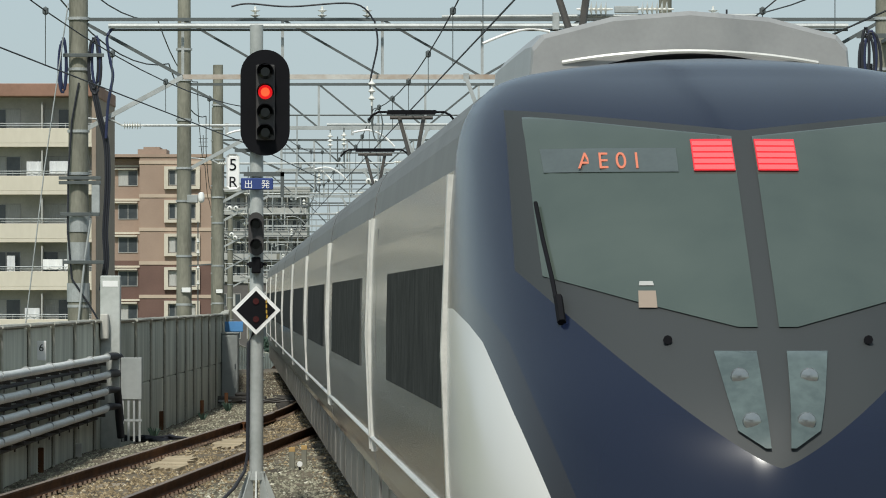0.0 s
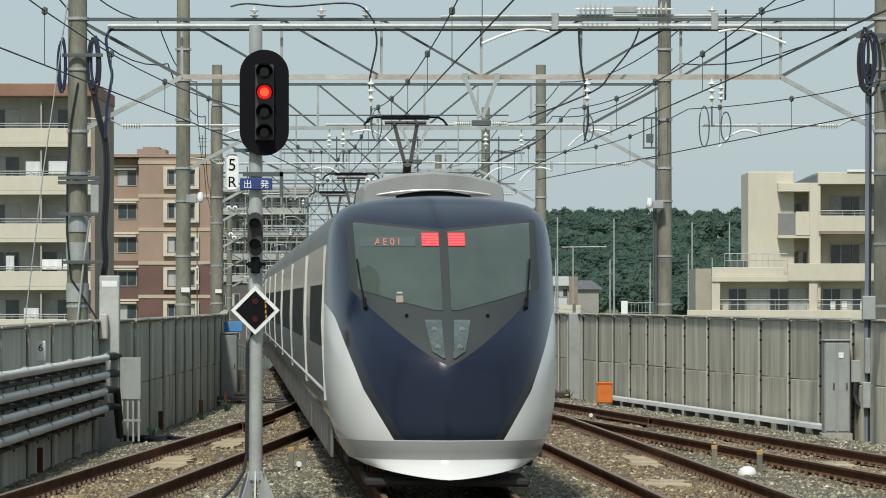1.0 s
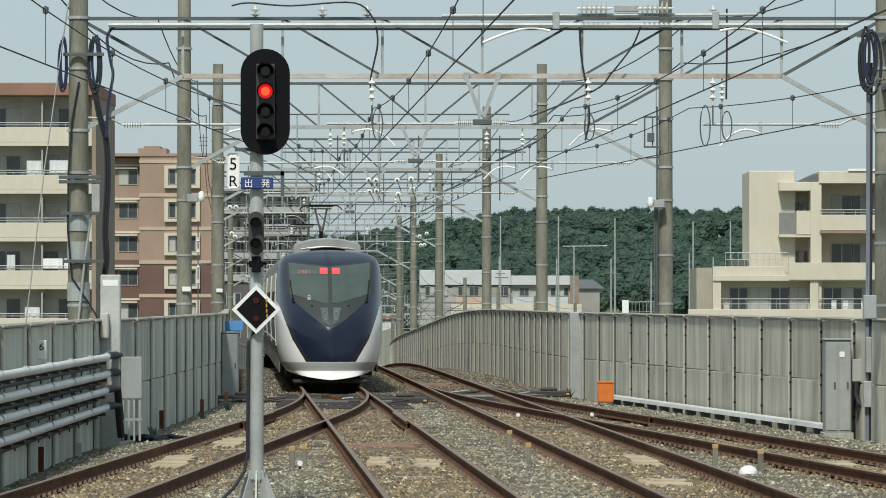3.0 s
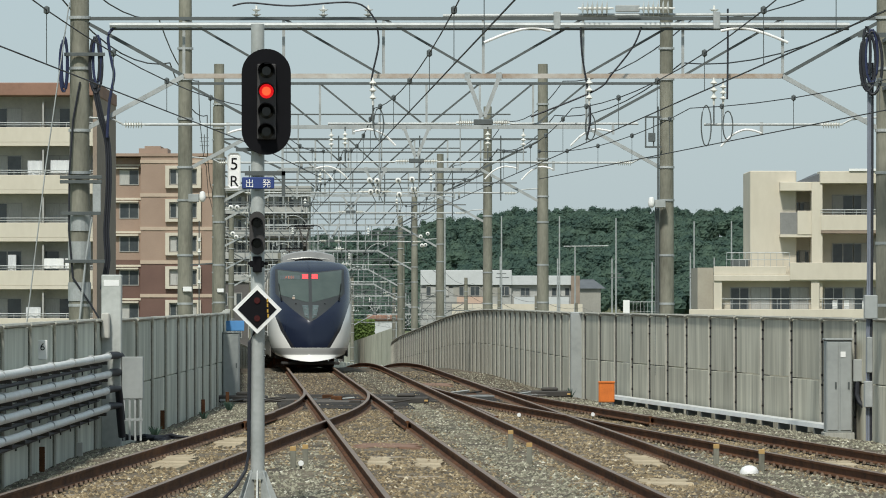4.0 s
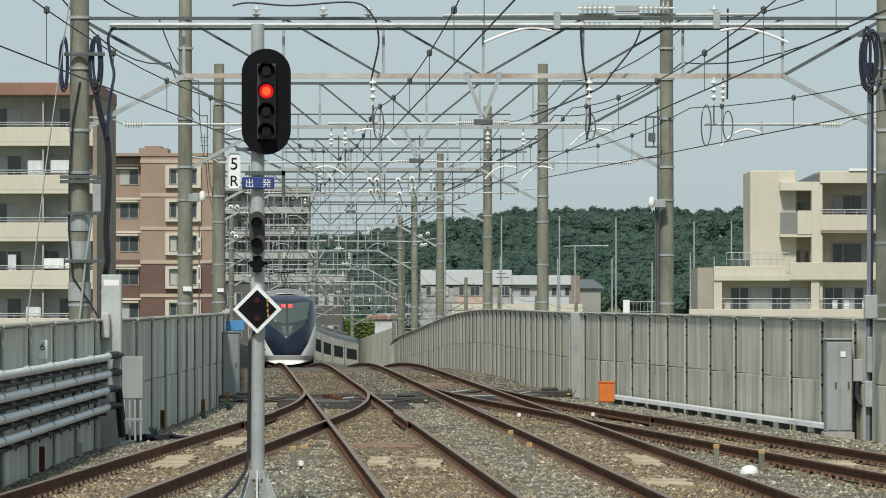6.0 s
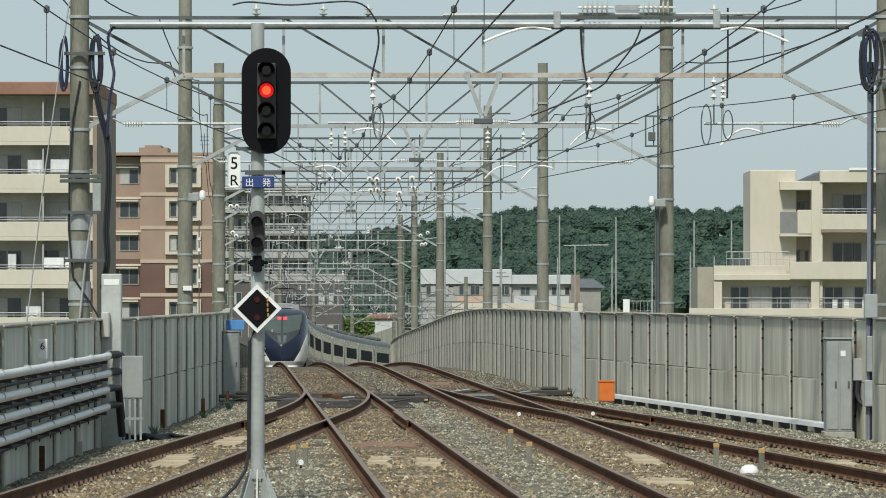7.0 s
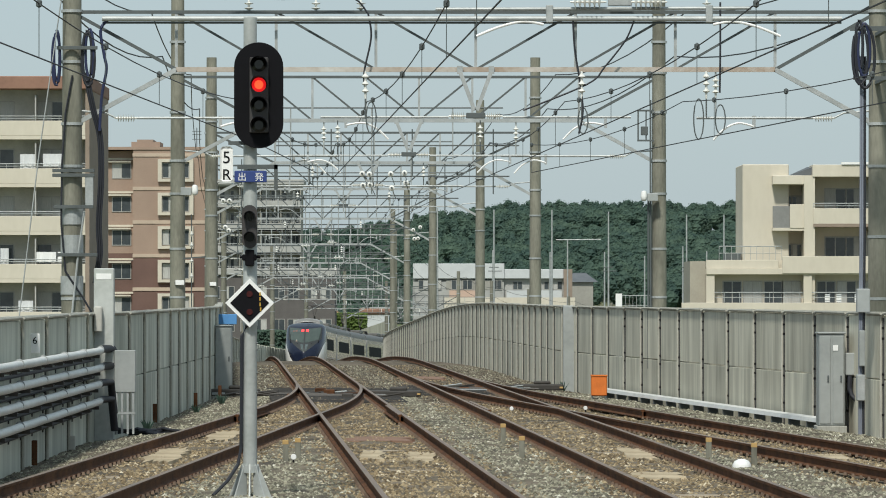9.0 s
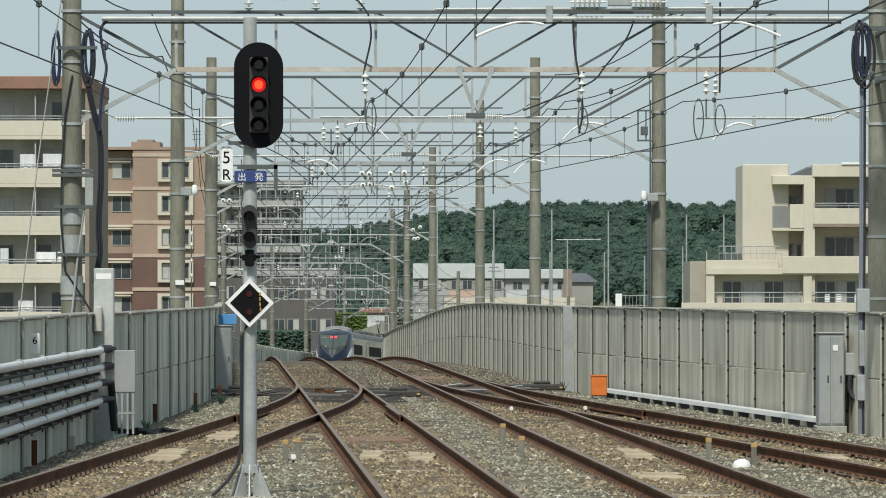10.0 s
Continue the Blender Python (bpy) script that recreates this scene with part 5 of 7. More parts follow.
def right_side():
    c = cabinet("signal_cabinet", "tall grey steel equipment cabinet beside the noise wall", 6.82, 7.28, 95.5, 96.2, -0.22, 1.5, 2)
    bm = bmesh.new()
    box(bm, 0.02, 0.11, -0.03, -0.018, 1.42, 1.52)
    part("label", bm, M["white"], c, "white label plate")
    bm = bmesh.new()
    box(bm, 0.25, 0.42, 0.05, 0.35, 0.98, 1.38, 0.015)
    part("junction_box", bm, M["cabinet"], c)
    bm = bmesh.new()
    tube(bm, [(0.33, 0.1, 0.98), (0.32, 0.08, 0.75), (0.36, 0.05, 0.62), (0.5, 0.0, 0.48), (0.62, 0.0, 0.42)], 0.045, 8)
    part("hose", bm, M["cable"], c)
    # things strapped to the near pole
    m = thing("pole_equipment", "grey boxes, conduits and black cables on a catenary pole", "equipment box", on_near(7.40, -1.9))
    for x0, x1, z0, z1, mm in ((-0.34, -0.2, 0.42, 0.86, "galv"), (-0.34, -0.12, 1.9, 2.3, "cabinet"), (-0.3, -0.2, 1.0, 1.6, "cabinet")):
        bm = bmesh.new()
        box(bm, x0, x1, -0.2, 0.02, z0, z1, 0.012)
        part("equipment_box", bm, M[mm], m)
    for k, x in enumerate((-0.22, -0.26, -0.29)):
        bm = bmesh.new()
        tube(bm, [(x, -0.06, -0.25), (x, -0.06, 1.2), (x + 0.02, -0.08, 3.0), (x + 0.03, -0.06, 6.2)], 0.02, 6)
        part("conduit", bm, M["cable"] if k == 0 else M["blue_conduit"], m)
    for x, w, z0, z1, mm in ((-0.28, 0.13, 5.72, 6.7, "cable"), (-0.22, 0.10, 5.85, 6.75, "blue_cable"), (-0.2, 0.16, 5.66, 6.72, "cable"), (-0.3, 0.06, 5.95, 6.8, "cable")):
        bm = bmesh.new()
        tube(bm, [(x + w * math.cos(2 * math.pi * k / 18), -0.2, (z0 + z1) / 2 + (z1 - z0) / 2 * math.sin(2 * math.pi * k / 18)) for k in range(19)], 0.026, 8)
        part("cable_loop", bm, M[mm], m)
    bm = bmesh.new()
    box(bm, -0.45, 0.2, -0.2, -0.16, 6.62, 6.7)
    box(bm, -0.4, 0.2, -0.2, -0.16, 5.8, 5.86)
    for z in (5.8, 6.62):
        box(bm, 0.12, 0.2, -0.16, 1.9, z, z + 0.06)
    part("cable_bracket", bm, M["galvd"], m)
    # orange box on legs
    o = thing("orange_box", "orange steel box on short legs beside the track", "equipment box", pose(3.72, 122, -0.24))
    bm = bmesh.new()
    box(bm, -0.18, 0.18, 0, 0.3, 0.12, 0.6, 0.02)
    part("box", bm, M["orange"], o)
    bm = bmesh.new()
    box(bm, -0.19, 0.19, -0.02, 0.31, 0.56, 0.6, 0.01)
    part("lid", bm, M["orange"], o)
    for x in (-0.15, 0.15):
        bm = bmesh.new()
        box(bm, x - 0.02, x + 0.02, 0.02, 0.06, -0.05, 0.12)
        part("leg", bm, M["galvd"], o)
    # pale cable trough along the wall's foot
    t = thing("cable_trough", "pale grey cable trough on small feet along the wall", "cable trough")
    d = 96.5
    while d < 127:
        e = d + 2.0
        bm = bmesh.new()
        x, xe = wall_right(d) - 0.28, wall_right(e) - 0.28
        vs = [bm.verts.new(p) for p in ((x - 0.09, d, -0.13), (x + 0.09, d, -0.13), (x + 0.09, d, -0.04), (x - 0.07, d, -0.055), (xe - 0.09, e - 0.015, -0.13), (xe + 0.09, e - 0.015, -0.13), (xe + 0.09, e - 0.015, -0.04), (xe - 0.07, e - 0.015, -0.055))]
        for q in ((0, 1, 2, 3), (7, 6, 5, 4), (0, 3, 7, 4), (3, 2, 6, 7), (2, 1, 5, 6), (1, 0, 4, 5)):
            bm.faces.new([vs[k] for k in q])
        bmesh.ops.recalc_face_normals(bm, faces=bm.faces)
        part("trough_length", bm, M["pipe"], t)
        bm = bmesh.new()
        box(bm, x - 0.11, x + 0.11, d + 0.2, d + 0.3, -0.32, -0.128)
        part("foot", bm, M["galvd"], t)
        d = e
    # broad pilaster in the wall
    p = thing("wall_pilaster", "smooth pale grey pilaster in the noise wall", "pilaster", pose(wall_right(135.3) - 0.1, 135.2, -0.4), kind="structure")
    bm = bmesh.new()
    box(bm, -0.2, 0.2, -0.15, 0.15, 0, 2.30, 0.02)
    part("pillar", bm, M["cabinet"], p)
    # white dome and posts
    w = thing("white_marker", "small white domed marker on the ballast", "marker", pose(4.25, 74.5, -0.2))
    bm = bmesh.new()
    lathe(bm, [(0.13, 0), (0.13, 0.05), (0.10, 0.10), (0.05, 0.125), (0.01, 0.13)], 16)
    part("dome", bm, M["white"], w, smooth=True)
    for x, y in ((4.48, 75.5), (3.98, 78.2), (1.09, 86.5), (1.27, 79.0), (-2.15, 77.0), (-2.0, 78.0)):
        stake(x, y, 0.36, 0.04, "ochre", "short grey concrete post with an ochre top")
    for x, y in ((1.53, 108.0), (3.03, 108.5), (-2.02, 76.4)):
        w = thing("lamp_marker", "small round white marker by the rail", "marker", pose(x, y, -0.16), group="round markers")
        bm = bmesh.new()
        lathe(bm, [(0.038, -0.03), (0.042, 0.0), (0.038, 0.03)], 12, Matrix.Translation((0, 0, 0.06)) @ Matrix.Rotation(math.pi / 2, 4, "X"))
        part("disc", bm, M["white"], w)
        bm = bmesh.new()
        box(bm, -0.012, 0.012, -0.01, 0.02, -0.05, 0.04)
        part("stem", bm, M["black"], w)


def point_machine(x, y, s):
    """Point motor with rods to the switch rails."""
    p = thing("point_machine", "black greasy point machine with rods beside the rails", "point machine", pose(x, y, -0.2), group="point machines")
    bm = bmesh.new()
    box(bm, -0.62, 0.62, -0.25, 0.25, 0, 0.16, 0.03)
    box(bm, -0.12, 0.3, -0.18, 0.18, 0.15, 0.24, 0.03)
    part("motor_case", bm, M["darksteel"], p)
    for k in (-0.5, 0.0, 0.45):
        bm = bmesh.new()
        tube(bm, [(0, k, 0.05), (s * 2.2, k, 0.05)], 0.03, 6)
        part("rod", bm, M["darksteel"], p)
    for k in (-0.3, 0.35):
        bm = bmesh.new()
        box(bm, -0.5, -0.2, k - 0.05, k + 0.05, 0.02, 0.08, 0.01)
        part("bracket", bm, M["galv"], p)
    bm = bmesh.new()
    box(bm, 0.52, 0.6, -0.27, -0.245, 0.06, 0.10)
    part("warning_patch", bm, M["ochre"], p, "ochre patch")
    for y2 in (-0.7, 0.75):
        bm = bmesh.new()
        box(bm, min(0, s * 2.6), max(0, s * 2.6), y2 - 0.13, y2 + 0.13, -0.06, 0.015, 0.01)
        part("timber", bm, M["under"], p)
    rnd = random.Random(int(y * 10))
    for k in range(9):
        bm = bmesh.new()
        cx, cy = s * rnd.uniform(-0.5, 2.4), rnd.uniform(-2.4, 3.0)
        if k % 3:
            tube(bm, [(cx - 0.35, cy, 0.04), (cx + rnd.uniform(0.1, 0.6), cy + rnd.uniform(-1.5, 1.5), rnd.uniform(0.06, 0.16))], 0.022, 5)
            part("link_rod", bm, M[rnd.choice(("galv", "rust", "darksteel"))], p)
        else:
            box(bm, cx - 0.13, cx + 0.13, cy - 0.2, cy + 0.2, -0.02, rnd.uniform(0.06, 0.16), 0.02)
            part("base_plate", bm, M[rnd.choice(("darksteel", "galvd", "rust"))], p)


def flat_patches():
    """Pale worn slabs that lie bare between the rails."""
    rnd = random.Random(8)
    for line, d, off, w, ln in ((branch_left, 79.5, -0.35, 0.62, 8.0), (branch_left, 90.0, -0.3, 0.6, 7.0), (axis, 79.5, -0.34, 0.42, 5.0), (axis, 78.5, 0.36, 0.5, 5.0), (axis, 88.0, 0.0, 1.2, 3.0),
                                (second, 80.0, 0.45, 0.5, 6.5), (second, 70.5, 0.0, 0.7, 3), (branch_right, 78.5, 0.3, 0.5, 3.0), (second, 150.0, 0.0, 0.9, 6)):
        s = thing("concrete_slab", "pale sandy worn concrete slab lying between the rails", "slab", pose(line(d) + off, d, grade(d) - 0.17), group="bare slabs")
        bm = bmesh.new()
        n = 34
        top = []
        for i in range(n):
            a = 2 * math.pi * i / n
            q = 1 / max(abs(math.cos(a)), abs(math.sin(a))) * rnd.uniform(0.58, 1.0)
            top.append((math.cos(a) * w / 2 * q, math.sin(a) * ln / 2 * q))
        f = [bm.verts.new((u, v, 0.012)) for u, v in top]
        b = [bm.verts.new((u * 1.04, v * 1.04, -0.06)) for u, v in top]
        bm.faces.new(f)
        for j in range(n):
            bm.faces.new((f[j], b[j], b[(j + 1) % n], f[(j + 1) % n]))
        bmesh.ops.recalc_face_normals(bm, faces=bm.faces)
        part("slab", bm, M["palesand" if d < 95 and line is not axis or d < 82 else "reddish"], s)


def weeds():
    """Tufts along the wall's foot."""
    rnd = random.Random(5)
    for x, y, h in ((3.15, 133, 0.32), (-5.15, 96, 0.25), (-4.9, 110, 0.22), (-4.7, 118, 0.3), (-0.6, 128, 0.18), (4.4, 125, 0.22)):
        t = thing("weed_tuft", "small green weed growing in the ballast", "weed", pose(x, y, grade(y) - 0.27), group="weeds")
        bm = bmesh.new()
        for i in range(26):
            a, l = rnd.random() * 6.28, h * rnd.uniform(0.4, 1.0)
            dx, dy, s = math.cos(a) * l * 0.6, math.sin(a) * l * 0.6, 0.02
            p = [bm.verts.new(q) for q in ((-s, 0, 0), (s, 0, 0), (dx * 0.6 + s, dy * 0.6, l * 0.7), (dx, dy, l))]
            bm.faces.new(p)
        part("leaves", bm, M["leafy"], t)


def platform():
    """The end of the platform from which the scene is seen."""
    bm = bmesh.new()
    box(bm, -4.8, 0.8, -25, 3.5, -0.5, 1.05, 0.02)
    ob = part("platform", bm, M["concrete"])
    tagged(ob, "plain concrete end of the station platform", "platform", kind="structure")
    bm = bmesh.new()
    box(bm, -4.75, 0.75, -25, 3.45, 1.054, 1.09, 0.004)
    part("paving", bm, M["concrete"], ob)


def station():
    """Plain roof and end wall that close the place behind the eye. Unseen, added to darken the nose's reflections."""
    bm = bmesh.new()
    box(bm, -10, 14, -80, -5, 5.6, 6.0, 0.03)
    tagged(part("station_roof", bm, M["galvd"]), "plain grey unseen roof behind the eye, added to darken reflections", "roof", kind="structure")
    bm = bmesh.new()
    box(bm, -10, 14, -80.4, -80.003, -1.5, 6.0)
    tagged(part("wall_station", bm, M["grey_wall"]), "plain grey unseen end wall behind the eye, added to darken reflections", "wall", kind="structure")
    for y in (-12, -32, -52, -72):
        for x in (-9.7, 13.7):
            c = thing("roof_column", "grey steel column that carries the unseen roof", "column", pose(x, y, -0.6), group="roof columns")
            bm = bmesh.new()
            lathe(bm, [(0.16, -12.0), (0.16, 0.0), (0.14, 6.2)], 14)
            part("shaft", bm, M["galv"], c, smooth=True)


# ---------- extra fittings on the beams ----------
def on_near(x, dy=0.0):
    """Place of a fitting on the nearest beam or its poles, drawn for a beam at 92 m."""
    return Matrix.Translation(EYE) @ Matrix.Scale(NEAR / 92.0, 4) @ Matrix.Translation((-EYE[0], -EYE[1], -EYE[2])) @ pose(x, 92.0 + dy, 0)


def beam_fittings():
    f = thing("feeder_bar", "pale tube with large white insulators on the beam", "overhead fitting", on_near(0, -0.25))
    bm = bmesh.new()
    tube(bm, [(-5.7, 0, 6.92), (6.95, 0, 6.92)], 0.045, 8)
    part("tube", bm, M["galv"], f)
    bm = bmesh.new()
    tube(bm, [(0.0, 0, 7.08), (5.4, 0, 7.10)], 0.03, 8)
    part("upper_tube", bm, M["galv"], f)
    bm = bmesh.new()
    tube(bm, [(-5.7, 0.1, 6.855), (6.95, 0.1, 6.855)], 0.022, 6)
    part("lower_tube", bm, M["galvd"], f)
    for x in (2.30, 3.34):
        bm = bmesh.new()
        insulator(bm, (x, -0.1, 7.2), (x + 0.62, -0.1, 7.2), 0.145, 6)
        part("insulator", bm, M["porcelain"], f, "large white ribbed insulator")
    bm = bmesh.new()
    box(bm, 2.95, 3.36, -0.05, 0.05, 7.14, 7.26, 0.01)
    part("yoke", bm, M["galv"], f)
    for x in (-3.2, -2.05, -1.28, 4.65):
        bm = bmesh.new()
        insulator(bm, (x, 0.25, 7.06), (x, 0.25, 7.27), 0.085, 2)
        part("insulator", bm, M["porcelain"], f, "small upright white insulator")
    for x, top in ((1.95, 6.95), (4.68, 6.95)):
        bm = bmesh.new()
        box(bm, x - 0.06, x + 0.06, -0.05, 0.05, 6.85, 7.15, 0.01)
        part("clamp", bm, M["galv"], f)
    # pull-off arms, white and curved
    for x0, s in ((1.85, -1), (4.75, 1)):
        bm = bmesh.new()
        tube(bm, bend([(x0, 0, 6.82), (x0 + s * 0.35, 0, 6.87), (x0 + s * 0.75, 0, 6.78), (x0 + s * 1.15, 0, 6.62)]), 0.024, 8)
        part("pull_off_arm", bm, M["white"], f, "white curved pull-off arm")
    # jumper cables that hang between feeder and wires
    for pts in (((2.35, 0, 6.9), (2.38, 0, 6.4), (2.46, 0, 5.9), (2.52, 0, 5.35), (2.45, 0, 4.95)),
                ((3.4, 0, 6.9), (3.25, 0, 6.55), (2.9, 0, 6.1), (2.6, 0, 5.8), (1.5, 0, 5.35)),
                ((4.87, 0, 7.2), (4.87, 0, 6.4), (4.86, 0, 5.65)),
                ((-1.15, 0, 7.0), (-1.1, 0, 6.6), (-1.22, 0, 6.0), (-1.2, 0, 5.7)),
                ((-3.6, 0, 7.25), (-3.3, 0, 7.3), (-2.6, 0, 7.25), (-1.5, 0, 7.3), (-1.15, 0, 7.0))):
        bm = bmesh.new()
        tube(bm, bend(pts), 0.017, 6)
        part("jumper_cable", bm, M["cable"], f)
    for x, z0, z1 in ((4.87, 4.95, 5.45), (2.52, 4.95, 5.4), (-1.1, 4.95, 5.5), (4.5, 4.85, 5.55)):
        bm = bmesh.new()
        n = 14
        tube(bm, [(x + 0.085 * math.sin(2 * math.pi * i / n), 0, (z0 + z1) / 2 + (z1 - z0) / 2 * math.cos(2 * math.pi * i / n)) for i in range(n + 1)], 0.012, 5)
        part("jumper_loop", bm, M["galvd"], f)
    for x in (4.63, -1.2, 2.5):
        bm = bmesh.new()
        insulator(bm, (x, 0, 6.02), (x, 0, 5.55), 0.065, 3)
        part("insulator", bm, M["porcelain"], f, "hanging white insulator")
        bm = bmesh.new()
        tube(bm, [(x, 0, 5.6), (x, 0, 5.2)], 0.014, 5)
        part("hanger", bm, M["galvd"], f)
    # V hangers at the middle of each beam, with the arms of both middle tracks
    for y in [NEAR, 122.0, 157.0, 190.0, 230.0] + [268.0 + 37.0 * i for i in range(6)]:
        z, x = grade(y), axis(y) + (1.93 if y < 100 else 1.66)
        zb = CHORDS.get(y, (7.02, 6.04))[1]
        g = thing("wire_hanger", "V-shaped steel hanger with white insulators below a beam", "overhead fitting", pose(x, y - 0.12, z), group="V hangers")
        w = 0.28 if y < 200 else 0.36
        for s in (-1, 1):
            bm = bmesh.new()
            bar(bm, (s * w, 0, zb - 0.03), (s * 0.02, 0, 5.46), 0.07)
            box(bm, s * w - 0.05, s * w + 0.05, -0.03, 0.05, zb - 0.08, zb + 0.06)
            part("leg", bm, M["galv"], g)
            bm = bmesh.new()
            insulator(bm, (s * 0.17, 0, 5.36), (s * 0.48, 0, 5.36), 0.085, 7)
            part("insulator", bm, M["porcelain"], g, "white ribbed insulator")
            bm = bmesh.new()
            tube(bm, [(s * 0.48, 0, 5.34), (s * 2.75, 0, 5.34)], 0.024, 6)
            bar(bm, (s * 2.3, 0, 5.36), (s * 2.3, 0, 5.15), 0.05, 0.03)
            part("cross_tube", bm, M["galv"], g)
            bm = bmesh.new()
            tube(bm, bend([(s * 2.3, 0, 5.2), (s * 2.0, 0, 5.24), (s * 1.75, 0, 5.14), (s * 1.55, 0, 4.95)]), 0.02 if y < 150 else 0.015, 6)
            part("pull_off_arm", bm, M["white" if y < 150 else "galv"], g, "pale curved pull-off arm")
            if y == NEAR:
                continue
            bm = bmesh.new()
            insulator(bm, (s * 1.62, 0, zb - 0.1), (s * 1.62, 0, zb - 0.48), 0.07, 3)
            part("insulator", bm, M["porcelain"], g, "hanging white insulator")
            bm = bmesh.new()
            tube(bm, [(s * 1.62, 0, zb), (s * 1.62, 0, 5.34)], 0.015, 5)
            part("hanger", bm, M["galvd"], g)
        bm = bmesh.new()
        box(bm, -0.17, 0.17, -0.04, 0.04, 5.32, 5.42, 0.01)
        part("yoke", bm, M["galvd"], g)
    # round strain insulators, seen end on, in the wires' ends at the far poles
    for x, y, z in ((-2.13, 156, 5.68), (-1.92, 156, 5.66), (-1.3, 156, 5.67), (-0.9, 156, 5.7), (-2.1, 156, 5.34), (-1.9, 156, 5.36), (-1.27, 156, 5.26), (-0.86, 156, 5.42),
                    (-7.47, 189, 5.45), (-7.25, 189, 5.45), (-7.4, 189, 4.52), (-7.28, 189, 4.4), (-0.65, 229, 5.0), (-0.95, 229, 4.88), (-0.9, 229, 4.5), (-0.75, 229, 4.52)):
        b = thing("strain_insulator", "round white strain insulator in an overhead wire", "insulator", pose(x, y, z), group="strain insulators")
        bm = bmesh.new()
        insulator(bm, (0, -0.2, 0), (0, 0.2, 0), 0.085, 3)
        part("disc", bm, M["porcelain"], b)
        bm = bmesh.new()
        tube(bm, [(0, 0.2, 0), (0.05, 8.0, -0.15)], 0.012, 5)
        tube(bm, [(0, -0.32, 0), (0, -0.2, 0)], 0.035, 8)
        part("stay_wire", bm, M["galvd"], b)
    # round balance weights and lamps on poles
    for x, y, z, s in ((-5.55, 121.6, 4.55, 1), (4.82, 121.6, 4.42, -1)):
        l = thing("pole_lamp", "white hooded lamp on a grey box fixed to a pole", "lamp", pose(x, y, z), group="pole lamps")
        bm = bmesh.new()
        box(bm, -0.2 * (s > 0) - 0.02, 0.2 * (s < 0) + 0.02, -0.1, 0.1, -0.12, 0.06, 0.01)
        part("box", bm, M["cabinet"], l)
        bm = bmesh.new()
        lathe(bm, [(0.02, 0.12), (0.06, 0.1), (0.075, 0.0), (0.07, -0.08), (0.03, -0.12)], 14, Matrix.Translation((s * 0.1, -0.05, 0)))
        part("hood", bm, M["white"], l, smooth=True)
    rnd = random.Random(21)
    for i in range(22):
        y = rnd.choice((230.0, 230.0, 268.0, 305.0, 342.0, 379.0, 416.0)) + rnd.uniform(-0.6, 0.6)
        x = axis(y) + 1.6 + rnd.uniform(-4.2, 4.2)
        z = grade(y) + rnd.uniform(4.2, 6.6)
        b = thing("wire_insulator", "white disc insulator hung on the overhead wires", "insulator", pose(x, y, z), group="disc insulators")
        bm = bmesh.new()
        insulator(bm, (-0.2, 0, 0), (0.2, 0, 0), 0.12, 2)
        part("disc", bm, M["porcelain"], b)
        bm = bmesh.new()
        tube(bm, [(-0.9, 0, 0.35), (-0.2, 0, 0), (0.2, 0, 0), (0.9, 0, -0.35)], 0.014, 5)
        part("stay_wire", bm, M["galvd"], b)
        bm = bmesh.new()
        tube(bm, [(0.0, 0, 0.0), (0.0, 0, grade(y) + 7.0 - z)], 0.018, 5)
        part("drop_rod", bm, M["galv"], b)


def pole_furniture():
    """Plates, conduits and brackets on the poles beyond the nearest ones."""
    for x, y, z, w in ((-5.80, 121.78, 2.40, 0.2), (-6.50, 156.8, 2.42, 0.19)):
        p = thing("pole_plate", "small white plate on a catenary pole", "plate", pose(x, y, z), group="pole plates")
        bm = bmesh.new()
        box(bm, -w / 2, w / 2, -0.02, 0.0, 0.0, 0.11, 0.006)
        part("plate", bm, M["white"], p)
        bm = bmesh.new()
        box(bm, -w / 2 - 0.02, w / 2 + 0.02, 0.0, 0.03, 0.03, 0.08)
        part("strap", bm, M["galvd"], p)
    c = thing("pole_conduit", "thin conduits and a steel bracket frame on a catenary pole", "conduit", pose(5.08, 121.8, 0))
    for x, z0, z1 in ((-0.2, -0.2, 6.6), (-0.25, 0.5, 4.4)):
        bm = bmesh.new()
        tube(bm, [(x, 0, z0), (x, 0, z1)], 0.022, 6)
        part("conduit", bm, M["galvd"], c)
    bm = bmesh.new()
    for z in (5.68, 6.36):
        bar(bm, (-0.5, 0, z), (-0.12, 0, z), 0.04)
    bar(bm, (-0.48, 0, 5.66), (-0.48, 0, 6.38), 0.035)
    bar(bm, (-0.3, 0, 5.66), (-0.3, 0, 6.38), 0.03)
    box(bm, -0.42, -0.26, -0.06, 0.06, 5.8, 6.0, 0.01)
    part("bracket_frame", bm, M["galvd"], c)
    d = thing("wire_rod", "thin steel rod with small insulators beside a catenary pole", "rod", pose(-5.52, 121.5, 0))
    bm = bmesh.new()
    tube(bm, [(0, 0, 1.3), (0, 0, 4.0)], 0.014, 5)
    part("rod", bm, M["galvd"], d)
    for z in (2.55, 2.9, 3.25, 3.5):
        bm = bmesh.new()
        insulator(bm, (0, 0, z), (0, 0, z + 0.12), 0.045, 1)
        part("insulator", bm, M["porcelain"], d)
    bm = bmesh.new()
    bar(bm, (-0.2, 0, 3.0), (0.32, 0, 3.04), 0.03)
    part("arm", bm, M["galvd"], d)


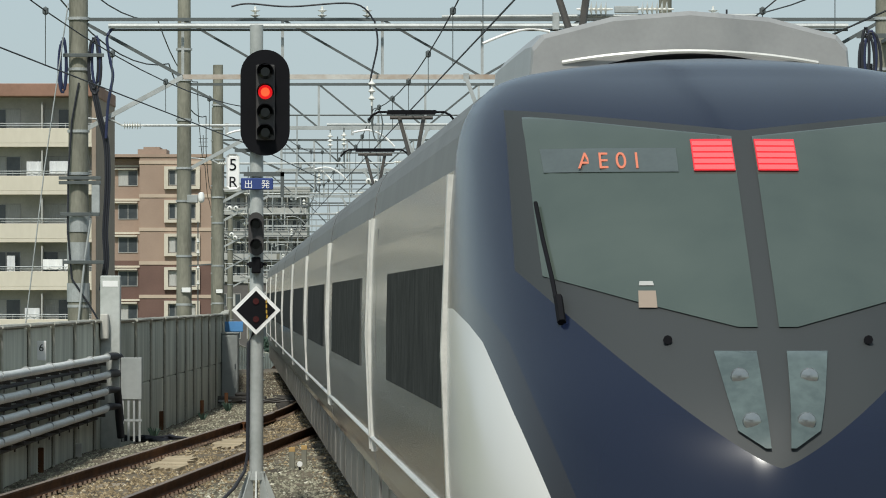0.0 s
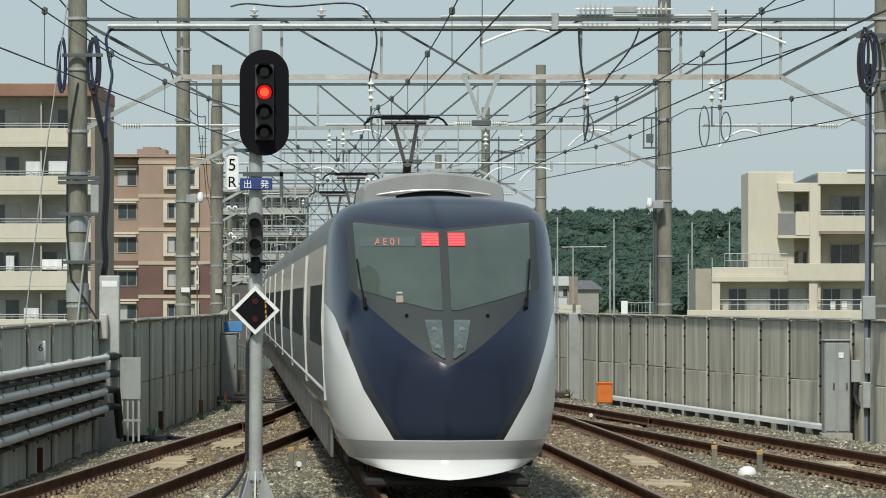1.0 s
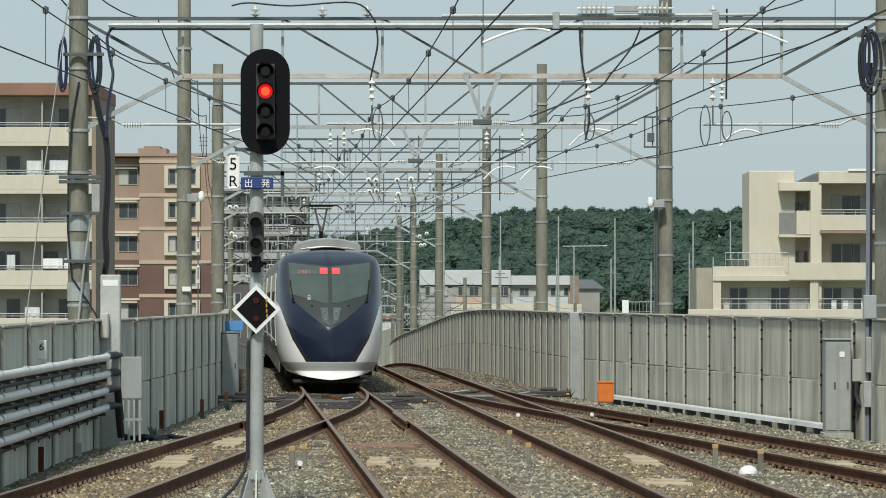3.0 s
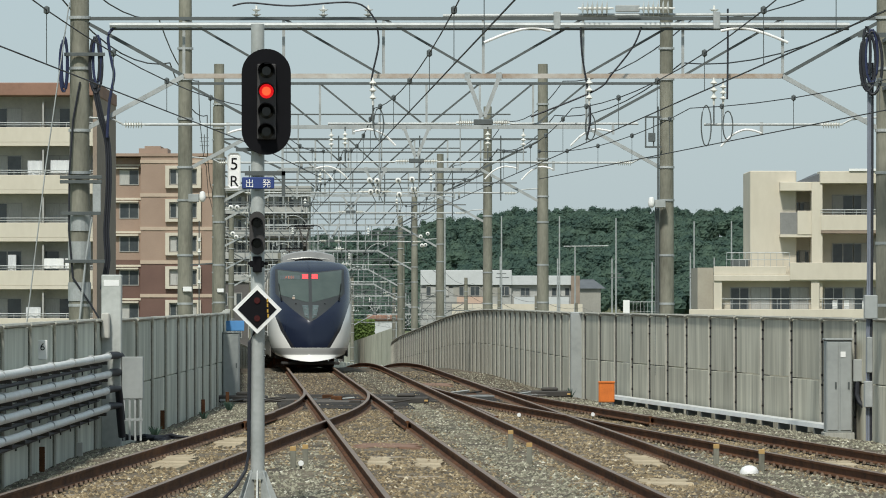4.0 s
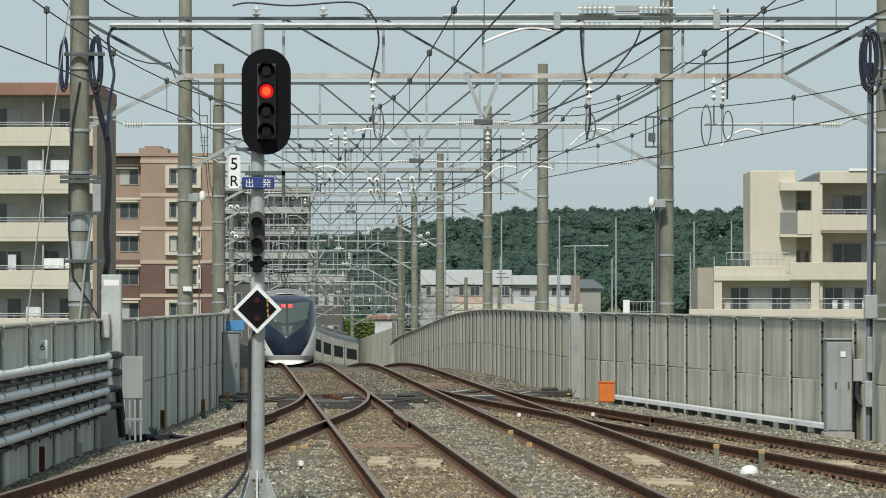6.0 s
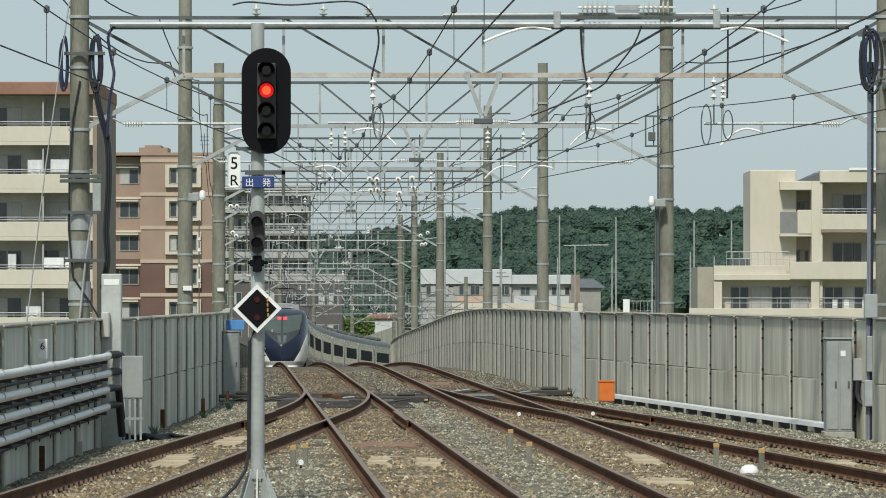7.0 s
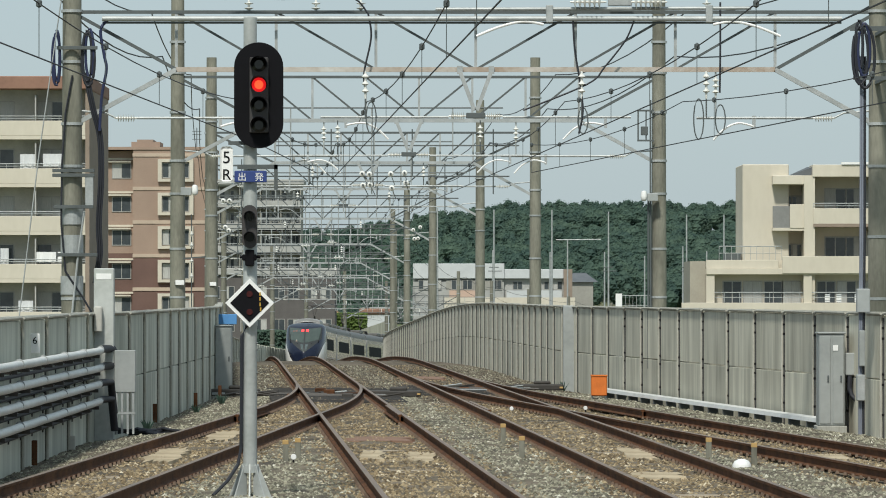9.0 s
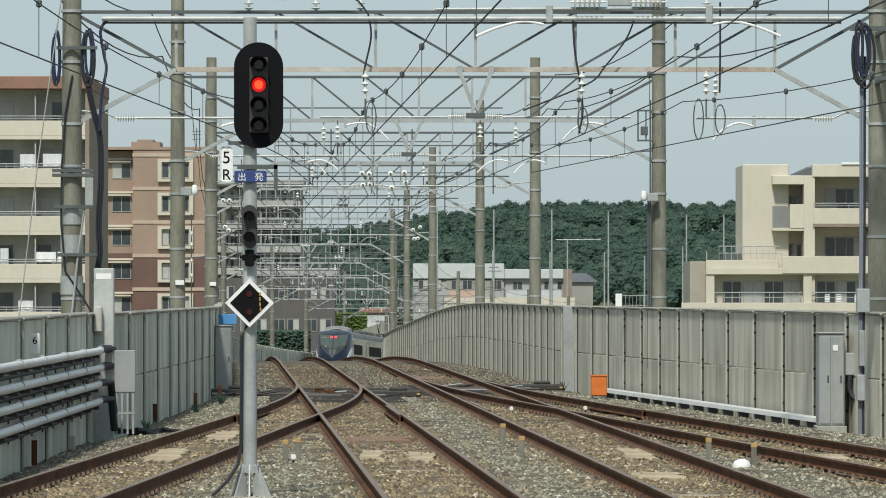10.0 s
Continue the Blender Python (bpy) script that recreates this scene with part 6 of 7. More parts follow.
def near_pole_gear():
    """Cables, clamps and struts on the near pole at the left wall."""
    g = thing("pole_cables", "bundle of blue and black cables on a catenary pole", "cable", on_near(-6.23))
    def loop(x, w, z0, z1, m, r=0.024):
        bm = bmesh.new()
        n = 18
        tube(bm, [(x + w * math.cos(2 * math.pi * k / n), -0.2 + 0.05 * math.sin(math.pi * k / n), (z0 + z1) / 2 + (z1 - z0) / 2 * math.sin(2 * math.pi * k / n)) for k in range(n + 1)], r, 8)
        part("cable_loop", bm, M[m], g)
    for x, w, z0, z1, m in ((-0.25, 0.05, 5.85, 6.72, "blue_cable"), (-0.26, 0.07, 5.78, 6.66, "blue_cable"), (0.27, 0.08, 5.85, 6.72, "cable"), (0.29, 0.11, 5.76, 6.68, "cable"), (0.31, 0.07, 5.92, 6.75, "blue_cable")):
        loop(x, w, z0, z1, m)
    bm = bmesh.new()
    tube(bm, bend([(0.62, -0.15, 6.9), (0.50, -0.18, 6.72), (0.56, -0.18, 6.3), (0.60, -0.18, 6.05), (0.52, -0.16, 5.6), (0.48, -0.15, 5.0)]), 0.026, 8)
    part("blue_feed", bm, M["blue_cable"], g)
    for k, x in enumerate((0.33, 0.365, 0.40)):
        bm = bmesh.new()
        tube(bm, bend([(x - 0.12, -0.15, 6.0), (x, -0.15, 5.4), (x + 0.12, -0.1, 4.9), (x + 0.14, -0.1, 4.2), (x + 0.1, -0.1, 3.4), (x + 0.12, -0.1, 2.9), (x + 0.04, -0.05, 2.4)]), 0.018, 8)
        part("down_cable", bm, M["cable"], g)
    bm = bmesh.new()
    tube(bm, [(0.02, -0.2, 5.95), (-0.1, -0.2, 5.3), (-0.16, -0.2, 4.4), (-0.17, -0.2, 3.4), (-0.1, -0.2, 2.6), (0.2, -0.2, 2.15), (0.35, -0.2, 1.9)], 0.018, 6)
    part("thin_cable", bm, M["cable"], g)
    for z, x0, x1 in ((6.42, -0.25, 0.45), (4.32, -0.32, 0.4), (4.24, -0.32, 0.4), (3.70, -0.3, 0.38), (2.88, -0.25, 0.45)):
        bm = bmesh.new()
        box(bm, x0, x1, -0.26, -0.21, z - 0.03, z + 0.03, 0.004)
        part("cross_arm", bm, M["galvd"], g)
    bm = bmesh.new()
    box(bm, 0.24, 0.38, -0.25, -0.2, 3.72, 4.25, 0.01)
    part("plate", bm, M["galv"], g)
    bm = bmesh.new()
    tube(bm, [(0.22, -0.2, 3.6), (0.12, -0.22, 2.9), (0.0, -0.25, 1.7)], 0.02, 6)
    part("stay_rod", bm, M["galv"], g)
    bm = bmesh.new()
    tube(bm, [(-0.15, -0.4, 7.3), (-0.55, -0.4, 4.5), (-0.9, -0.4, 1.6)], 0.012, 5)
    part("earth_wire", bm, M["galv"], g)
    for z in (2.2, 2.9, 3.4):
        bm = bmesh.new()
        lathe(bm, [(0.196, z), (0.196, z + 0.32)], 18)
        part("sleeve", bm, M["galv"], g)


# ---------- buildings and distance ----------
def block(parent, name, x0, x1, y0, y1, z0, z1, m, bev=0.0):
    bm = bmesh.new()
    box(bm, x0, x1, y0, y1, z0, z1, bev)
    return part(name, bm, M[m], parent)


def rail_line(parent, x0, x1, y, z0, z1, n):
    """Two rails on thin posts, each a piece of its own."""
    for z, r in ((z1, 0.03), ((z0 + z1) / 2, 0.02)):
        bm = bmesh.new()
        tube(bm, [(x0, y, z), (x1, y, z)], r, 5)
        part("handrail", bm, M["galv"], parent)
    bm = bmesh.new()
    tube(bm, [(0, 0, 0), (0, 0, z1 - z0)], 0.02, 4)
    first = part("post", bm, M["galv"], parent)
    first.matrix_basis = pose(x0, y, z0)
    for i in range(1, n + 1):
        share("post", first.data, parent, pose(x0 + (x1 - x0) * i / n, y, z0))


def left_flats():
    b = thing("apartment_building", "cream apartment block with long balconies and a brown roof edge", "apartment building", pose(-60.0, 328, -11.58))
    fh, W = 2.92, 38.6
    block(b, "wall", 0, W, 1.5, 19, -3, 9 * fh, "porcelain2")
    block(b, "side_wall", W, W + 0.25, 0.0, 19, -3, 9 * fh + 0.2, "palebrown")
    block(b, "roof", -0.3, W + 0.3, -0.25, 19.2, 9 * fh - 0.08, 9 * fh + 0.72, "roof", 0.05)
    rnd = random.Random(2)
    for f in range(9):
        z = f * fh
        block(b, "balcony_slab", 0, W, 0.0, 1.5, z - 0.22, z, "cream")
        block(b, "balcony_front", 0, W, 0.0, 0.15, z, z + 0.92, "cream", 0.02)
        rail_line(b, 0, W, 0.08, z + 0.92, z + 1.2, 24)
        for i in range(6):
            x = 2.5 + i * 6.6
            block(b, "partition", x, x + 0.08, 0.2, 1.5, z, z + 2.5, "curtain")
        for i in range(12):
            x = 0.4 + i * 3.2
            if x > 20:
                wall_window(b, x, x + 1.7, 1.5, z + 0.1, z + 2.1)
    for x, z, w, h, m in ((33.2, 3 * fh, 1.3, 0.75, "white"), (35.6, 3 * fh, 2.2, 0.75, "white"), (34.5, 4 * fh, 0.9, 0.85, "linen"), (35.6, 5 * fh + 0.1, 1.2, 0.8, "white"), (36.9, 5 * fh + 0.1, 1.0, 0.8, "white"), (34.6, 7 * fh, 0.9, 1.1, "linen"),
                          (36.0, 7 * fh + 0.1, 1.2, 1.0, "linen"), (37.2, 7 * fh, 0.7, 1.1, "pinkcloth"), (30.6, 7 * fh, 1.2, 0.6, "linen"), (33.4, 5 * fh, 0.5, 1.2, "linen")):
        l = thing("hanging_laundry", "pale laundry hung over a balcony front", "laundry", pose(-60.0 + x, 328.22, -11.58 + z), group="laundry on the balconies")
        bm = bmesh.new()
        n = 6
        sheet(bm, [[(w * i / n, 0.05 * math.sin(i * 2.1), 0.92 + zz * 0.8) for i in range(n + 1)] for zz in (0.0, h / 2, h)])
        ext = bmesh.ops.extrude_face_region(bm, geom=list(bm.faces))
        bmesh.ops.translate(bm, vec=(0, 0.03, 0), verts=[v for v in ext["geom"] if isinstance(v, bmesh.types.BMVert)])
        bmesh.ops.recalc_face_normals(bm, faces=bm.faces)
        part("cloth", bm, M[m], l)


def brown_flats():
    b = thing("apartment_building", "brown tiled apartment block with pale bands and window bays", "apartment building", pose(-26.3, 467, 0))
    block(b, "wall", -9, 0, 1.2, 14, -16, 5.6, "dbrown")
    block(b, "wall", -9, 0, 1.2, 14, 5.6, 14.5, "brown")
    block(b, "wall", 0, 6.8, 0, 14, -16, 5.2, "dbrown")
    block(b, "wall", 0, 6.8, 0, 14, 5.2, 14.6, "brown")
    block(b, "roof", -9.1, 6.9, -0.1, 14.1, 14.6, 14.85, "brown")
    block(b, "roof_house", -0.2, 2.3, 0.6, 6, 14.85, 15.3, "brown")
    block(b, "roof_house", 0.3, 1.7, 0.6, 6, 15.3, 15.5, "brown")
    for k in range(10):
        z = 12.8 - 2.92 * k
        block(b, "band", -9.05, -0.003, 1.12, 1.2, z + 0.95, z + 1.12, "cream")
        block(b, "band", -0.05, 6.85, -0.07, 0.0, z + 1.2, z + 1.5, "stripe")
        block(b, "awning", -2.3, -0.25, 0.75, 1.2, z + 0.72, z + 0.86, "cream")
        wall_window(b, -1.85, -0.3, 1.2, z - 0.62, z + 0.6)
        # pale bay round each window
        for x0, x1, z0, z1 in ((2.15, 5.25, z + 0.72, z + 0.98), (2.15, 5.25, z - 0.98, z - 0.72), (2.15, 2.5, z - 0.72, z + 0.72), (4.9, 5.25, z - 0.72, z + 0.72)):
            block(b, "bay_frame", x0, x1, -0.35, 0.0, z0, z1, "palebay")
        wall_window(b, 2.6, 3.6, 0.0, z - 0.6, z + 0.6)
        wall_window(b, 3.8, 4.8, 0.0, z - 0.6, z + 0.6)
    bm = bmesh.new()
    tube(bm, [(5.4, 3, 14.85), (5.4, 3, 16.6)], 0.04, 5)
    for z in (15.6, 16.0, 16.3):
        tube(bm, [(5.0, 3, z), (5.8, 3, z)], 0.025, 4)
    part("aerial", bm, M["galvd"], b)


def right_flats():
    b = thing("apartment_building", "cream apartment block with balconies, terrace and stair tower", "apartment building", pose(0, 325, 0))
    block(b, "stair_tower", 18.68, 21.5, 1.5, 9, -14, 10.0, "cream", 0.05)
    block(b, "wall", 20.7, 33, 2.6, 14, -14, 9.2, "cream")
    # small bay with its own balcony
    block(b, "roof_edge", 20.45, 22.5, 0.5, 3, 8.75, 9.3, "cream", 0.03)
    block(b, "balcony_front", 20.46, 21.5, 0.6, 0.75, 6.1, 7.45, "greypanel", 0.02)
    block(b, "balcony_front", 21.5, 22.4, 0.5, 0.65, 6.1, 7.55, "cream", 0.02)
    block(b, "balcony_slab", 20.45, 22.5, 0.55, 2.6, 5.95, 6.12, "cream")
    block(b, "pilaster", 22.35, 23.0, 0.3, 3, -6, 9.3, "cream")
    bm = bmesh.new()
    v = [bm.verts.new(p) for p in ((21.5, 0.8, 9.3), (22.8, 0.8, 9.3), (23.1, 0.8, 9.9), (21.5, 4, 9.3), (22.8, 4, 9.9), (23.1, 4, 9.9))]
    for q in ((0, 1, 2), (0, 2, 5, 3), (1, 4, 5, 2), (0, 3, 4, 1), (3, 5, 4)):
        bm.faces.new([v[i] for i in q])
    bmesh.ops.recalc_face_normals(bm, faces=bm.faces)
    part("pitched_roof", bm, M["slate"], b)
    block(b, "roof_parapet", 22.85, 33, 0.2, 3, 9.2, 9.95, "cream", 0.03)
    block(b, "roof_coping", 24.6, 33, 0.1, 0.4, 9.96, 10.1, "white")
    for z in (6.35, 3.4):
        if z > 4:
            block(b, "balcony_front", 22.9, 33, 0.2, 0.38, z, z + 0.95, "cream", 0.02)
            block(b, "balcony_edge", 22.9, 33, 0.18, 2.6, z - 0.17, z - 0.003, "palebrown")
            rail_line(b, 22.9, 33, 0.3, z + 0.95, z + 1.25, 14)
        wall_window(b, 23.8, 25.0, 2.6, z + 0.2, z + 2.15)
        wall_window(b, 25.1, 26.0, 2.6, z + 0.2, z + 2.15)
        wall_window(b, 21.0, 21.7, 2.6, z + 0.2, z + 1.7)
        wall_window(b, 21.8, 22.3, 2.6, z + 0.2, z + 1.7)
        # grey slab before the cream wall stands in for the recess's shade
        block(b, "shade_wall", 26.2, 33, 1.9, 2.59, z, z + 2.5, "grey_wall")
    # terrace and lower wing
    block(b, "terrace_front", 21.0, 33, -0.06, 0.2, 3.35, 4.4, "cream", 0.02)
    block(b, "terrace_front", 16.4, 20.8, 0.2, 0.4, 3.65, 4.17, "cream", 0.02)
    block(b, "terrace_slab", 16.4, 33, 0.0, 9, 3.28, 3.65, "cream", 0.03)
    # darker cream puts the shade of the side turned from the sun into colour
    block(b, "end_wall", 15.45, 16.4, 0.8, 9, -14, 4.1, "shaded_cream")
    block(b, "wall", 16.4, 33, 1.1, 9, -14, 3.3, "cream")
    rail_line(b, 17.2, 21.0, 0.5, 4.17, 5.0, 10)
    block(b, "roof_plant", 17.6, 18.6, 2.0, 3.0, 3.6, 4.6, "galvd")
    for x in (16.4, 22.3):
        block(b, "column", x, x + 0.5, 0.1, 0.6, 0.9, 3.3, "cream")
    for x in (17.5, 18.75, 20.0, 21.1, 23.2, 24.45, 25.7):
        wall_window(b, x, x + 1.05, 1.1, 1.25, 2.85)
    rail_line(b, 16.6, 33, 0.15, 1.6, 2.2, 18)
    block(b, "lower_front", 14.9, 33, -0.1, 0.1, 0.8, 1.58, "cream", 0.02)
    block(b, "lower_slab", 14.9, 33, -0.07, 1.09, 0.55, 0.82, "cream")
    block(b, "lower_wall", 15.4, 33, 1.05, 1.095, -14, 0.55, "cream")
    for x in (23.6, 24.3, 25.4, 26.0):
        block(b, "drying_cloth", x, x + 0.3, 0.3, 0.34, 1.62, 2.1, "white")


def low_buildings():
    b = thing("low_building", "long low pale grey building with a dark window band", "building", pose(0, 620, 0))
    block(b, "wall", -2.6, 7.9, 0, 12, -14, 3.4, "lowwall")
    block(b, "wall", 7.9, 14.8, 0.5, 12, -14, 3.4, "lowwall")
    block(b, "roof_front", -2.6, 7.95, -0.3, 0.4, 3.75, 5.5, "lowwhite", 0.05)
    block(b, "roof_front", 7.95, 14.8, -0.1, 0.6, 3.75, 4.85, "lowwhite", 0.05)
    block(b, "roof", -2.6, 14.8, 0.4, 12, 3.4, 3.76, "lowwall")
    block(b, "end_wall", 14.8, 15.8, -0.3, 8, -14, 4.85, "palebrown")
    block(b, "window_band", 1.2, 7.7, -0.05, 0.0, 2.5, 3.6, "grey_wall")
    block(b, "lower_wall", 1.6, 4.6, -0.3, 0.0, -3, 2.4, "pinkwall")
    block(b, "lower_wall", 8.2, 14.6, 0.2, 0.45, -3, 2.4, "lowwhite")
    for x in (-1.9, -0.4, 1.9, 3.2, 4.6, 6.6, 9.0, 11.2, 12.6, 13.6):
        wall_window(b, x, x + 1.0, -0.06 if x < 7.9 else 0.5, 2.55, 3.55)
    y = thing("yard_wall", "cream yard wall in front of a low building", "wall", pose(0, 600, 0), kind="structure")
    block(y, "wall", 1.0, 15.6, 0, 0.3, -13, 1.6, "cream")
    h = thing("small_house", "small grey house with a low dark roof", "house", pose(17.4, 640, 0))
    block(h, "wall", -1.4, 1.4, 0, 5, -14, 3.4, "grey_wall")
    bm = bmesh.new()
    v = [bm.verts.new(p) for p in ((-1.9, -0.4, 3.4), (2.0, -0.4, 3.4), (2.0, 5.4, 3.4), (-1.9, 5.4, 3.4), (-0.9, 2.5, 4.5), (0.6, 2.5, 4.5))]
    for q in ((0, 1, 5, 4), (1, 2, 5), (2, 3, 4, 5), (3, 0, 4), (3, 2, 1, 0)):
        bm.faces.new([v[i] for i in q])
    part("roof", bm, M["slate"], h)
    s = thing("storage_fence", "pale fence and hoarding beyond the noise wall", "fence", pose(0, 420, 0))
    block(s, "hoarding", 14.1, 14.6, 0, 0.2, -10, 2.1, "white")
    rail_line(s, 14.6, 18.0, 0.1, 0.4, 1.95, 12)
    # grey flats far behind the wires
    slab_building("apartment_building", "grey concrete flats seen through the overhead wires", -30.5, 690, 13.2, 12, -13.0, 10, 2.9, 5, 0, M["grey_wall"], M["lowwall"], True, M["lowwall"])
    slab_building("low_building", "dark grey-brown low building with dark windows behind the wires", -24, 560, 13.5, 10, -13.0, 5, 3.4, 4, 0, M["taupe"], M["palebrown"], False, M["lowwall"])
    # ramp wall beyond the curve
    r = thing("ramp_wall", "pale panelled wall along a far ramp", "wall", kind="structure")
    n = 12
    for i in range(n):
        bm = bmesh.new()
        p, q = i / n, (i + 0.96) / n
        a0, a1 = Vector((-12.2, 600, 0)).lerp(Vector((-5.0, 530, 0)), p), Vector((-12.2, 600, 0)).lerp(Vector((-5.0, 530, 0)), q)
        z0, z1 = -3.3 + 2.6 * p, -3.3 + 2.6 * q
        vs = [bm.verts.new(v) for v in ((a0.x, a0.y, z0 - 6), (a1.x, a1.y, z1 - 6), (a1.x, a1.y, z1), (a0.x, a0.y, z0))]
        vt = [bm.verts.new(v.co + Vector((0.1, 0.3, 0))) for v in vs]
        bm.faces.new(vs)
        bm.faces.new(vt[::-1])
        for j in range(4):
            bm.faces.new((vs[j], vt[j], vt[(j + 1) % 4], vs[(j + 1) % 4]))
        bmesh.ops.recalc_face_normals(bm, faces=bm.faces)
        part("panel", bm, M["panel"], r)
    # mast poles in front of the wood
    for x, y, z0, z1 in ((6.1, 560, -12, 10.8), (6.0, 562, -12, 6.6), (12.15, 560, -12, 10.8), (12.0, 562, -12, 6.4), (18.05, 560, -12, 10.6), (17.7, 562, -12, 6.4), (26.2, 560, -12, 10.3), (30.1, 560, -12, 10.3), (25.9, 562, -12, 7.0), (0.2, 560, -12, 11), (21.9, 562, -12, 6), (28.4, 562, -12, 6.5), (13.9, 565, -12, 7.7)):
        m = thing("steel_mast", "thin pale steel mast in front of the wood", "mast", pose(x, y, 0), group="steel masts")
        bm = bmesh.new()
        lathe(bm, [(0.13, z0), (0.07, z1)], 8)
        part("tube", bm, M["galv"], m)
        if (x, z1) == (13.9, 7.7):
            bm = bmesh.new()
            tube(bm, [(-1.2, 0, 7.7), (3.5, 0, 7.75)], 0.06, 6)
            part("crossbar", bm, M["galv"], m)
        if x in (18.05, 26.2, 6.1):
            bm = bmesh.new()
            tube(bm, [(-0.6, 0, 4.4), (0.8, 0, 4.4)], 0.05, 6)
            tube(bm, [(-0.5, 0, 4.8), (0.5, 0, 4.8)], 0.05, 6)
            part("arm", bm, M["galvd"], m)


def hedge(name, label, x0, x1, y, z0, z1, n, mat_name):
    rnd = random.Random(int(y) + n)
    verts, faces = [], []
    for i in range(n):
        x, z, yy = rnd.uniform(x0, x1), z0 + (z1 - z0) * rnd.random() ** 0.6, y + rnd.uniform(-1.5, 1.5)
        s = rnd.uniform(0.07, 0.19)
        k = len(verts)
        for j in range(4):
            a = j * 1.57 + rnd.random()
            verts.append((x + math.cos(a) * s, yy + math.sin(a) * s, z + rnd.uniform(-0.1, 0.1)))
        verts.append((x, yy, z + s))
        faces += [(k, k + 1, k + 4), (k + 1, k + 2, k + 4), (k + 2, k + 3, k + 4), (k + 3, k, k + 4)]
    me = bpy.data.meshes.new(name)
    me.from_pydata(verts, [], faces)
    me.materials.append(M[mat_name])
    tagged(new(name, me), label, "hedge", kind="stuff")


def far_garden():
    hedge("green_bank", "dark green shrub bank beyond the viaduct", -16.5, -11.0, 470, -7, -1.2, 16000, "leafy")
    hedge("garden_shrubs", "bright green garden shrubs beyond the tracks", -14.0, -8.2, 640, -5, -0.35, 11000, "brightleaf")
    t = thing("garden_pavilion", "tan tent-roofed garden pavilion among shrubs", "pavilion", pose(-13.2, 652, -1.3))
    bm = bmesh.new()
    lathe(bm, [(1.7, 0.9), (0.1, 2.1)], 8)
    part("roof", bm, M["tan"], t)
    bm = bmesh.new()
    lathe(bm, [(1.2, -6), (1.2, 0.9)], 8)
    part("wall", bm, M["palebrown"], t)
    h = thing("small_house", "pale house with a red-brown roof beyond the shrubs", "house", pose(-7.6, 668, -4.0))
    block(h, "wall", -1.6, 1.8, 0, 5, -6, 3.4, "lowwhite")
    block(h, "roof", -1.9, 2.1, -0.3, 5.3, 3.4, 4.2, "roof", 0.2)


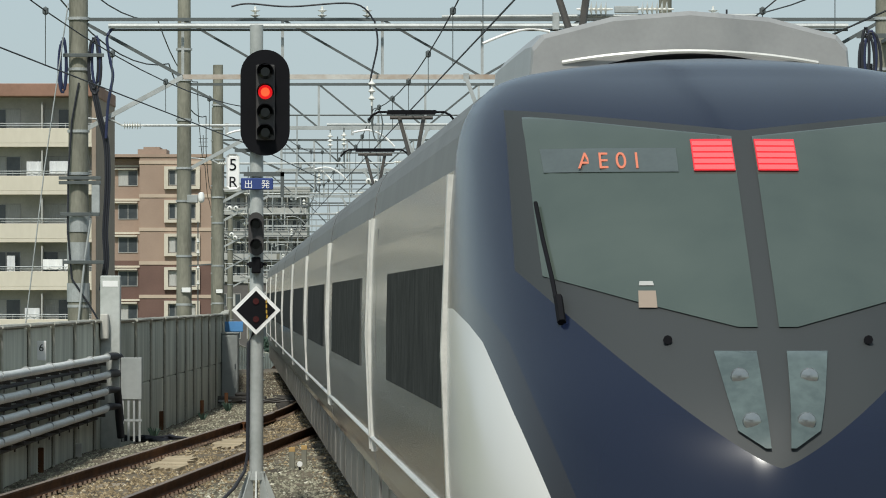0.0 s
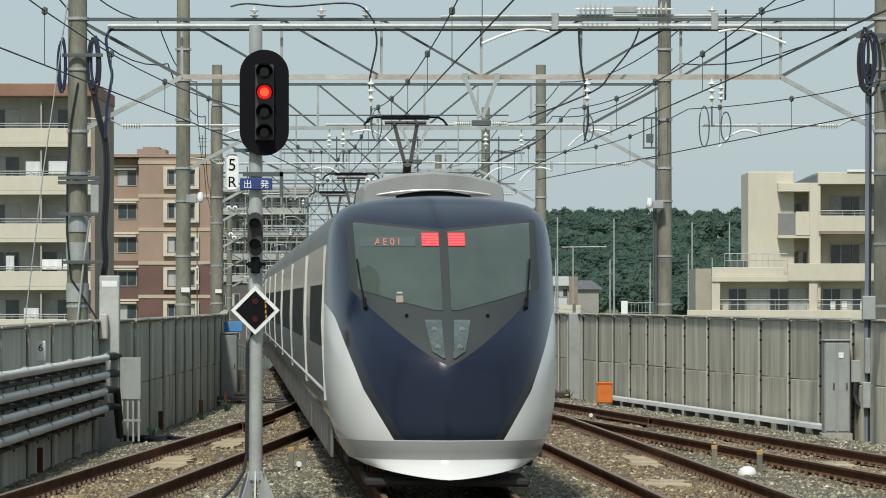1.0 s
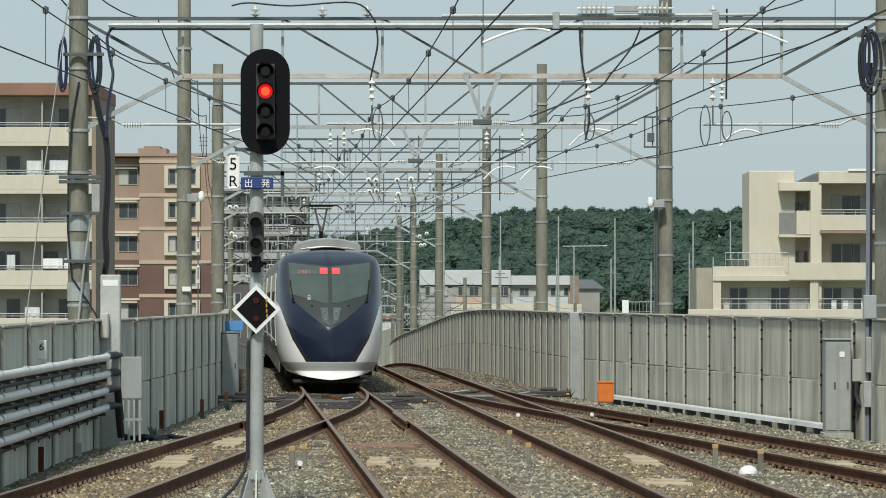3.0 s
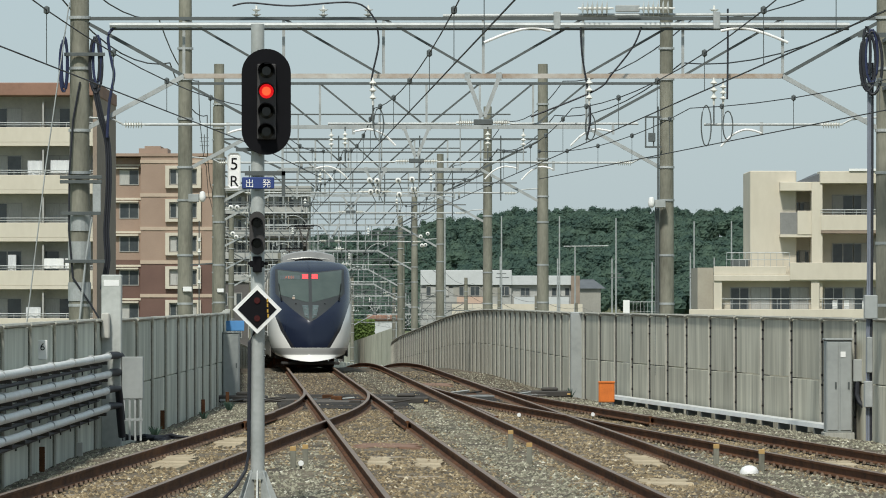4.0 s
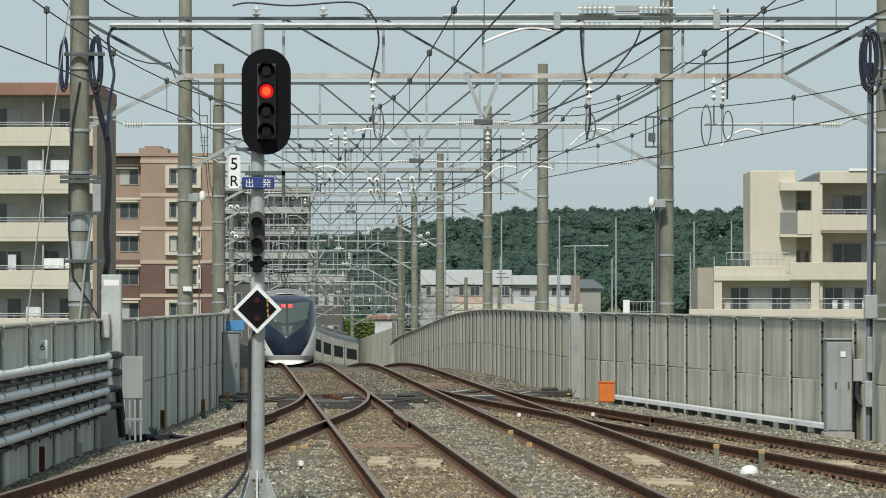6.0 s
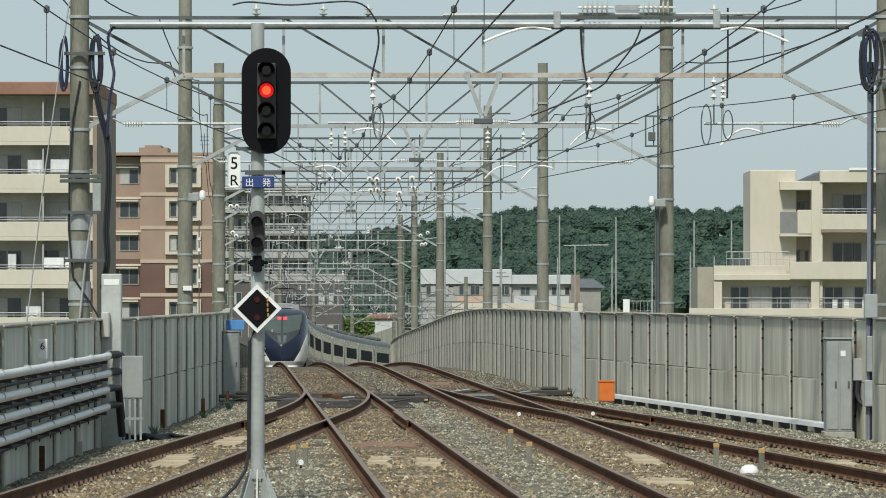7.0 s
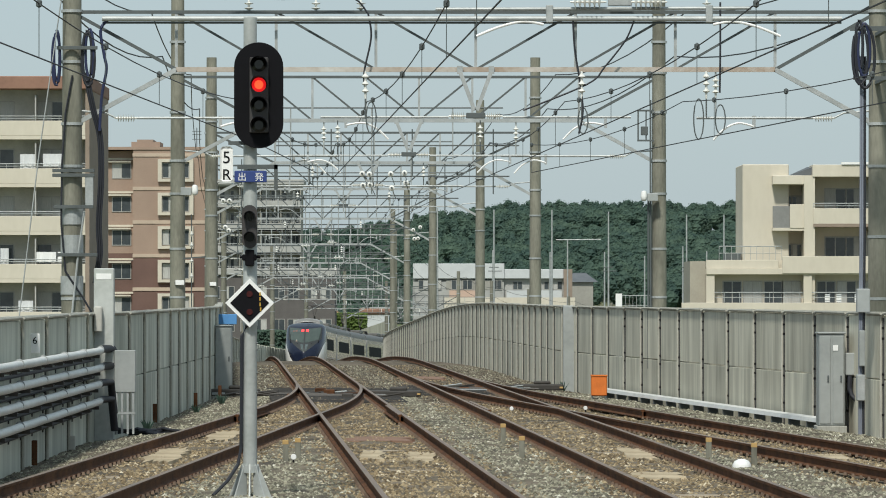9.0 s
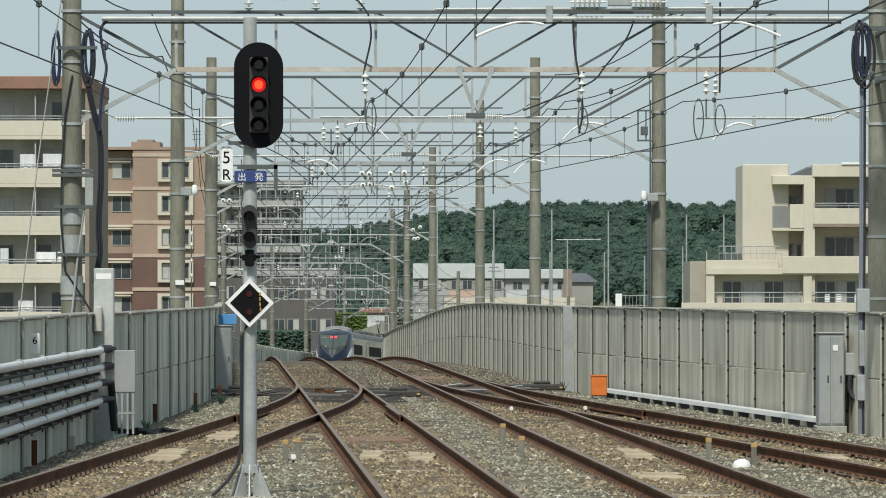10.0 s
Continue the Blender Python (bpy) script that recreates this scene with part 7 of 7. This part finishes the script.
for nm, a in dict(
        cabinet=((0.40, 0.42, 0.41), 0.55, (0.30, 0.32, 0.31)), zinc=((0.56, 0.58, 0.55), 0.5, (0.36, 0.38, 0.355)), pipe=((0.74, 0.75, 0.73), 0.45, (0.58, 0.59, 0.57)), darksteel=((0.035, 0.033, 0.03), 0.6, (0.06, 0.05, 0.04)),
        porcelain2=((0.52, 0.51, 0.46), 0.8, (0.40, 0.39, 0.35)), bluesign=((0.10, 0.30, 0.62), 0.6, (0.08, 0.24, 0.5)), blue_conduit=((0.22, 0.24, 0.29), 0.5, (0.16, 0.18, 0.22)), ochre=((0.55, 0.36, 0.14), 0.8, (0.4, 0.26, 0.1)),
        palesand=((0.56, 0.46, 0.31), 0.95, (0.27, 0.21, 0.13)), reddish=((0.26, 0.15, 0.10), 0.95, (0.18, 0.11, 0.075)), linen=((0.74, 0.75, 0.74), 0.9, (0.6, 0.61, 0.62)), pinkcloth=((0.75, 0.55, 0.42), 0.9, (0.6, 0.4, 0.3)),
        stripe=((0.50, 0.40, 0.31), 0.9, (0.44, 0.35, 0.27)), palebay=((0.62, 0.57, 0.47), 0.8, (0.54, 0.49, 0.4)), greypanel=((0.26, 0.26, 0.25), 0.5, (0.2, 0.2, 0.19)), slate=((0.13, 0.14, 0.15), 0.7, (0.09, 0.1, 0.11)),
        taupe=((0.125, 0.115, 0.11), 0.9, (0.095, 0.088, 0.084)), palebrown=((0.30, 0.24, 0.19), 0.9, (0.24, 0.19, 0.15)), shaded_cream=((0.40, 0.37, 0.30), 0.9, (0.34, 0.31, 0.25)), lowwall=((0.42, 0.42, 0.40), 0.9, (0.34, 0.34, 0.32)), lowwhite=((0.58, 0.60, 0.60), 0.85, (0.5, 0.52, 0.52)),
        pinkwall=((0.58, 0.42, 0.33), 0.9, (0.5, 0.36, 0.28)), tan=((0.50, 0.32, 0.17), 0.9, (0.42, 0.26, 0.13))).items():
    M[nm] = mat(nm, a[0], a[1], c2=a[2], scale=1.0, fine=9)
M["cabinet"].node_tree.nodes["Principled BSDF"].inputs["Metallic"].default_value = 0.2


def bright_leaf():
    m = M["leafy"].copy()
    m.name = "bright_leaves"
    for n in m.node_tree.nodes:
        if n.type == "VALTORGB":
            n.color_ramp.elements[0].color, n.color_ramp.elements[1].color = (0.10, 0.16, 0.035, 1), (0.22, 0.31, 0.075, 1)
    return m


M["brightleaf"] = bright_leaf()

# ---------- build ----------
ground()
deck()
tracks()
noise_wall("wall_right", wall_right, 65.2, 600, "grey concrete panel noise wall with dark steel posts", lambda d: 3.45 if d < 115 else 2.9, 0.12, "panel")
noise_wall("wall_left", wall_left, 66.8, 600, "pale blue-grey concrete panel noise wall with dark steel posts", lambda d: 4.8 if d < 95 else 4.4 if d < 108 else 3.3, -0.02, "pale_panel")
overhead()
signal()
rear_car = end_car()
car_p = middle_car(2.5)
car_n = middle_car(None)
cars = [car_n, car_p, copy_thing(car_p, Matrix()), copy_thing(car_n, Matrix()), copy_thing(car_n, Matrix()), copy_thing(car_n, Matrix()), copy_thing(car_n, Matrix())]
woods()
stones()
left_side()
right_side()
point_machine(-4.75, 126.5, 1)
point_machine(-0.95, 124.5, -1)
point_machine(2.55, 133.0, -1)
flat_patches()
weeds()
beam_fittings()
near_pole_gear()
pole_furniture()
left_flats()
brown_flats()
right_flats()
low_buildings()
far_garden()
platform()
station()
motions()
